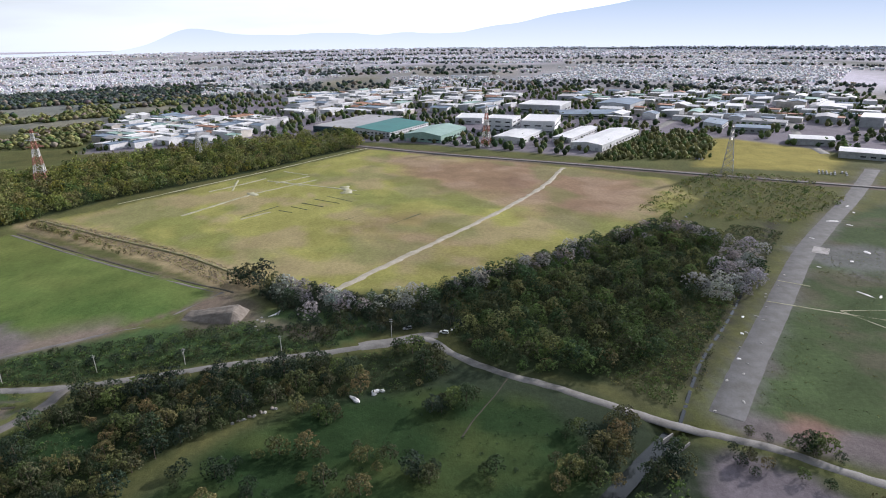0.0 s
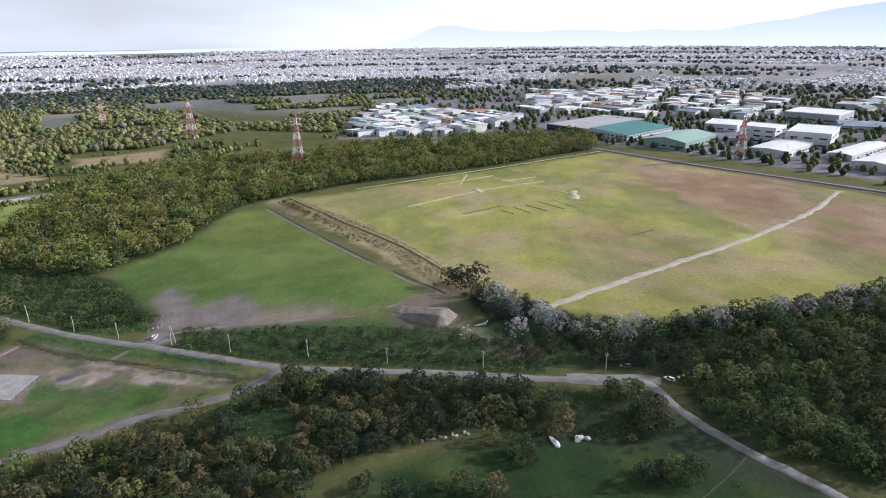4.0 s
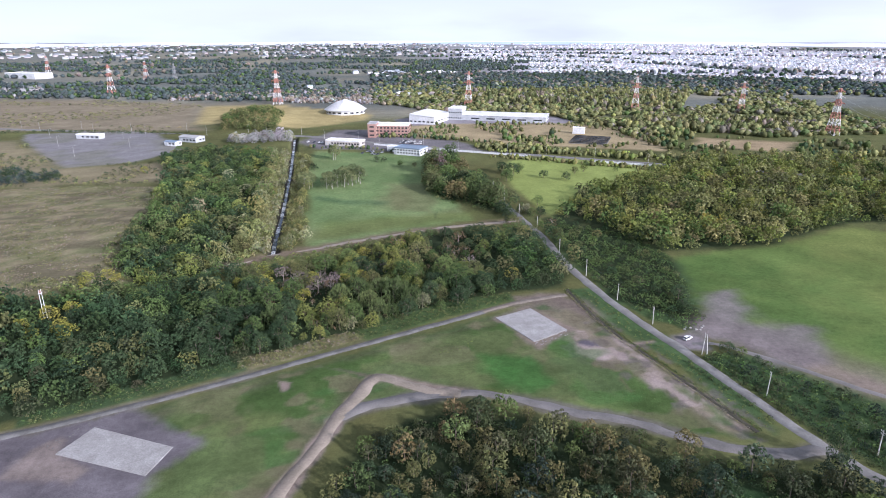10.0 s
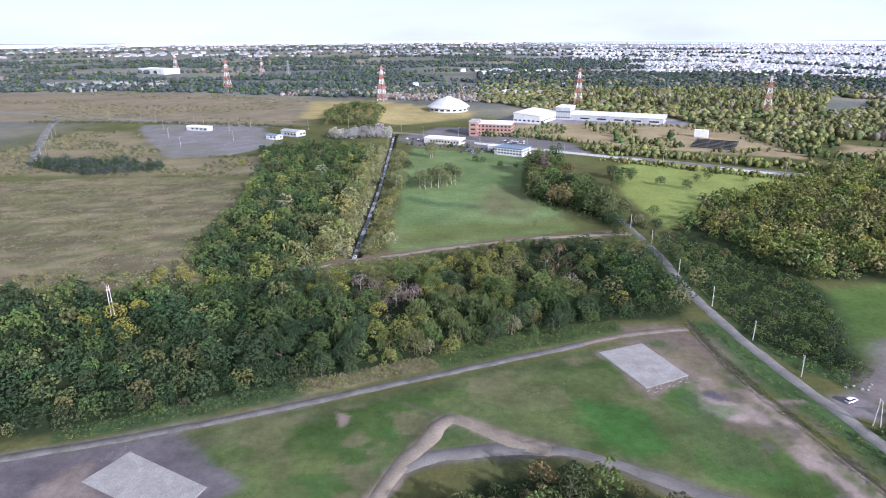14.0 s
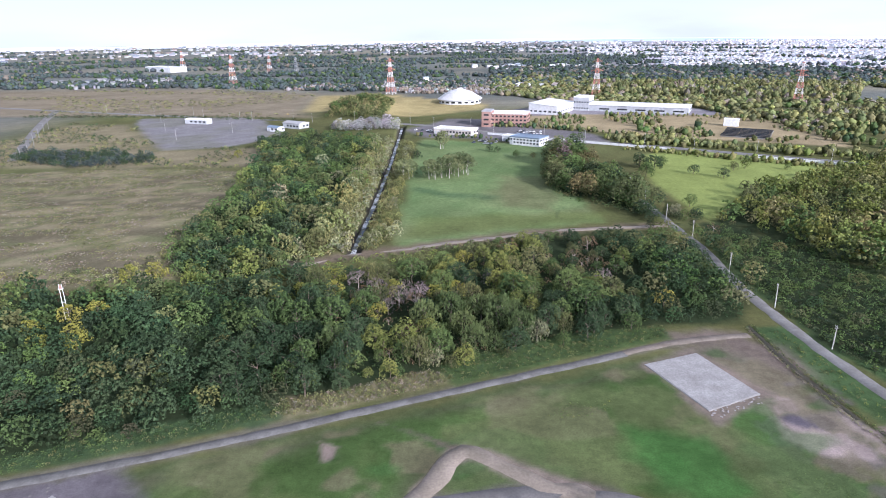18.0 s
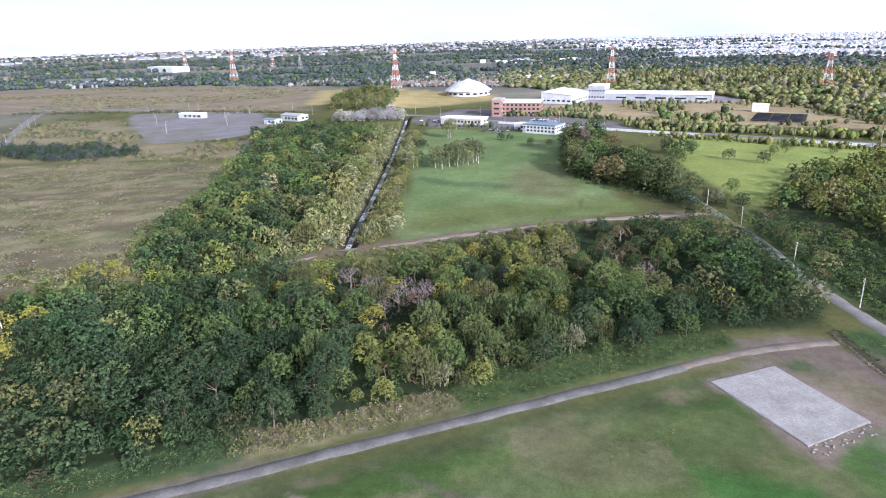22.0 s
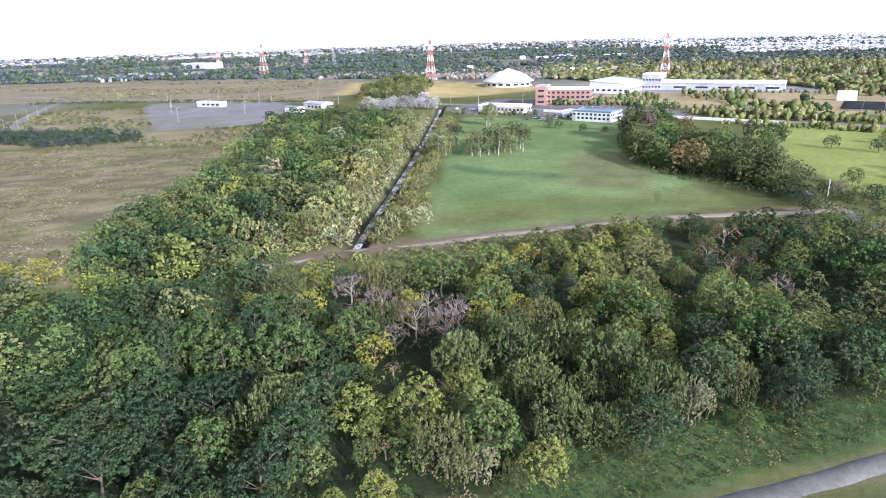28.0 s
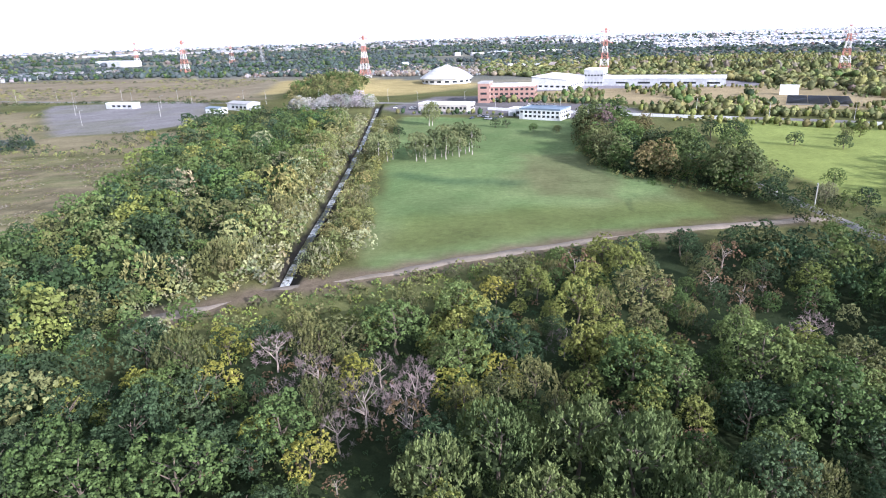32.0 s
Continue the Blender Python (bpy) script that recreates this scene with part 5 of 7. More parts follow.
scrub("undergrowth", [(-62, 186), (-28, 196), (14, 212), (58, 232), (58, 290), (20, 290), (-60, 262)], 3.0, 0.2, {"deep": 4, "green": 2, "rust": 1}, "dark weeds and grass on the wood's floor", 400)
scrub("undergrowth", [(-3, 191), (-9, 203), (9, 213), (32, 224), (46, 226), (62, 229), (63, 219.8), (46, 213), (34, 207.8), (14, 199.6), (-1, 192.8)], 1.0, 0.11, {"green": 5, "deep": 4, "olive": 2}, "lush dark green knee-high weeds at the wood's edge", 402)
scrub("reeds", [(-50, 176), (-50, 184), (-33, 190), (-12, 200), (-4, 196), (-10, 191), (-31, 180.5)], 1.1, 0.14, {"tan": 5, "hazel": 2, "olive": 4}, "straw-coloured reeds at the wood's edge", 403, None, 1.4)
scrub("undergrowth", [(-124, 146), (-110, 151.5), (-112, 158), (-76, 172), (-50, 184), (-48, 176.5), (-76, 164.5)], 1.15, 0.12, {"green": 5, "olive": 2, "deep": 2}, "green weeds along the path", 425)
scrub("roadside_scrub", [(116, 160), (122, 128), (128, 110), (150, 55), (168, 8), (178, 5), (188, 60), (170, 100), (150, 135), (130, 162)], 2.2, 0.27, {"deep": 4, "shade": 2, "moss": 2, "green": 2}, "rough green scrub between the lane and the field", 404)
scrub("roadside_scrub", [(105, 238), (112, 195), (124, 182), (136, 190), (140, 206), (158, 262), (150, 300), (108, 335)], 2.2, 0.26, {"deep": 4, "moss": 2, "green": 5}, "low dark scrub and bramble by the lane", 405)
scrub("hedge_scrub", band([(334, 284), (302, 204), (272, 140), (236, 84)], 9), 1.9, 0.2, {"tan": 5, "hazel": 5, "olive": 1}, "dry brownish reeds and bushes between the fields", 406)
scrub("ditch_scrub", band([(150, -125), (185, -140), (228, -162), (290, -196), (360, -235)], 16), 2.3, 0.26, {"moss": 5, "olive": 1, "deep": 2}, "rough yellowish scrub beside the drainage ditch", 407, lambda x, y: line_dist(x, y, DITCH_A) > 1.3)
scrub("ditch_scrub", [(150, -106), (136, -122), (133, -127), (169, -145), (214, -170), (286, -206), (316, -220), (300, -192), (230, -162), (172, -132)], 2.3, 0.3, {"moss": 3, "olive": 3, "green": 3}, "rough yellowish scrub between the dark wood and the ditch", 424, lambda x, y: line_dist(x, y, DITCH_A) > 1.6)
scrub("lot_tufts", [(135, -155), (222, -204), (305, -252), (380, -300), (330, -340), (220, -290), (130, -215)], 4.2, 0.16, {"green": 3, "moss": 4, "olive": 3}, "low rank tufts over the old airfield", 428, lambda x, y: (fbm(x, y, 20, 76) > 0.45) & (line_dist(x, y, STRIP) > 6.5), 1.0, LOW_TUFT)
scrub("ditch_scrub", [(400, -160), (480, -205), (540, -250), (520, -330), (440, -330), (370, -260), (380, -200)], 6.0, 0.5, {"olive": 3, "tan": 3, "green": 2, "lime": 1}, "sunlit tangle of bushes by the railway", 408, lambda x, y: line_dist(x, y, DITCH_B) > 3)
scrub("copse_undergrowth", WOOD_COPSE, 2.6, 0.24, {"deep": 4, "green": 3, "moss": 2}, "dark green weeds and bramble under the copse", 423, lambda x, y: vnoise(x, y, 12, 92) > 0.35)
scrub("shrubs", CLEARING, 4.5, 0.16, {"moss": 3, "deep": 3, "shade": 2}, "low bramble scattered over the clearing", 409, lambda x, y: vnoise(x, y, 14, 99) > 0.55)
OPEN_TREES = [(93, 7, 0), (95, -1, 0), (92, -20, 0), (94, -30, 0), (88, -38, 1), (84, -44, 1), (81, 34, 1), (80, 23, 1), (80, -12, 0), (83, 68, 2), (94, 54, 2), (104, 52, 0), (102, 61, 0),
              (101, 70, 2), (112, 39, 1), (119, 10, 0), (114, -6, 0), (117, -2, 2), (122, -40, 1), (126, -45, 1), (128, -47, 2), (129, -52, 2), (115, -92, 2), (111, -95, 1), (91, -87, 0),
              (91, -64, 2), (99, -100, 0), (103, -103, 0), (108, -104, 0), (115, -106, 1), (122, -109, 0), (92, -95, 0), (88, -96, 2), (94, -114, 2), (99, -118, 1), (105, -122, 2), (104, -144, 1),
              (111, -164, 2), (111, -171, 2), (86, 90, 2), (71, 81, 2), (77, -24, 0), (75, 10, 1), (127, 23, 2), (70, 50, 1), (62, 66, 1), (76, 58, 2), (66, 20, 0)]
for i, (x, y, k) in enumerate(OPEN_TREES):
    kit, text = ((BROWNISH, "brownish-yellow bushy tree in the clearing"), (DUSK, "dark upright tree in the clearing"), (MIXED, "green rounded bush at the clearing's edge"))[k]
    for j in range(3):
        set_tree(kit, i + j * 3, x + 3.4 * j * math.cos(i * 2.3 + j), y + 3.4 * j * math.sin(i * 2.3 + j), (0.86 + 0.18 * math.sin(i * 1.9)) * (1, 0.75, 0.6)[j], i * 53 + j * 90, 1.0, text, "trees of the clearing")
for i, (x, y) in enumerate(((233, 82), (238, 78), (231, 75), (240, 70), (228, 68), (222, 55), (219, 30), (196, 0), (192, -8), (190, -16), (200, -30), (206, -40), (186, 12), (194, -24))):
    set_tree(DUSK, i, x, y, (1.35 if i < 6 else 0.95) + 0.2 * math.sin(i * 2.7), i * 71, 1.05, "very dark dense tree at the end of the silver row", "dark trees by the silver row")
for i, (x, y, size, k) in enumerate(((119, -110, 0.8, 0), (112, -105, 0.95, 0), (105, -99, 1.0, 0), (98, -93, 0.95, 0), (91, -88, 1.0, 0), (84, -83, 0.9, 0), (108, -107, 0.6, 2), (106, -122, 0.5, 2), (101, -119, 0.55, 2), (96, -115, 0.5, 2), (90, -111, 0.55, 2), (112, -126, 0.4, 2),
                                    (118, -149, 0.5, 1), (115, -154, 0.45, 1), (112, -160, 0.55, 2), (109, -166, 0.5, 2), (106, -173, 0.5, 2), (109, -141, 0.45, 1), (105, -145, 0.5, 0), (101, -149, 0.55, 0), (97, -158, 0.5, 2), (93, -164, 0.5, 2))):
    kit, text = ((BROWNISH, "golden-brown bushy tree on the stream's bank"), (DUSK, "low dark bush beside the lane"), (MIXED, "green shrub by the stream and the lane"))[k]
    set_tree(kit, i, x, y, size, i * 83, 1.0, text, "trees along the stream")
stand("dark_thicket", [(190, -46), (200, -62), (224, -60), (244, -46), (232, -30), (208, -36)], 5.0, 0.85, {"deep": 3, "shade": 2, "moss": 3}, "dark trees filling the gap behind the parked cars", 70, MID_FINE)
gs = np.random.default_rng(61)
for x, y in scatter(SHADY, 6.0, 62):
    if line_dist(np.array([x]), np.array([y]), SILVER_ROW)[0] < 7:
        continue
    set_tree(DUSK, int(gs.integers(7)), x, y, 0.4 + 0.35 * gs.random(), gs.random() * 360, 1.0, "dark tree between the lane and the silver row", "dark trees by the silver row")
for i in range(64):
    u = (i * 0.618) % 1.0
    x, y = 122 + u * 46 + 13 + 9 * math.sin(i * 2.9), 145 - u * 128 + 9 * math.cos(i * 1.7)
    set_tree(DUSK if i % 3 else MIXED, i, x, y, 0.44 + 0.2 * math.sin(i * 4.1), i * 37, 0.9, "low dark bush in the roadside scrub", "bushes beside the lane")
scrub("shrubs", [(-30, 60), (20, 40), (45, -20), (55, -70), (90, -105), (112, -140), (80, -190), (20, -140), (-20, -60), (-60, 20)], 6.5, 0.55, {"moss": 4, "umber": 3, "green": 2}, "bushes and small trees below the clearing", 410, lambda x, y: (vnoise(x, y, 20, 98) > 0.5) & (np.hypot(x - 95, y + 150) > 26))
scrub("canal_scrub", band([(-43, 300), (-45, 330), (-47.5, 400), (-51.5, 500), (-55.5, 590)], 3.4), 2.0, 0.3, {"willow": 3, "tan": 3, "olive": 2}, "dry reeds and grass on the canal bank", 411)
scrub("canal_scrub", band([(-57, 300), (-57.5, 330), (-59.5, 400), (-63.5, 500), (-68, 600)], 4.0), 2.0, 0.42, {"tan": 4, "willow": 4, "olive": 1}, "reeds on the canal's far bank", 412, None, 1.2)
scrub("bank_shrubs", [(-57, 296), (-60, 330), (-70, 312), (-92, 292), (-112, 282), (-92, 276), (-66, 289)], 3.2, 0.45, {"willow": 3, "tan": 3, "olive": 2}, "pale shrubs and tall grass beside the earth path", 415)
scrub("clump_undergrowth", [(56, 510), (47, 445), (47, 416), (56, 390), (78, 366), (92, 354), (95, 392), (93, 500), (80, 542)], 3.4, 0.34, {"deep": 3, "green": 2, "olive": 2, "tan": 0.5}, "bushes under the tall clump beside the green field", 416)
scrub("weed_patch", [(18, 178), (26, 184), (37, 186), (35, 181), (26, 177)], 1.1, 0.06, {"green": 3, "lime": 1}, "low patch of broad weeds in the lawn", 417)
scrub("weed_patch", [(58, 150), (70, 160), (84, 150), (92, 134), (80, 132), (66, 140)], 1.3, 0.05, {"green": 4}, "lush low weeds at the lawn's corner", 418)
scrub("field_edge_bushes", [(-200, 258), (-128, 262), (-116, 268), (-126, 296), (-134, 290), (-150, 276), (-200, 272)], 3.4, 0.34, {"olive": 4, "tan": 3, "moss": 2}, "low olive bushes where the fallow field meets the wood", 427)
scrub("field_edge_bushes", [(-128, 292), (-136, 320), (-138, 353), (-139, 402), (-146, 450), (-151, 448), (-145, 400), (-143, 350), (-141, 318), (-134, 292)], 3.2, 0.34, {"olive": 4, "tan": 3, "green": 2}, "low olive bushes along the wood's western edge", 428)
scrub("brown_field_tufts", BROWN, 2.3, 0.26, {"tan": 6, "hazel": 5, "olive": 2}, "coarse dry tufts over the fallow field", 413, lambda x, y: fbm(x, y * 1.6, 14, 97) > 0.45, 0.7, LOW_TUFT)
scrub("plain_scrub", [(-900, 780), (-380, 775), (-170, 745), (-200, 800), (-230, 1020), (-500, 1150), (-1000, 1150)], 9.0, 0.5, {"olive": 3, "moss": 3, "tan": 3}, "dry grass tufts and low scrub on the plain", 420, lambda x, y: fbm(x * 0.5 + y * 0.2, y, 60, 94) > 0.52, 0.7)
scrub("plain_scrub", [(-430, 470), (-150, 478), (-165, 560), (-200, 565), (-251, 548), (-354, 705), (-430, 720)], 5.0, 0.34, {"olive": 3, "moss": 4, "tan": 2, "deep": 1}, "rough scrub round the car park", 421, lambda x, y: vnoise(x, y, 24, 93) > 0.48)
scrub("plain_scrub", band([(-520, 772), (-400, 764), (-330, 760), (-240, 742), (-180, 716)], 9), 5.0, 0.42, {"olive": 3, "deep": 3, "moss": 2}, "dark hedge scrub along the car park's far edge", 422)
scrub("verge_scrub", band([(116, 160), (122, 133), (129, 109), (140, 83), (153, 51), (168, 10)], 7.5), 1.6, 0.17, {"deep": 4, "shade": 2, "moss": 3}, "rank weeds on the lane's verges", 419, lambda x, y: (line_dist(x, y, ROAD) > 2.6) & (line_dist(x, y, LOOP) > 3.5))
scrub("ditch_grass", band([(x - 1.3, y - 0.4) for x, y in DITCH], 0.55), 0.7, 0.09, {"tan": 4, "hazel": 4, "olive": 2}, "straw-coloured grass edge along the ditch", 426)
scrub("ditch_grass", band([(x + 1.3, y + 0.4) for x, y in DITCH], 0.7), 0.7, 0.1, {"green": 4, "olive": 3, "deep": 1}, "rank green grass edge along the ditch", 427)
scrub("verge_tufts", band([(96, 225), (101, 190), (106, 165), (112, 138), (117, 118)], 3.0), 2.0, 0.12, GREENS, "rough grass between ditch and lane", 414, lambda x, y: line_dist(x, y, ROAD) > 3.2)


def houses(name, places, w, d, h, turn, walls, roofs, label, category="houses", pitch=0.35):
    """Many small gabled houses joined as one."""
    n = len(places)
    base = np.array([(-1, -1, 0), (1, -1, 0), (1, 1, 0), (-1, 1, 0), (-1, -1, 1), (1, -1, 1), (1, 1, 1), (-1, 1, 1), (-1, 0, 2), (1, 0, 2)], float)
    roofv = np.array([(-1.06, -1.12, 0.97), (1.06, -1.12, 0.97), (1.06, 0, 2.05), (-1.06, 0, 2.05), (1.06, 1.12, 0.97), (-1.06, 1.12, 0.97)], float)
    shape = np.concatenate([base, roofv])
    quad = np.array([(0, 1, 5, 4), (1, 2, 6, 5), (2, 3, 7, 6), (3, 0, 4, 7), (5, 6, 9, 9), (7, 4, 8, 8), (10, 11, 12, 13), (13, 12, 14, 15)])
    V = np.repeat(shape[None], n, 0)
    V[:, :, 0] *= w[:, None] / 2
    V[:, :, 1] *= d[:, None] / 2
    zr = np.clip(V[:, :, 2] - 1, -1, None)
    V[:, :, 2] = np.where(zr > 0, h[:, None] + zr * (d * pitch)[:, None], V[:, :, 2] * h[:, None])
    c, s = np.cos(turn)[:, None], np.sin(turn)[:, None]
    x, y = V[:, :, 0] * c - V[:, :, 1] * s + places[:, :1], V[:, :, 0] * s + V[:, :, 1] * c + places[:, 1:]
    V = np.stack([x, y, V[:, :, 2]], -1)
    t = np.concatenate([np.repeat(walls[:, None], 10, 1), np.repeat(roofs[:, None], 6, 1)], 1)
    F = quad[None] + (np.arange(n) * 16)[:, None, None]
    F = F.reshape(-1, 4)
    F = F[F[:, 2] != F[:, 3]]
    return tagged(new(name, np_mesh(name, V.reshape(-1, 3), F, M_PAINTED, t.reshape(-1, 3))), label, category, kind="stuff")


def town(name, n, d0, d1, a0, a1, seed, label, size=9.0, bright=1.0):
    p = polar(n, d0, d1, a0, a1, seed)
    p = p[belts(p[:, 0], p[:, 1]) > 0]
    p = p[fbm(p[:, 0], p[:, 1], 420, 71) + 0.3 * fbm(p[:, 0], p[:, 1], 60, 72) > 0.55]
    g = np.random.default_rng(seed + 1)
    n = len(p)
    k = 0.7 + 0.8 * g.random(n)
    # walls and roofs paled, which stands for haze over the town
    grey = (0.64 + 0.2 * g.random((n, 1))) * bright
    walls = np.clip(grey * (1 + 0.06 * g.normal(size=(n, 3))), 0, 0.85)
    rc = np.array([(0.76, 0.76, 0.76), (0.42, 0.47, 0.53), (0.48, 0.40, 0.36), (0.8, 0.8, 0.8), (0.6, 0.6, 0.6), (0.34, 0.38, 0.44), (0.5, 0.53, 0.57)])[g.integers(7, size=n)] * bright
    turn = 0.45 + (g.integers(2, size=n)) * 1.5708 + 0.05 * g.normal(size=n)
    return houses(name, p, size * k, size * k * (0.6 + 0.3 * g.random(n)), 3.8 + 1.8 * g.random(n), turn, walls, rc, label)


town("town_houses", 24000, 1400, 2800, -118, -16, 80, "pale houses of a spread-out town on the plain", 5.6)
town("town_houses", 14000, 2300, 4700, -122, -10, 82, "bright far town near the horizon", 9.0)
town("town_houses", 1100, 2700, 4700, -10, 42, 83, "thin scatter of far buildings", 16.0, 0.6)
town("village_houses", 600, 1080, 1700, -22, 6, 84, "village houses among trees beyond the dome", 9.0)
town("village_houses", 150, 1330, 1530, 24, 33, 86, "farm buildings far out on the plain", 6.0, 0.4)
et = scatter(ESTATE, 17, 95, 0.5)
et = et[(vnoise(et[:, 0], et[:, 1], 45, 13) > 0.42)]
woods("estate_trees", et, 0.7 + 0.5 * rng.random(len(et)), colours_for(len(et), {"deep": 3, "green": 3, "olive": 2}, 96), "trees and hedges between the sheds", FAR, 97)
dw = polar(19000, 1040, 2700, -24, 46, 90)
dw = dw[(fbm(dw[:, 0] * 0.5 + dw[:, 1] * 0.1, dw[:, 1], 110, 45) > 0.52) & (poly_dist(dw[:, 0], dw[:, 1], OPEN) > 0)]
# bluish leaves again, standing for haze over the belts
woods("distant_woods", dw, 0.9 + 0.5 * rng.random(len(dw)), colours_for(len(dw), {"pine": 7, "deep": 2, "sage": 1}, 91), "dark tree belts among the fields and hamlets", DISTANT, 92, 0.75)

# ---- distance: hills as a plain glowing backdrop, haze put into the colour ----
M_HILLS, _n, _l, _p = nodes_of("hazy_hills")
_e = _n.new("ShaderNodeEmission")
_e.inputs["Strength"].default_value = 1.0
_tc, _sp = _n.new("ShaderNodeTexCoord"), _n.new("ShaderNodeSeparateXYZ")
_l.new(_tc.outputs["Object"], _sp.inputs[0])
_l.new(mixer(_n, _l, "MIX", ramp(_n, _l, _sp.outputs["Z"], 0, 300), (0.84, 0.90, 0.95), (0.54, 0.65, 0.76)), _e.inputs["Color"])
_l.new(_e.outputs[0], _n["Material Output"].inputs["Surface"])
ha = np.radians(np.arange(-150, 60.1, 0.4))
hdeg = np.degrees(ha)
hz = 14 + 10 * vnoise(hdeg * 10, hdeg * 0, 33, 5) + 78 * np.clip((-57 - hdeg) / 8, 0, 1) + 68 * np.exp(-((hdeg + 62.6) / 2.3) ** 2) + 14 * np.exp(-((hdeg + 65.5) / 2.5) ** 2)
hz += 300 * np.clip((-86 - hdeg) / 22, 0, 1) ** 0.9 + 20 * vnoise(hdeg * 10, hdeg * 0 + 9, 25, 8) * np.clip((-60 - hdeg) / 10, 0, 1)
nh = len(ha)
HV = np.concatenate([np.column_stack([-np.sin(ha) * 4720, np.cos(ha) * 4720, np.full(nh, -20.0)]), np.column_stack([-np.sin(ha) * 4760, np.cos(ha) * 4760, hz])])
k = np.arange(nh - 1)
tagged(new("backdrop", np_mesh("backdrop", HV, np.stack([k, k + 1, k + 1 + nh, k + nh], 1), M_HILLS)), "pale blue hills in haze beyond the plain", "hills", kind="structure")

# the sea strip glows too, its haze put into the emission colour
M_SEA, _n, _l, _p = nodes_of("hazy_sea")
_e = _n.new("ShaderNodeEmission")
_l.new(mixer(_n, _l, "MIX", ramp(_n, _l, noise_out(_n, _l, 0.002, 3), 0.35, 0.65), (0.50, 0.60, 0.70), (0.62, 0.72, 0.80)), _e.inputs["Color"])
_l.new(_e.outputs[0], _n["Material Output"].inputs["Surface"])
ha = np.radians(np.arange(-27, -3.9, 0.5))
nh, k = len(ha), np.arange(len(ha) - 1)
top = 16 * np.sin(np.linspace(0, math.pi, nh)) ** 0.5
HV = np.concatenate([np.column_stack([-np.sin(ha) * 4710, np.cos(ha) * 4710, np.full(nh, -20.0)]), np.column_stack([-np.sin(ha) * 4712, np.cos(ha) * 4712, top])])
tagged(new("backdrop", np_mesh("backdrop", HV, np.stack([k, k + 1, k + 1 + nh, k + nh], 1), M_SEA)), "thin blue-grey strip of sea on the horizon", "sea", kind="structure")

# ---- pylons, poles and wires ----
M_BAND, _n, _l, _p = nodes_of("red_and_white_banded_paint")
_tc, _sp, _mm, _cmp = _n.new("ShaderNodeTexCoord"), _n.new("ShaderNodeSeparateXYZ"), _n.new("ShaderNodeMath"), _n.new("ShaderNodeMath")
_mm.operation, _cmp.operation = "PINGPONG", "GREATER_THAN"
_mm.inputs[1].default_value, _cmp.inputs[1].default_value = 7.2, 3.6
_l.new(_tc.outputs["Object"], _sp.inputs[0])
_l.new(_sp.outputs["Z"], _mm.inputs[0])
_l.new(_mm.outputs[0], _cmp.inputs[0])
# both band colours greyed to stand for haze
_l.new(mixer(_n, _l, "MIX", _cmp.outputs[0], (0.66, 0.65, 0.63), (0.44, 0.20, 0.15)), _p.inputs["Base Color"])
_p.inputs["Roughness"].default_value = 0.55
M_STEEL = surface("galvanised_steel", (0.55, 0.55, 0.56), rough=0.5, metal=0.6, big=0.2, fine=2, bump=0)
M_CABLE = surface("dull_aluminium_cable", (0.35, 0.35, 0.36), rough=0.5, metal=0.5, bump=0)
M_POLE = surface("pale_concrete_pole", (0.58, 0.57, 0.54), rough=0.8, fine=3, bump=0.1)
M_DARK = surface("dark_painted_metal", (0.06, 0.06, 0.065), rough=0.5, bump=0)


def rod(pts, w):
    """A square rod bent through the points, as one closed skin."""
    bm = bmesh.new()
    rings = [[bm.verts.new(p + Vector(o) * w / 2) for o in ((-1, -1, 0), (1, -1, 0), (1, 1, 0), (-1, 1, 0))] for p in pts]
    for r, s in zip(rings, rings[1:]):
        for i in range(4):
            bm.faces.new((r[i], r[(i + 1) % 4], s[(i + 1) % 4], s[i]))
    bm.faces.new(rings[0][::-1])
    bm.faces.new(rings[-1])
    return bm


def pylon(x, y, h, turn, mat, label):
    ob = thing("transmission_tower", pose(x, y, 0, 0, 0, turn), label, "pylon", "high-voltage pylons of the plain")
    half = lambda z: 0.095 * h * (1 - z / h) ** 1.15 + 0.7
    levels = [0, 0.13, 0.26, 0.38, 0.49, 0.59, 0.68, 0.77, 0.86, 0.94, 1.0]
    corner = lambda z, i: Vector((half(z) * (1, -1, -1, 1)[i], half(z) * (1, 1, -1, -1)[i], z))
    wide = 0.0125 * h
    for i in range(4):
        part("leg", rod([corner(a * h, i) for a in levels], wide), mat, ob)
    for i in range(4):
        bm = bmesh.new()
        for a, b in zip(levels, levels[1:]):
            beam_into(bm, corner(a * h, i), corner(b * h, (i + 1) % 4), wide * 0.55)
            beam_into(bm, corner(a * h, (i + 1) % 4), corner(b * h, i), wide * 0.55)
            beam_into(bm, corner(b * h, i), corner(b * h, (i + 1) % 4), wide * 0.5)
        part("lattice", bm, mat, ob)["kind"] = "stuff"
    for lev, reach in ((0.68, 0.15), (0.80, 0.13), (0.92, 0.11)):
        bm = bmesh.new()
        for s in (-1, 1):
            tip = Vector((s * reach * h, 0, lev * h + 0.01 * h))
            for q in (-1, 1):
                beam_into(bm, (s * half(lev * h), q * half(lev * h), lev * h), tip, wide * 0.7)
                beam_into(bm, (s * half(lev * h), q * half(lev * h), lev * h + 0.05 * h), tip, wide * 0.6)
            beam_into(bm, tip, tip - Vector((0, 0, 0.035 * h)), 0.3)
        part("crossarm", bm, mat, ob)["kind"] = "stuff"
    return ob


RW, GREY = "red and white lattice pylon carrying power cables", "grey steel lattice pylon"
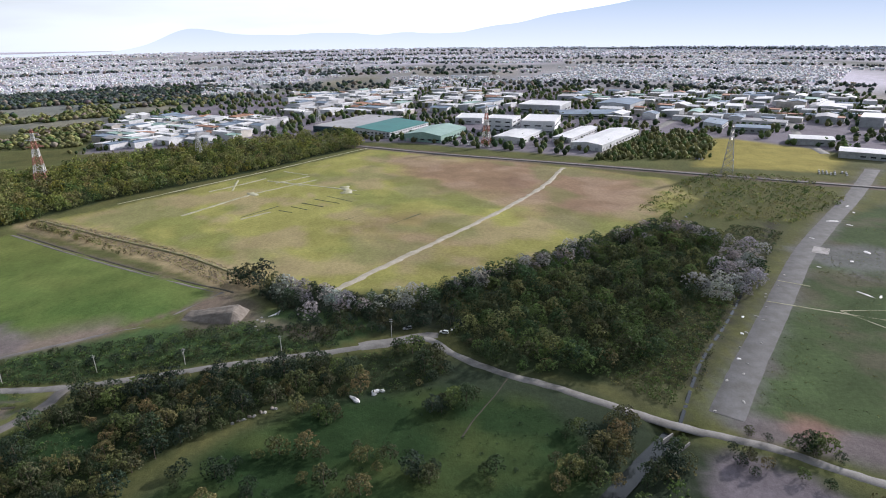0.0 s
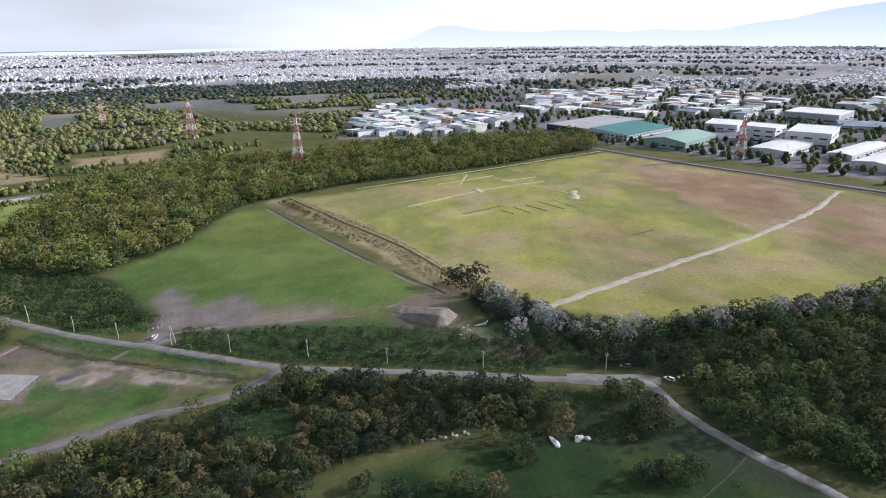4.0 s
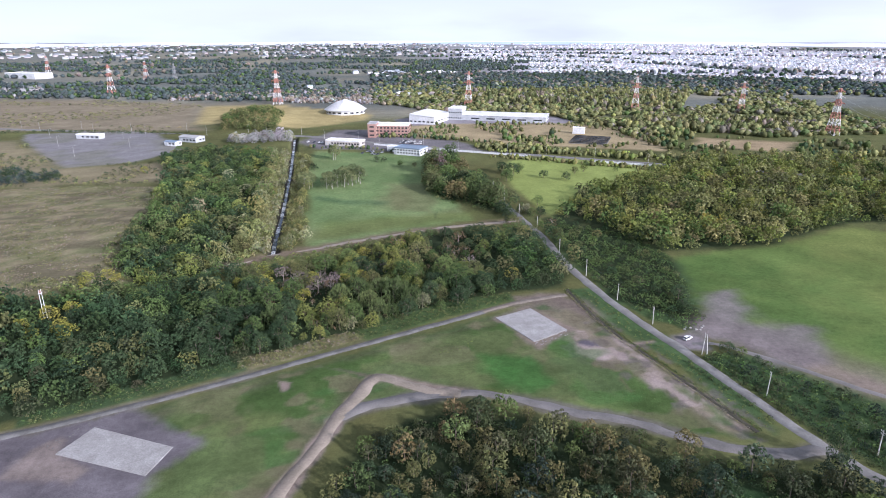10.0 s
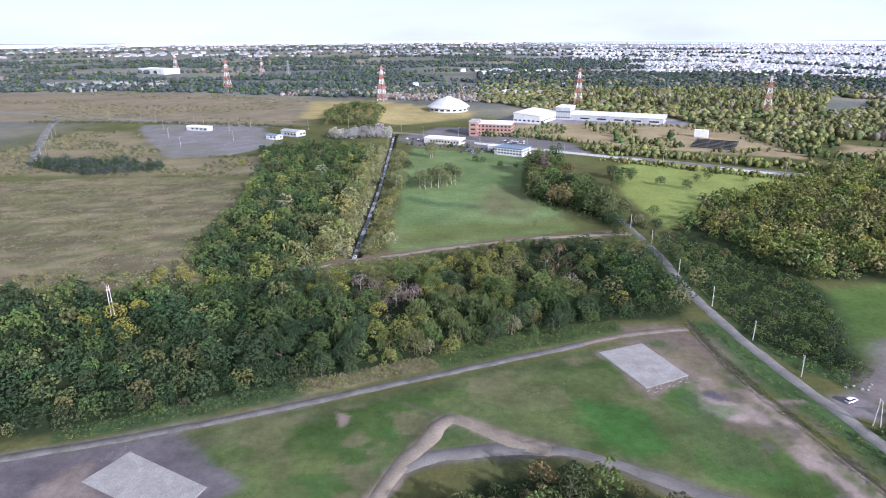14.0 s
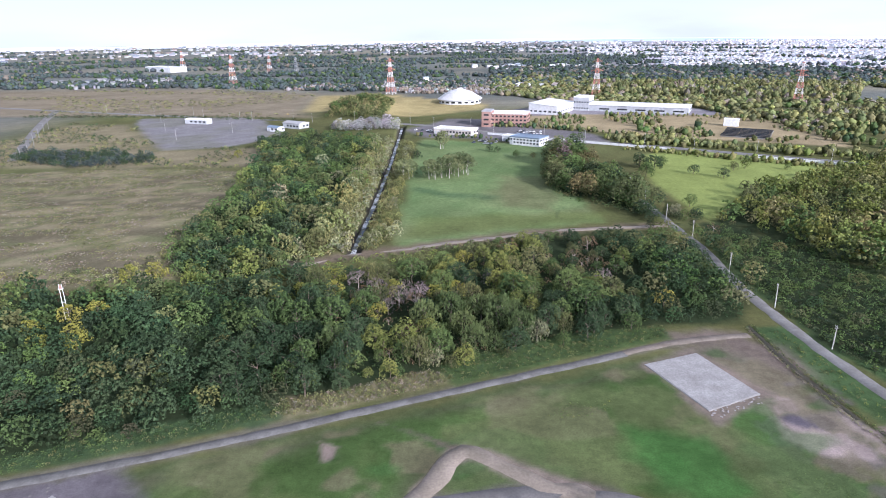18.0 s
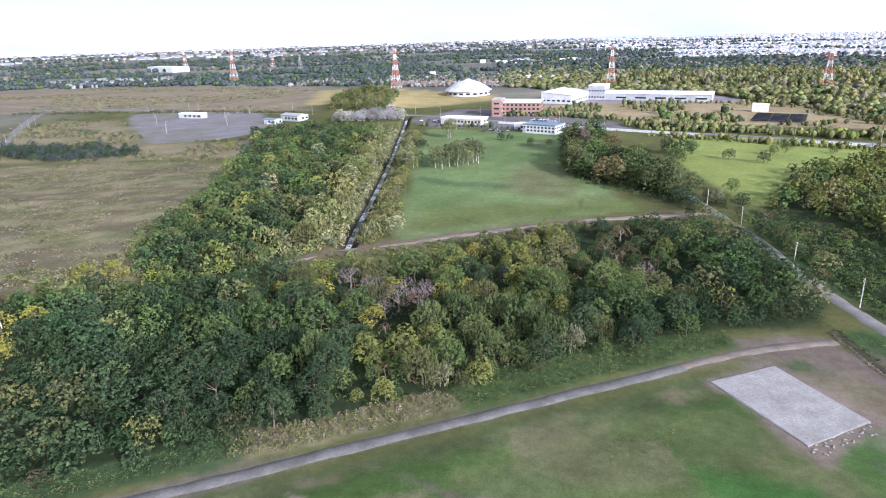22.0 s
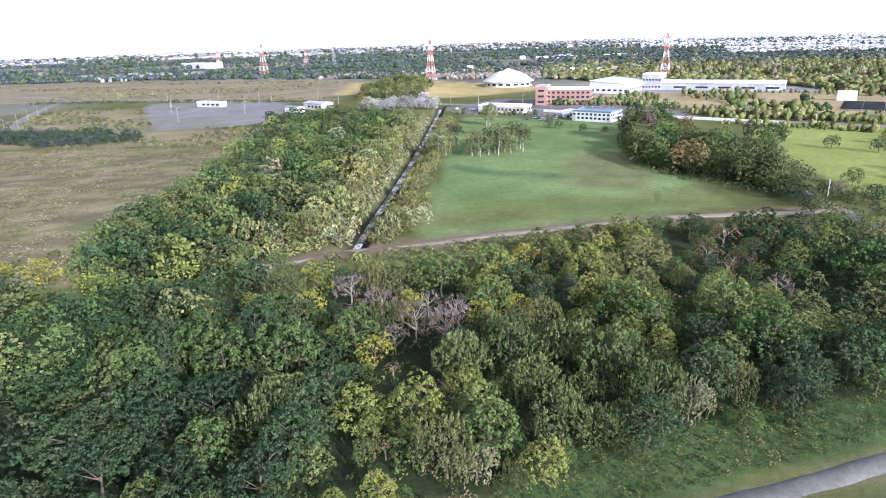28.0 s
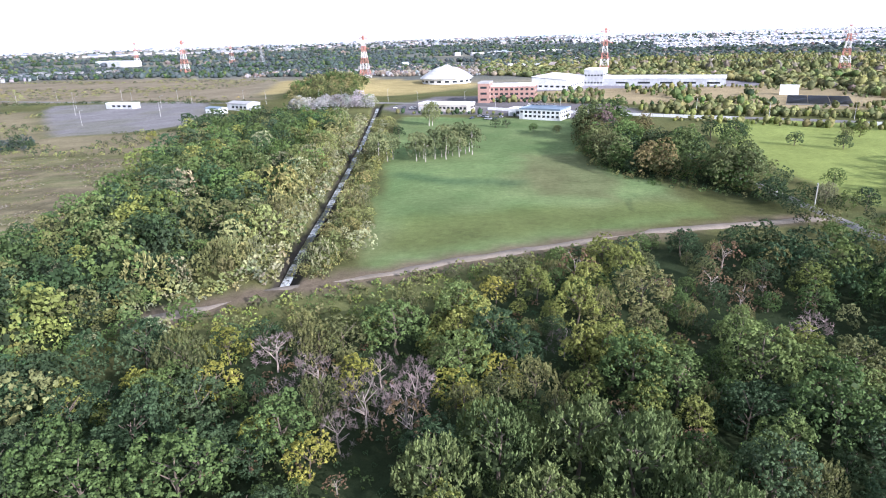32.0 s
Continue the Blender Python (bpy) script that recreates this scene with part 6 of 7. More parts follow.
PYLONS = {"a": (456, 371, 50, 25), "b": (404, 845, 48, 70), "c": (549, 812, 42, 70), "d": (175, 930, 52, 70), "e": (-418, 1183, 53, 65), "x": (-115, 1006, 52, 70),
          "f": (665, -34, 47, 75), "k": (528, 606, 51, 20), "n": (-712, 1651, 50, 65), "o": (-463, 1552, 42, 65)}
for key, (x, y, h, a) in PYLONS.items():
    pylon(x, y, h, a + 90, M_BAND, RW)
for x, y, h, a in ((541, -269, 47, 70), (597, 287, 27, 60), (847, 224, 28, 60), (-407, 1579, 34, 60)):
    pylon(x, y, h, a + 90, M_STEEL, GREY)


def cable(p, q, sag, width=0.16):
    return rod([Vector(p).lerp(Vector(q), i / 12) - Vector((0, 0, sag * 4 * i / 12 * (1 - i / 12))) for i in range(13)], width)


for a, b in (("e", "x"), ("x", "d"), ("d", "b"), ("b", "c"), ("a", "k"), ("k", "c")):
    (x1, y1, h1, _), (x2, y2, h2, _) = PYLONS[a], PYLONS[b]
    line = thing("power_line", Matrix.Identity(4), "sagging power cables strung between pylons", "power line", "power lines")
    dx, dy = x2 - x1, y2 - y1
    L = math.hypot(dx, dy)
    for lev, reach in ((0.66, 0.15), (0.78, 0.13), (0.90, 0.11)):
        for s in (-1, 1):
            o1, o2 = s * reach * h1 / L, s * reach * h2 / L
            part("cable", cable((x1 - dy * o1, y1 + dx * o1, lev * h1), (x2 - dy * o2, y2 + dx * o2, lev * h2), 9), M_CABLE, line)


def utility_pole(x, y, turn, h=8.6, lean=0.0, box_on=False):
    ob = thing("utility_pole", pose(x, y, 0, lean, 0, turn), "pale concrete utility pole with crossarms beside the lane", "utility pole", "utility poles along the lane")
    bm = bmesh.new()
    beam_into(bm, (0, 0, -0.2), (0, 0, h), 0.36, 0.22, 8)
    part("shaft", bm, M_POLE, ob)
    for z, w in ((h - 0.5, 1.9), (h - 1.3, 1.5)):
        arm = part("crossarm", box(0, 0.14, z, w, 0.1, 0.12), M_STEEL, ob)
        for s in (-0.85, -0.3, 0.85):
            bm = bmesh.new()
            beam_into(bm, (s * w / 2, 0.14, z + 0.1), (s * w / 2, 0.14, z + 0.38), 0.13, 0.08, 6)
            part("insulator", bm, M_POLE, arm)
    if box_on:
        bm = bmesh.new()
        beam_into(bm, (0.35, 0, h - 2.9), (0.35, 0, h - 2.0), 0.5, 0.5, 10)
        part("transformer", bm, M_STEEL, ob)
    return ob


POLES = [(95, 410), (96, 380), (98, 348), (102, 321), (100.5, 275), (103.5, 243), (107, 214), (111.5, 189), (124.5, 134), (136, 101), (146, 68), (160, 31), (178.5, -14)]
for i, (x, y) in enumerate(POLES):
    utility_pole(x + 0.6, y, 80 + 8 * math.sin(i * 2.1), 8.2 + 0.7 * math.sin(i * 1.7), 1.2 * math.sin(i * 3.3), i % 3 == 1)
utility_pole(118.5, 162.5, 60, 8.8, 2.5)
utility_pole(120.0, 161.5, 60, 8.4, -6)
for i in range(len(POLES) - 1):
    if i not in (8,):
        (x1, y1), (x2, y2) = POLES[i], POLES[i + 1]
        bm = cable((x1, y1, 8.0), (x2, y2, 8.0), 0.7, 0.05)
        me = bm_mesh("overhead_wire", bm, M_DARK)
        tagged(new("overhead_wire", me), "thin dark wire between the lane's utility poles", "wire", "overhead wires")

# ---- cars ----
M_CARWHITE, _n, _l, _p = nodes_of("white_car_paint")
_p.inputs["Base Color"].default_value, _p.inputs["Roughness"].default_value, _p.inputs["Coat Weight"].default_value = (0.8, 0.8, 0.8, 1), 0.3, 0.6
M_CARGREY, _n, _l, _p = nodes_of("silver_car_paint")
_p.inputs["Base Color"].default_value, _p.inputs["Roughness"].default_value, _p.inputs["Metallic"].default_value = (0.5, 0.51, 0.53, 1), 0.35, 0.6
M_CARDARK, _n, _l, _p = nodes_of("dark_car_paint")
_p.inputs["Base Color"].default_value, _p.inputs["Roughness"].default_value = (0.06, 0.07, 0.1, 1), 0.3
M_GLASS, _n, _l, _p = nodes_of("dark_window_glass")
_p.inputs["Base Color"].default_value, _p.inputs["Roughness"].default_value = (0.03, 0.035, 0.04, 1), 0.08
M_TYRE = surface("rubber", (0.03, 0.03, 0.03), rough=0.9, bump=0)


def hull(secs, bevel=0.06):
    """A lofted body: sections of (x, half width bottom, half width top, z bottom, z top)."""
    bm = bmesh.new()
    rings = [[bm.verts.new((x, -a, z0)), bm.verts.new((x, a, z0)), bm.verts.new((x, b, z1)), bm.verts.new((x, -b, z1))]
             for x, a, b, z0, z1 in secs]
    for r, s in zip(rings, rings[1:]):
        for i in range(4):
            bm.faces.new((r[i], r[(i + 1) % 4], s[(i + 1) % 4], s[i]))
    bm.faces.new(rings[0][::-1])
    bm.faces.new(rings[-1])
    bmesh.ops.recalc_face_normals(bm, faces=bm.faces)
    bmesh.ops.bevel(bm, geom=bm.edges[:], offset=bevel, segments=2, affect="EDGES")
    return bm


def car_parts():
    body = bm_mesh("body", hull([(-2.1, 0.74, 0.72, 0.3, 0.8), (-1.9, 0.82, 0.8, 0.25, 0.92), (0.7, 0.84, 0.82, 0.22, 0.95), (1.9, 0.8, 0.74, 0.25, 0.82), (2.15, 0.7, 0.66, 0.3, 0.7)]), M_CARWHITE)
    cabin = bm_mesh("cabin_glass", hull([(-1.95, 0.76, 0.6, 0.9, 1.35), (-1.5, 0.78, 0.64, 0.9, 1.46), (0.2, 0.78, 0.64, 0.92, 1.47), (1.05, 0.76, 0.7, 0.9, 0.97)], 0.03), M_GLASS)
    roof = bm_mesh("roof", hull([(-1.9, 0.58, 0.5, 1.37, 1.42), (-1.5, 0.64, 0.58, 1.45, 1.51), (0.15, 0.64, 0.58, 1.46, 1.52), (0.3, 0.6, 0.52, 1.42, 1.46)], 0.02), M_CARWHITE)
    bm = bmesh.new()
    bmesh.ops.create_cone(bm, cap_ends=True, segments=14, radius1=0.31, radius2=0.31, depth=0.2, matrix=pose(0, 0, 0, 90))
    bmesh.ops.bevel(bm, geom=bm.edges[:], offset=0.03, segments=1, affect="EDGES")
    wheel = bm_mesh("wheel", bm, M_TYRE)
    lamp_ = bm_mesh("headlight", box(0, 0, 0, 0.1, 0.32, 0.14, 0.03), M_STEEL)
    return body, cabin, roof, wheel, lamp_


CAR = car_parts()


def car(x, y, turn, paint, label, group="cars parked at the plots", z=0.05):
    ob = thing("car", pose(x, y, z, 0, 0, turn), label, "car", group)
    for name, me in (("body", CAR[0]), ("cabin_glass", CAR[1]), ("roof", CAR[2])):
        o = part(name, me, None, ob)
        if name != "cabin_glass" and paint is not M_CARWHITE:
            o.material_slots[0].link = "OBJECT"
            o.material_slots[0].material = paint
    for wx in (-1.3, 1.35):
        for wy in (-0.78, 0.78):
            part("wheel", CAR[3], None, ob).location = (wx, wy, 0.31)
    for wy in (-0.55, 0.55):
        part("headlight", CAR[4], None, ob).location = (2.08, wy, 0.6)
    return ob


car(119.5, 174.5, 25, M_CARWHITE, "white hatchback parked at the lane's fork", "cars on the lane")
car(184.5, -37.5, 75, M_CARWHITE, "white small car parked on the lane's widening", "cars on the lane")
car(187, -20, 115, M_CARGREY, "silver car parked under the dark trees", "cars on the lane")

# ---- buildings ----
M_WHITEWALL = surface("white_cladding", (0.74, 0.75, 0.76), (0.62, 0.63, 0.64), rough=0.6, big=0.05, fine=0.6, bump=0)
M_WHITEROOF = surface("white_metal_roof", (0.80, 0.80, 0.80), (0.70, 0.70, 0.70), rough=0.5, big=0.06, fine=0.5, bump=0)
M_GREYROOF = surface("grey_metal_roof", (0.42, 0.42, 0.43), (0.34, 0.33, 0.33), rough=0.55, big=0.05, fine=0.5, bump=0)
M_TEALROOF = surface("teal_metal_roof", (0.02, 0.19, 0.17), (0.02, 0.15, 0.14), rough=0.5, big=0.05, fine=0.5, bump=0)
M_GREENROOF = surface("pale_green_metal_roof", (0.30, 0.44, 0.38), (0.24, 0.38, 0.33), rough=0.5, big=0.05, fine=0.5, bump=0)
M_TEALWALL = surface("dark_teal_cladding", (0.03, 0.09, 0.12), rough=0.6, big=0.05, fine=0.5, bump=0)
M_BLUEROOF = surface("blue_grey_metal_roof", (0.22, 0.29, 0.38), rough=0.5, big=0.05, fine=0.5, bump=0)
M_GREYWALL = surface("grey_cladding", (0.50, 0.52, 0.54), rough=0.6, big=0.05, fine=0.5, bump=0)
# the brick red is greyed too, with haze put into its colour
M_REDWALL = surface("red_brick_cladding", (0.37, 0.235, 0.19), (0.30, 0.18, 0.145), rough=0.8, big=0.1, fine=1.0, bump=0)
M_PALEWALL = surface("cream_render", (0.62, 0.58, 0.52), rough=0.8, big=0.1, fine=1.0, bump=0)
M_ORANGEROOF = surface("orange_brown_roof", (0.42, 0.22, 0.13), rough=0.7, big=0.1, fine=0.6, bump=0)


def roof_bm(w, d, h, rise, kind, over=0.5):
    bm = bmesh.new()
    a, b = w / 2 + over, d / 2 + over
    if kind == "flat":
        box_into(bm, 0, 0, h, w + 0.3, d + 0.3, 0.5, 0.08)
        for x, y, sx, sy in ((0, -d / 2, w + 0.3, 0.4), (0, d / 2, w + 0.3, 0.4), (-w / 2, 0, 0.4, d - 0.5), (w / 2, 0, 0.4, d - 0.5)):
            box_into(bm, x, y, h + 0.504, sx, sy, 0.5)
        return bm
    long_x = w >= d
    prof = [(-b if long_x else -a, h), (0, h + rise), (b if long_x else a, h)] if kind == "gable" else [(-b if long_x else -a, h), (b if long_x else a, h + rise)]
    e = a if long_x else b
    lo, hi = [], []
    for s in (-1, 1):
        lo.append([bm.verts.new((s * e, p, z) if long_x else (p, s * e, z)) for p, z in prof])
        hi.append([bm.verts.new((s * e, p, z + 0.35) if long_x else (p, s * e, z + 0.35)) for p, z in prof])
    for i in range(len(prof) - 1):
        bm.faces.new((hi[0][i], hi[1][i], hi[1][i + 1], hi[0][i + 1]))
        bm.faces.new((lo[0][i], lo[0][i + 1], lo[1][i + 1], lo[1][i]))
    for g in range(2):
        for i in range(len(prof) - 1):
            bm.faces.new((lo[g][i], lo[g][i + 1], hi[g][i + 1], hi[g][i]))
    for i in (0, len(prof) - 1):
        bm.faces.new((lo[0][i], lo[1][i], hi[1][i], hi[0][i]))
    bmesh.ops.recalc_face_normals(bm, faces=bm.faces)
    return bm


def wall_bm(w, d, h, rise, kind):
    bm = bmesh.new()
    if kind == "flat":
        box_into(bm, 0, 0, -0.3, w, d, h + 0.3)
        return bm
    long_x = w >= d
    half, e = (d / 2, w / 2) if long_x else (w / 2, d / 2)
    prof = [(-half, -0.3), (half, -0.3), (half, h), (0, h + rise), (-half, h)] if kind == "gable" else [(-half, -0.3), (half, -0.3), (half, h + rise), (-half, h)]
    ends = [[bm.verts.new((s * e, p, z) if long_x else (p, s * e, z)) for p, z in prof] for s in (-1, 1)]
    for i in range(len(prof)):
        j = (i + 1) % len(prof)
        bm.faces.new((ends[0][i], ends[0][j], ends[1][j], ends[1][i]))
    bm.faces.new(ends[0])
    bm.faces.new(ends[1])
    bmesh.ops.recalc_face_normals(bm, faces=bm.faces)
    return bm


def openings(ob, w, d, h, bays, rows=1, doors=0, seed=0):
    """Windows and doors set on the walls, each proud of them by its frame."""
    g = random.Random(seed)
    for side in range(4):
        run, off = (w, d / 2) if side % 2 == 0 else (d, w / 2)
        n = max(1, int(run / bays))
        for r in range(rows):
            z = 1.0 + (h - 1.0) * r / rows + 0.15 * (h / rows)
            hh = min(1.6, (h / rows) * 0.45)
            for i in range(n):
                u = (i + 0.5) / n * run - run / 2
                ww = run / n * 0.55
                door = r == 0 and i < doors
                bm = bmesh.new()
                size = (min(ww, 4.5), 0.16, min(3.6, h * 0.6)) if door else (ww, 0.14, hh)
                box_into(bm, 0, 0, 0, *size)
                o = part("shutter_door" if door else "window", bm, M_GREYWALL if door else M_GLASS, ob)
                o.matrix_basis = pose(0, 0, 0, 0, 0, (0, 90, 180, 270)[side]) @ pose(u, -off - 0.03, 0.05 if door else z)


def building(name, cx, cy, rot, w, d, h, wall, roof, label, kind="gable", rise=None, bays=0, rows=1, doors=0, category="warehouse", group=""):
    ob = thing(name, pose(cx, cy, 0, 0, 0, rot), label, category, group)
    rise = min(w, d) * 0.1 if rise is None else rise
    part("wall", wall_bm(w, d, h, rise, kind), wall, ob)
    part("roof", roof_bm(w, d, h, rise, kind), roof, ob)
    if bays:
        openings(ob, w, d, h, bays, rows, doors, int(abs(cx)))
    return ob


IND = "sheds of the industrial estate"
B = building
B("warehouse", 822, 155, 68, 64, 132, 8.0, M_TEALWALL, M_GREYROOF, "very large hall with dark teal walls and a flat grey roof", "flat", group=IND, bays=16)
B("warehouse", 776, 98, 68, 54, 100, 8.0, M_WHITEWALL, M_TEALROOF, "white hall with a dark teal metal roof", "mono", 3.5, 6, 2, 0, group=IND)
B("warehouse", 735, 34, 72, 50, 80, 8.5, M_GREENROOF, M_GREENROOF, "pale green hall with a sloping green roof", "gable", 4.0, 9, 1, 2, group=IND)
B("warehouse", 794, -50, 73, 40, 38, 18.0, M_WHITEWALL, M_WHITEROOF, "tall white factory block with a flat roof", "flat", bays=13, rows=3, group=IND)
B("warehouse", 726, -72, 69, 38, 74, 7.0, M_WHITEWALL, M_WHITEROOF, "low white shed with loading doors", "gable", 1.5, 8, 1, 4, group=IND)
B("warehouse", 800, -103, 80, 44, 70, 16.0, M_WHITEWALL, M_WHITEROOF, "stepped white factory building", "flat", bays=14, rows=2, group=IND)
B("warehouse", 883, -2, 85, 40, 56, 8.0, M_WHITEWALL, M_WHITEROOF, "long low white factory shed", "flat", bays=12, group=IND)
B("warehouse", 748, -146, 65, 24, 104, 5.5, M_WHITEWALL, M_WHITEROOF, "long white shed with a pale roof", "gable", 1.6, 10, 1, 3, group=IND)
B("warehouse", 707, -178, 62, 38, 128, 7.0, M_WHITEWALL, M_WHITEROOF, "long white warehouse with a bright roof beside the scrub", "gable", 2.2, 10, 1, 4, group=IND)
B("warehouse", 1021, -117, 71, 71, 71, 12.0, M_GREYWALL, M_WHITEROOF, "large square grey-walled hall", "flat", bays=18, group=IND)
B("warehouse", 1045, -246, 64, 56, 85, 12.0, M_GREYWALL, M_BLUEROOF, "large hall with a blue-grey roof", "gable", 2.5, 14, group=IND)
B("warehouse", 946, -181, 93, 92, 55, 6.5, M_GREYWALL, M_BLUEROOF, "wide low hall with a bluish roof", "gable", 2.5, 14, group=IND)
B("warehouse", 1181, -167, 74, 31, 51, 9.0, M_GREYWALL, M_GREYROOF, "grey hall in front of the tree belt", "flat", group=IND)
B("warehouse", 706, -412, 74, 45, 30, 7.0, M_GREYWALL, M_WHITEROOF, "shed with a bright white roof by the yellow meadow", "gable", 1.5, 8, 1, 3, group=IND)
B("warehouse", 623, -430, 63, 44, 30, 6.8, M_GREYWALL, M_WHITEROOF, "white-roofed shed beside the railway", "gable", 1.5, 8, 1, 2, group=IND)
B("warehouse", 839, -343, 64, 25, 50, 6.0, M_WHITEWALL, M_BLUEROOF, "shed with a blue-grey sloping roof", "mono", 3.0, 8, group=IND)
B("warehouse", 796, -377, 72, 41, 30, 6.5, M_GREYWALL, M_BLUEROOF, "grey shed with a dark bluish roof", "gable", 1.5, 8, group=IND)
B("warehouse", 855, -413, 64, 56, 28, 6.5, M_WHITEWALL, M_GREYROOF, "long low grey-roofed shed", "gable", 1.5, 8, group=IND)
B("warehouse", 1018, -569, 62, 49, 50, 8.0, M_WHITEWALL, M_WHITEROOF, "far white shed beside the road", "gable", 2, group=IND)
B("warehouse", 887, -508, 63, 26, 44, 9.0, M_GREYWALL, M_GREYROOF, "grey shed with a shallow roof", "gable", 2, group=IND)
B("warehouse", 857, -555, 60, 27, 60, 13.0, M_GREYWALL, M_WHITEROOF, "tall dark-walled shed with a white roof edge", "flat", group=IND)


def estate(poly, gap, seed, grid, big=1.0, limit=400):
    g = random.Random(seed)
    for x, y in scatter(poly, gap, seed, 0.22)[:limit]:
        w, d = g.uniform(14, 38) * big, g.uniform(11, 22) * big
        if poly_dist(np.array([x]), np.array([y]), WOOD_BIG)[0] < 14:
            continue
        wall = g.choice([M_WHITEWALL, M_WHITEWALL, M_GREYWALL, M_PALEWALL])
        roof = g.choice([M_WHITEROOF] * 7 + [M_GREYROOF, M_GREYROOF, M_BLUEROOF, M_BLUEROOF, M_ORANGEROOF, M_GREENROOF])
        word = {M_WHITEROOF: "white", M_GREYROOF: "grey", M_BLUEROOF: "blue-grey", M_ORANGEROOF: "orange-brown", M_GREENROOF: "pale green"}[roof]
        kind = g.choice(["gable", "flat", "flat", "mono"])
        B("industrial_shed", x, y, grid + g.choice([0, 90]) + g.uniform(-3, 3), w, d, g.uniform(4.5, 8.5), wall, roof,
          f"industrial shed with a {word} {'flat' if kind == 'flat' else 'sloping'} roof", kind, None if kind != "mono" else 2.0, category="industrial building", group=IND)


estate([(610, 430), (700, 290), (790, 275), (885, 270), (915, 560), (760, 500)], 27, 201, 68)
estate([(930, 310), (960, 110), (1430, 170), (1270, 420)], 38, 202, 66, 1.15)
estate([(880, -215), (850, -600), (1250, -720), (1330, -160)], 47, 203, 64, 1.25)
estate([(1000, 95), (980, -60), (1300, -60), (1420, 120)], 44, 204, 66, 1.25)

# the built-up plots beyond the green field
B("sports_hall", 98, 784, 150, 34, 58, 9.0, M_WHITEWALL, M_WHITEROOF, "white hall with a tilted overhanging flat roof and glass front", "mono", 2.5, 5, 1, 0, "hall")
B("long_hall", 192, 788, 157, 121, 42, 6.5, M_GREYWALL, M_WHITEROOF, "very long low white hall with a pale metal roof", "gable", 1.6, 20, 1, 1, "hall")
B("hall_tower", 136, 801, 157, 18, 26, 14.5, M_GREYWALL, M_WHITEROOF, "grey stair block with a row of small windows", "flat", None, 3, 2, 0, "hall")
B("brick_building", 41, 683, 167, 40, 24, 11.5, M_REDWALL, M_WHITEROOF, "red brick building with rows of windows and pale roof", "flat", None, 4, 3, 0, "building")
B("brick_annex", 20, 676, 167, 9, 18, 14.5, M_REDWALL, M_GREYROOF, "red brick stair tower beside the red building", "flat", None, 5, 3, 0, "building")
B("low_shop", -11, 626, 155, 38, 15, 4.6, M_PALEWALL, M_WHITEROOF, "long low roadside shop with a pale flat roof", "flat", None, 3, 1, 2, "shop")
B("showroom", 51, 568, 148, 27, 18, 6.0, M_WHITEWALL, M_BLUEROOF, "white two-storey showroom with blue trim", "flat", None, 3, 2, 1, "shop")
B("showroom", 38, 585, 148, 14, 10, 4.0, M_WHITEWALL, M_WHITEROOF, "small white annex of the showroom", "flat", None, 4, 1, 1, "shop")
B("white_block", 252, 660, 152, 13, 6, 6.2, M_WHITEWALL, M_WHITEROOF, "plain white block beside the solar panels", "flat", None, 0, category="building")
B("warehouse", -762, 1663, 147, 110, 45, 11, M_WHITEWALL, M_WHITEROOF, "long white warehouse far out on the plain", "flat")
B("service_building", -286, 708, 162, 28, 9, 4.0, M_GREYWALL, M_WHITEROOF, "low white toilet and service block on the car park", "flat", None, 5, 1, 1, "building")
B("roadside_house", -172, 672, 150, 22, 14, 5.0, M_GREYWALL, M_GREYROOF, "grey roadside shop with a flat roof", "gable", None, 4, 1, 1, "shop")
B("roadside_house", -186, 650, 150, 14, 9, 4.0, M_WHITEWALL, M_BLUEROOF, "small white hut by the car park", "gable", None, 4, 1, 1, "shop")

# the dome: a shallow ribbed shell on a drum, with a lantern
dome = thing("dome_hall", pose(-10, 884, 0), "round sports dome with a pale shallow metal roof", "dome")
bm = bmesh.new()
bmesh.ops.create_cone(bm, cap_ends=True, segments=40, radius1=27, radius2=27, depth=6.0, matrix=Matrix.Translation((0, 0, 2.7)))
part("wall", bm, M_WHITEWALL, dome)
bm = bmesh.new()
rings = []
for i in range(9):
    a = i / 8
    r, z = 29.5 * (1 - a) + 5.0 * a, 5.6 + 11.5 * math.sin(a * 1.5708 * 0.92)
    rings.append([bm.verts.new((math.cos(k / 40 * 6.2832) * r, math.sin(k / 40 * 6.2832) * r, z + (0.25 if k % 4 == 0 else 0))) for k in range(40)])
for r, s in zip(rings, rings[1:]):
    for k in range(40):
        bm.faces.new((r[k], r[(k + 1) % 40], s[(k + 1) % 40], s[k]))
part("roof", bm, surface("pale_dome_sheeting", (0.62, 0.62, 0.62), (0.5, 0.5, 0.5), rough=0.5, big=0.06, fine=0.5, bump=0), dome)
bm = bmesh.new()
bmesh.ops.create_cone(bm, cap_ends=True, segments=24, radius1=6.5, radius2=2.0, depth=2.4, matrix=Matrix.Translation((0, 0, 17.9)))
part("lantern", bm, M_WHITEROOF, dome)
for k in range(20):
    a = k / 20 * 6.2832
    o = part("window", box(0, 0, 0, 5.0, 0.2, 2.2), M_GLASS, dome)
    o.matrix_basis = pose(0, 0, 0, 0, 0, math.degrees(a)) @ pose(0, -27.02, 1.6)

# solar panels in rows
M_SOLAR, _n, _l, _p = nodes_of("solar_cells")
_p.inputs["Base Color"].default_value, _p.inputs["Roughness"].default_value = (0.09, 0.12, 0.19, 1), 0.25
array = thing("solar_array", pose(247, 611, 0, 0, 0, 152), "rows of dark tilted solar panels on a fenced plot", "solar panels")
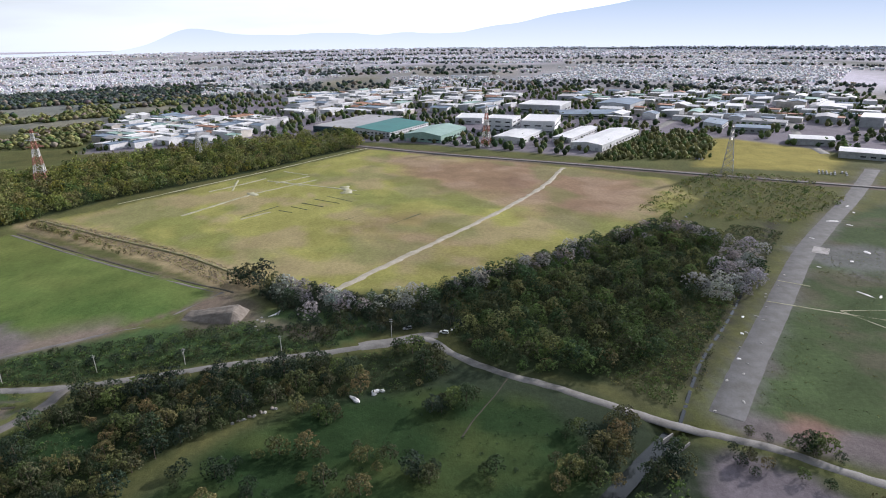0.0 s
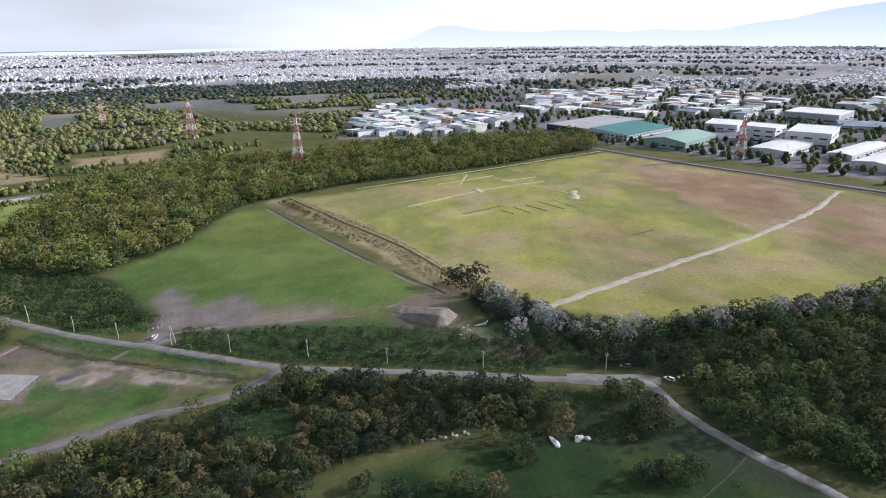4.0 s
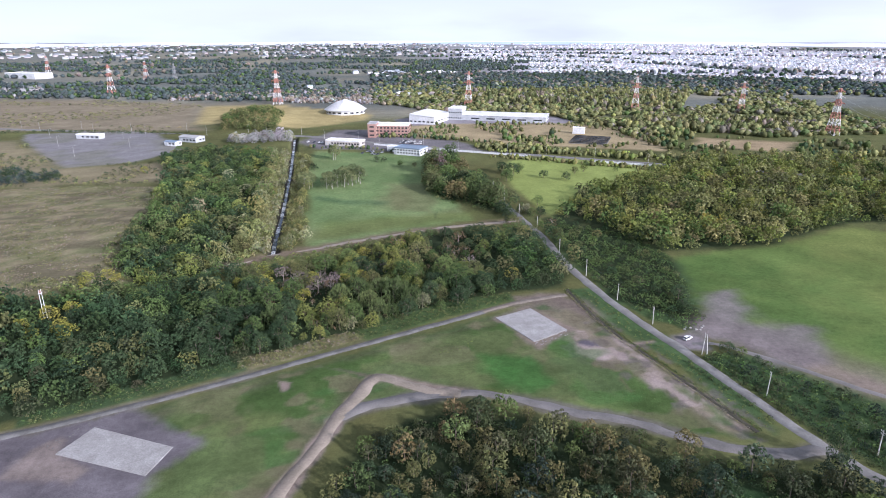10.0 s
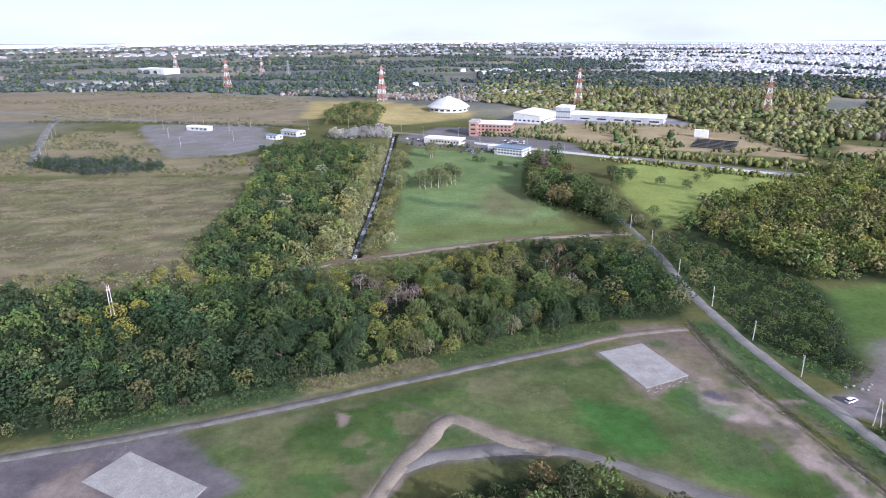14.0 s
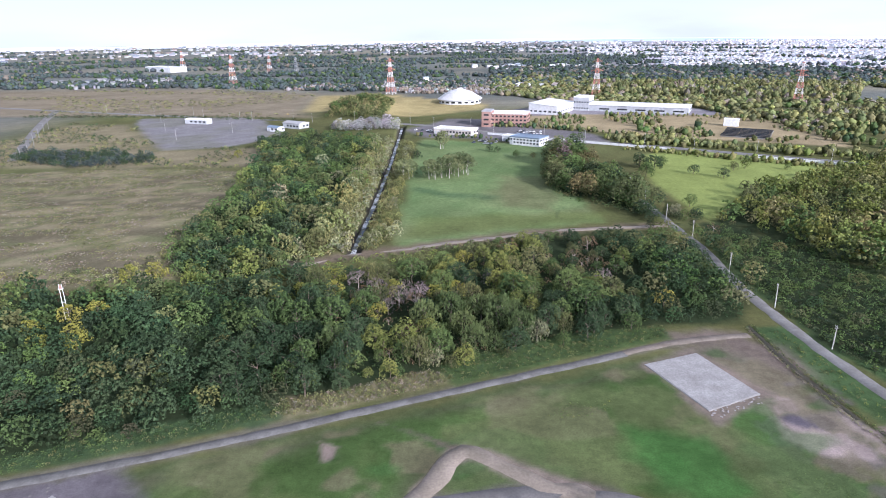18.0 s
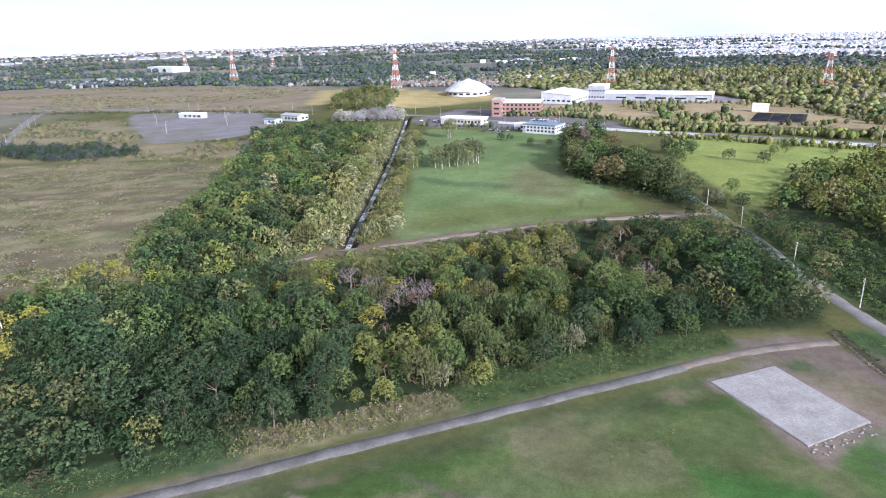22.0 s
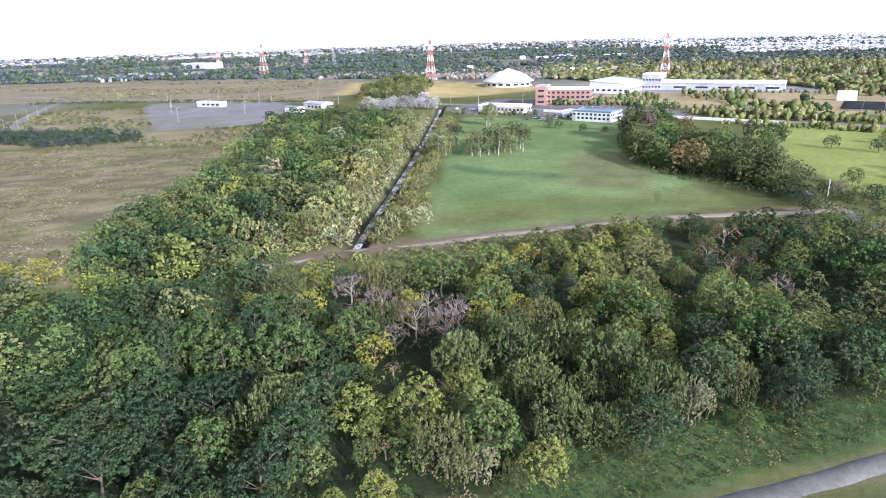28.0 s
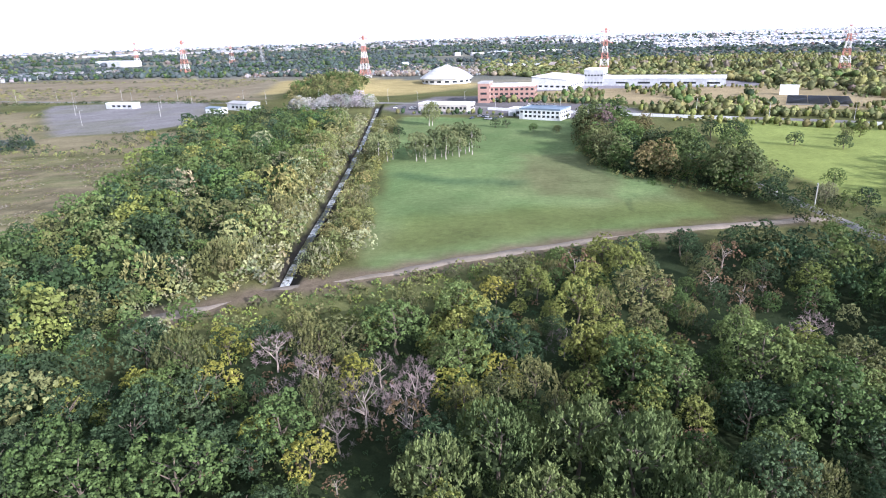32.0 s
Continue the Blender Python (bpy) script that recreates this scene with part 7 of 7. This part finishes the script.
for r in range(7):
    for c in range(3):
        bm = box(0, 0, 0, 12.6, 3.4, 0.08)
        o = part("panel", bm, M_SOLAR, array)
        o.matrix_basis = pose((c - 1) * 13, (r - 3) * 7.6, 1.3, 24)
    part("rail", box(0, (r - 3) * 7.6, 0, 39, 0.15, 0.9), M_STEEL, array)

# ---- single trees and bushes in the open ----
for kind, x, y, size, high in (("green", 114, 443, 1.3, 1.0), ("deep", 124, 462, 1.5, 0.95), ("deep", 118, 474, 1.3, 1.0), ("green", 131, 470, 1.2, 1.0), ("deep", 146, 450, 0.95, 0.9),
                               ("deep", 161, 438, 1.0, 0.9), ("lime", 186, 467, 0.9, 1.0), ("olive", 176, 461, 0.8, 1.0), ("green", 212, 462, 0.6, 0.9), ("deep", 134, 209, 1.05, 1.0),
                               ("deep", 131, 200, 0.8, 0.9), ("deep", 129, 163, 0.75, 0.7), ("green", 133, 160, 0.5, 0.8), ("olive", -41, 512, 1.0, 1.0), ("deep", -37, 505, 0.9, 1.0),
                               ("deep", 17, 534, 0.75, 1.0), ("deep", 23, 531, 0.7, 1.0), ("green", 36, 512, 0.7, 1.0), ("olive", 48, 506, 0.6, 1.0), ("lime", 72, 556, 1.0, 1.1),
                               ("deep", 122.3, 99.5, 0.72, 2.1), ("green", 121, 97, 0.5, 1.5), ("willow", 104, 352, 0.9, 1.0), ("olive", 108, 300, 0.9, 1.0), ("rust", 112, 322, 0.8, 1.0),
                               ("green", 118, 372, 0.9, 1.0), ("lime", 108, 290, 0.7, 0.9), ("deep", 112, 345, 0.9, 1.0), ("olive", 105, 392, 0.8, 1.0)):
    plant(kind, int(x) % 5, x, y, size, x * 7 % 360, high)


def birch(x, y, size, turn):
    ob = thing("birch_tree", pose(x, y, 0, 0, 0, turn), "slender birch with a white trunk on the green field", "tree", "birches on the green field")
    ob.scale = (size, size, size * 1.15)
    part("trunk", BIRCH[0], None, ob)
    part("crown", BIRCH[1], None, ob)


_v, _f, _t = crown_np(41, 13, 11, 10, 0.25, R=3.8, base=1.6, top=9.6, kind="round", lobe_r=0.4)
BIRCH = (bm_mesh("trunk", trunk_bm(41, 7.0, 0.42, 5, 1.4), M_PALEBARK), np_mesh("crown", _v, _f, M_LEAF, _t * (np.array(LEAF["willow"]) * 0.3 + np.array(LEAF["sage"]) * 0.7)))
for i, (x, y) in enumerate([(-25, 440), (-22, 445), (-21, 438), (-17, 443), (-14, 448), (-12, 442), (-9, 450), (-6, 447), (-3, 454), (0, 451), (-11, 456), (-18, 452), (-24, 450), (-1, 459), (-5, 461), (-41, 436), (-38, 441), (-36, 446), (-42, 447), (-22, 548), (-20, 550)]):
    birch(x, y, 1.2 + 0.15 * math.sin(i * 5.1), i * 47)

# ---- small things by the lane and in the clearing ----
M_TARP = surface("white_plastic_sheet", (0.78, 0.78, 0.78), rough=0.5, fine=2, bump=0.4)
M_ROCK = surface("pale_rock", (0.42, 0.41, 0.39), (0.3, 0.29, 0.27), rough=0.9, fine=3, bump=0.5)
M_RUST = surface("rusty_scrap", (0.30, 0.28, 0.26), (0.2, 0.14, 0.1), rough=0.8, fine=3)


def lump(name, x, y, size, mat, label, category, group="", seed=0, flat=1.0):
    """A crumpled or broken lump."""
    g = random.Random(seed)
    bm = bmesh.new()
    bmesh.ops.create_icosphere(bm, subdivisions=2, radius=0.5)
    for v in bm.verts:
        k = 1 + 0.5 * (noise.noise(v.co * 2.7 + Vector((seed, 0, 0))))
        v.co = Vector((v.co.x * size[0] * k, v.co.y * size[1] * k, max(-0.12, v.co.z) * size[2] * k))
    me = bm_mesh(name, bm, mat)
    ob = new(name, me)
    ob.matrix_basis = pose(x, y, 0.1, 0, 0, g.uniform(0, 360))
    return tagged(ob, label, category, group)


lump("tarpaulin", 127, -10, (6.5, 2.2, 1.6), M_TARP, "crumpled white plastic sheet lying in the clearing", "tarpaulin", seed=1)
lump("tarpaulin", 132.5, -16.5, (4.2, 2.6, 2.2), M_TARP, "heap of white plastic sheeting under the trees", "tarpaulin", seed=2)
lump("tarpaulin", 134, -19, (2.6, 2.0, 1.5), M_TARP, "small heap of white sheeting", "tarpaulin", seed=3)
for i in range(9):
    lump("scrap_heap", 108 + i * 1.4 + math.sin(i * 3), 30 - i * 1.5, (1.8, 1.3, 1.0), M_RUST if i % 2 else M_ROCK, "pale scrap and rubble dumped on the grass", "rubble", "scrap in the clearing", i + 5)
for i in range(7):
    lump("boulder", 122.5 + i * 1.5, 182.5 + 1.6 * math.sin(i * 1.3), (1.0, 0.8, 0.8), M_ROCK, "pale boulder at the edge of the turning", "rock", "boulders at the fork", i + 20)
for i in range(2):
    lump("sack", 188 + i * 2.0, -40.5 - i * 1.5, (1.6, 1.2, 1.2), M_TARP, "bulging white sack beside the parked car", "sack", "sacks by the lane", i + 30)


def spoil_heap():
    """A ramp of tipped spoil that climbs to a broad crest and drops steeply at one end."""
    bm = bmesh.new()
    n, m = 30, 16
    grid = []
    for i in range(n + 1):
        u = i / n
        rise = 4.6 * min(1.0, u / 0.78) ** 0.8 if u < 0.86 else 4.6 * (1 - (u - 0.86) / 0.14) ** 0.9
        half = 6.5 + 4.0 * u - (2.5 * (u - 0.86) / 0.14 if u > 0.86 else 0)
        row = []
        for j in range(m + 1):
            v = j / m * 2 - 1
            z = rise * min(1.0, (1 - abs(v)) / 0.55) + 0.35 * noise.noise(Vector((u * 9, v * 4, 0))) + 0.2 * noise.noise(Vector((u * 25, v * 11, 3)))
            row.append(bm.verts.new(((u - 0.5) * 31, v * half + 0.6 * noise.noise(Vector((u * 6, v, 7))), z if 0 < j < m and 0 < i < n else -0.4)))
        grid.append(row)
    for r, q in zip(grid, grid[1:]):
        for j in range(m):
            bm.faces.new((r[j], q[j], q[j + 1], r[j + 1]))
    return bm


M_SPOIL = surface("brownish_spoil", (0.22, 0.195, 0.165), (0.15, 0.13, 0.11), rough=0.95, big=0.25, fine=1.8, bump=0.5)
heap = new("gravel_mound", bm_mesh("gravel_mound", spoil_heap(), M_SPOIL))
heap.matrix_basis = pose(193, 77, 0, 0, 0, -88)
tagged(heap, "long brownish-grey ramp of tipped spoil beside the track", "heap")
for i in range(6):
    lump("rubble", 190 + 5 * math.sin(i * 2.2) - i, 54 - i * 0.9, (1.6, 1.1, 0.9), M_ROCK, "pale broken rubble beside the spoil heap", "rubble", "rubble by the spoil heap", i + 40)

# pale marks on the grass: old strips and crossings of a flying field
M_STRIP = surface("worn_pale_turf", (0.43, 0.41, 0.31), (0.30, 0.30, 0.16), rough=0.95, big=0.15, fine=0.9)
for i, (pts, w) in enumerate(([[(360, 183), (428, 155), (486, 116)], 3.0], [[(434, 197), (488, 166)], 2.6], [[(355, 134), (376, 119)], 2.2], [[(447, 68), (455, 88), (479, 161)], 2.4],
                              [[(436, 75), (450, 78), (462, 84)], 9.0], [[(424, 150), (434, 160)], 7.0], [[(470, 150), (500, 128)], 2.0], [[(390, 254), (520, 178), (655, 104)], 1.6],
                              [[(440, 178), (478, 190)], 1.6], [[(460, 120), (476, 150)], 1.8], [[(505, 130), (520, 160)], 1.6])):
    ribbon("turf_strip", pts, w * 0.85, M_STRIP, "pale worn strip marked across the grass field", "strip", 0.12, 0.55, 60 + i)
for i, (pts, w) in enumerate(([[(234, -196), (226, -216), (216, -243), (208, -262)], 0.9], [[(225, -227), (227, -249), (222, -262)], 0.8], [[(263, -212), (256, -226)], 0.8], [[(225, -227), (206, -240)], 0.6])):
    ribbon("turf_strip", pts, w, M_STRIP, "pale worn line on the old airstrip", "strip", 0.12, 0.3, 80 + i)
M_DRAIN = surface("dark_rank_grass", (0.09, 0.10, 0.04), (0.06, 0.07, 0.03), rough=0.95, fine=2)
for i, pts in enumerate(([(381, 114), (376, 101)], [(393, 108), (384, 92)], [(404, 103), (394, 82)], [(417, 97), (405, 72)], [(427, 89), (411, 63)], [(360, 136), (393, 119)], [(358, 56), (378, 44), (402, 34)], [(440, 80), (432, 60)], [(350, 20), (380, 2)])):
    ribbon("drain_line", pts, 1.0, M_DRAIN, "thin dark drain line in the grass field", "drain", 0.05, 0.5, 120 + i)
ribbon("footpath", [(148, -67), (134, -62), (120, -56), (108, -52)], 0.5, M_MUD, "narrow trodden trail through the clearing", "path", 0.06, 0.4, 140)
for i, (x, y, a, b) in enumerate(((381, -293, 9, 3), (314, -283, 6, 3), (247, -249, 9, 1.6), (244, -255, 5, 1.2), (297, -266, 3, 2), (423, -322, 5, 2), (372, -300, 4, 2), (340, -262, 3, 1.5), (214, -178, 2.4, 1.2), (196, -172, 2.0, 1.4), (172, -163, 2.2, 1.6), (286, -243, 2.5, 1.4), (405, -318, 3, 1.5))):
    lump("litter_sheet", x, y, (a, b, 0.35), M_TARP, "flat white plastic litter lying on the old airstrip", "litter", "litter on the airstrip", i + 140)
pad = new("concrete_pad", bm_mesh("concrete_pad", box(0, 0, -0.2, 13, 9, 0.32, 0.04), M_CONC))
pad.matrix_basis = pose(316, -257, 0, 0, 0, -28)
tagged(pad, "small cracked concrete pad on the old airstrip", "concrete slab", kind="structure")
ribbon("railway", RAIL, 5.0, M_GRAVEL, "railway embankment crossing the far side of the field", "railway", 0.6, 0.06, 91)
ribbon("estate_road", [(655, -150), (760, -225), (900, -300), (1150, -420), (1500, -600)], 12, M_ROAD, "straight road through the industrial estate", "road", 0.08, 0.03, 92)
ribbon("estate_road", [(640, -400), (760, -420), (1000, -500), (1400, -640)], 10, M_ROAD, "second straight road through the estate", "road", 0.08, 0.03, 93)
ribbon("estate_road", [(-349, 508), (-400, 600), (-460, 710), (-520, 830)], 8, M_ROAD, "paved access road lined with lamp posts", "road", 0.08, 0.03, 94)


# cars and lamp posts of the plots
def parked(x0, y0, turn, n, rows, seed, skip=0.3):
    g = random.Random(seed)
    c, s = math.cos(radians(turn)), math.sin(radians(turn))
    for r in range(rows):
        for i in range(n):
            if g.random() < skip:
                continue
            u, v = i * 3.2 + g.uniform(-0.3, 0.3), r * 9.5 + g.uniform(-0.4, 0.4)
            paint = g.choice([M_CARWHITE, M_CARWHITE, M_CARGREY, M_CARDARK])
            word = {M_CARWHITE: "white", M_CARGREY: "silver", M_CARDARK: "dark"}[paint]
            car(x0 + u * c - v * s, y0 + u * s + v * c, turn + 90, paint, f"{word} car parked on a paved yard", z=0.12)


parked(690, -36, 70, 18, 3, 5)
parked(24, 575, 150, 6, 2, 6, 0.2)
parked(-35, 640, 155, 6, 1, 7)
parked(70, 628, 158, 8, 2, 8)
parked(600, -262, 70, 3, 1, 9, 0.0)
parked(540, -375, 70, 8, 2, 10)


def street_lamp(x, y, turn):
    ob = thing("street_lamp", pose(x, y, 0, 0, 0, turn), "tall grey lamp post beside the main road", "street lamp", "lamp posts of the main road")
    bm = bmesh.new()
    beam_into(bm, (0, 0, 0), (0, 0, 10), 0.26, 0.16, 6)
    part("post", bm, M_POLE, ob)
    bm = bmesh.new()
    beam_into(bm, (0, 0, 9.9), (1.8, 0, 10.4), 0.14, 0.1, 5)
    part("arm", bm, M_STEEL, ob)
    part("lamp_head", box(2.0, 0, 10.3, 0.9, 0.35, 0.2, 0.05), M_STEEL, ob)


av = smooth_line(AVENUE, 34.0)
for i, (x, y) in enumerate(av[8:-2]):
    street_lamp(x + 9 * (1 if i % 2 else -1) * 0.5, y + 8 * (1 if i % 2 else -1), -60 if i % 2 else 120)
for i in range(6):
    street_lamp(-345 - i * 17, 512 + i * 33, 200)
for x, y in ((-262, 600), (-300, 660), (-225, 640), (-250, 700), (-330, 715)):
    street_lamp(x, y, 40)

# a lookout mast standing out of the wood
mast = thing("lookout_mast", pose(-135.3, 231.8, 0, 0, 0, 20), "small white mast with a red-striped box rising from the wood", "mast")
for dx in (-0.6, 0.6):
    bm = bmesh.new()
    beam_into(bm, (dx, 0, 0), (dx * 0.7, 0, 13), 0.3, 0.2, 6)
    part("post", bm, M_WHITEWALL, mast)
part("platform", box(0, 0, 11.1, 1.5, 1.2, 0.2), M_WHITEWALL, mast)
part("box", box(0, 0, 11.304, 0.7, 0.7, 1.1, 0.05), M_REDWALL, mast)
for z in (2.5, 4.5, 6.2):
    part("rung", box(0, 0, z, 1.1, 0.12, 0.12), M_WHITEWALL, mast)

# concrete litter on the old airstrip and around the slabs
for i in range(16):
    lump("concrete_chunk", 132 + i * 9.5 + 3 * math.sin(i * 4.1), -146 - i * 4.6 + 4 * math.cos(i * 2.7), (1.6 + math.sin(i) * 0.6, 1.1, 0.5), M_ROCK, "pale broken concrete lying on the gravel strip", "rubble", "concrete on the gravel strip", i + 60)
for i in range(34):
    lump("concrete_chunk", 60 + (i * 7.3 % 16.0), 179.3 + (i * 7.3 % 16.0) * 0.5 + 2.2 * math.sin(i * 3.7) * math.cos(i * 1.3), (0.55 + 0.25 * math.sin(i * 5), 0.45, 0.22), M_CONC, "broken concrete along the slab's crumbling edge", "rubble", "rubble round the slabs", i + 80)
for i in range(10):
    lump("concrete_chunk", -97 + i * 1.0 + math.sin(i * 2.0), 139 + i * 1.25 + 1.2 * math.cos(i * 3.1), (0.6, 0.5, 0.25), M_GRAVEL, "loose rubble beside the worn slab", "rubble", "rubble round the slabs", i + 100)
# the road's culvert over the stream
culvert = thing("culvert", pose(114.5, -121.5, 0, 0, 0, 135), "short concrete culvert wall over the dark stream", "culvert")
part("headwall", box(0, 0, -1.6, 6.5, 0.4, 1.9, 0.05), M_CONC, culvert)
part("headwall", box(0, 6.4, -1.6, 6.5, 0.4, 1.9, 0.05), M_CONC, culvert)
# lengths of pale pipe by the spoil heap
for i in range(4):
    bm = bmesh.new()
    beam_into(bm, (0, 0, 0.25), (5.5, 0.6, 0.25), 0.4, 0.4, 8)
    ob = new("pipe", bm_mesh("pipe", bm, M_TARP))
    ob.matrix_basis = pose(194 + i * 0.9, 50 - i * 1.3, 0, 0, 0, -40 + i * 14)
    tagged(ob, "pale length of pipe on the ground by the heap", "pipe", "pipes by the spoil heap")

# a pale barrier of panels along the near side of the main road
barrier = thing("road_barrier", Matrix.Identity(4), "long low white panel barrier beside the main road", "barrier")
bl = smooth_line([(18, 620), (78, 583), (136, 548), (250, 479), (330, 434)], 6.0)
for (x1, y1), (x2, y2) in zip(bl, bl[1:]):
    if x1 > 155 and not 205 < x1 < 255:
        continue
    o = part("panel", box(0, 0, 0, math.hypot(x2 - x1, y2 - y1) - 0.25, 0.25, 1.9, 0.04), M_WHITEWALL, barrier)
    o.matrix_basis = pose((x1 + x2) / 2, (y1 + y2) / 2, 0, 0, 0, math.degrees(math.atan2(y2 - y1, x2 - x1)))
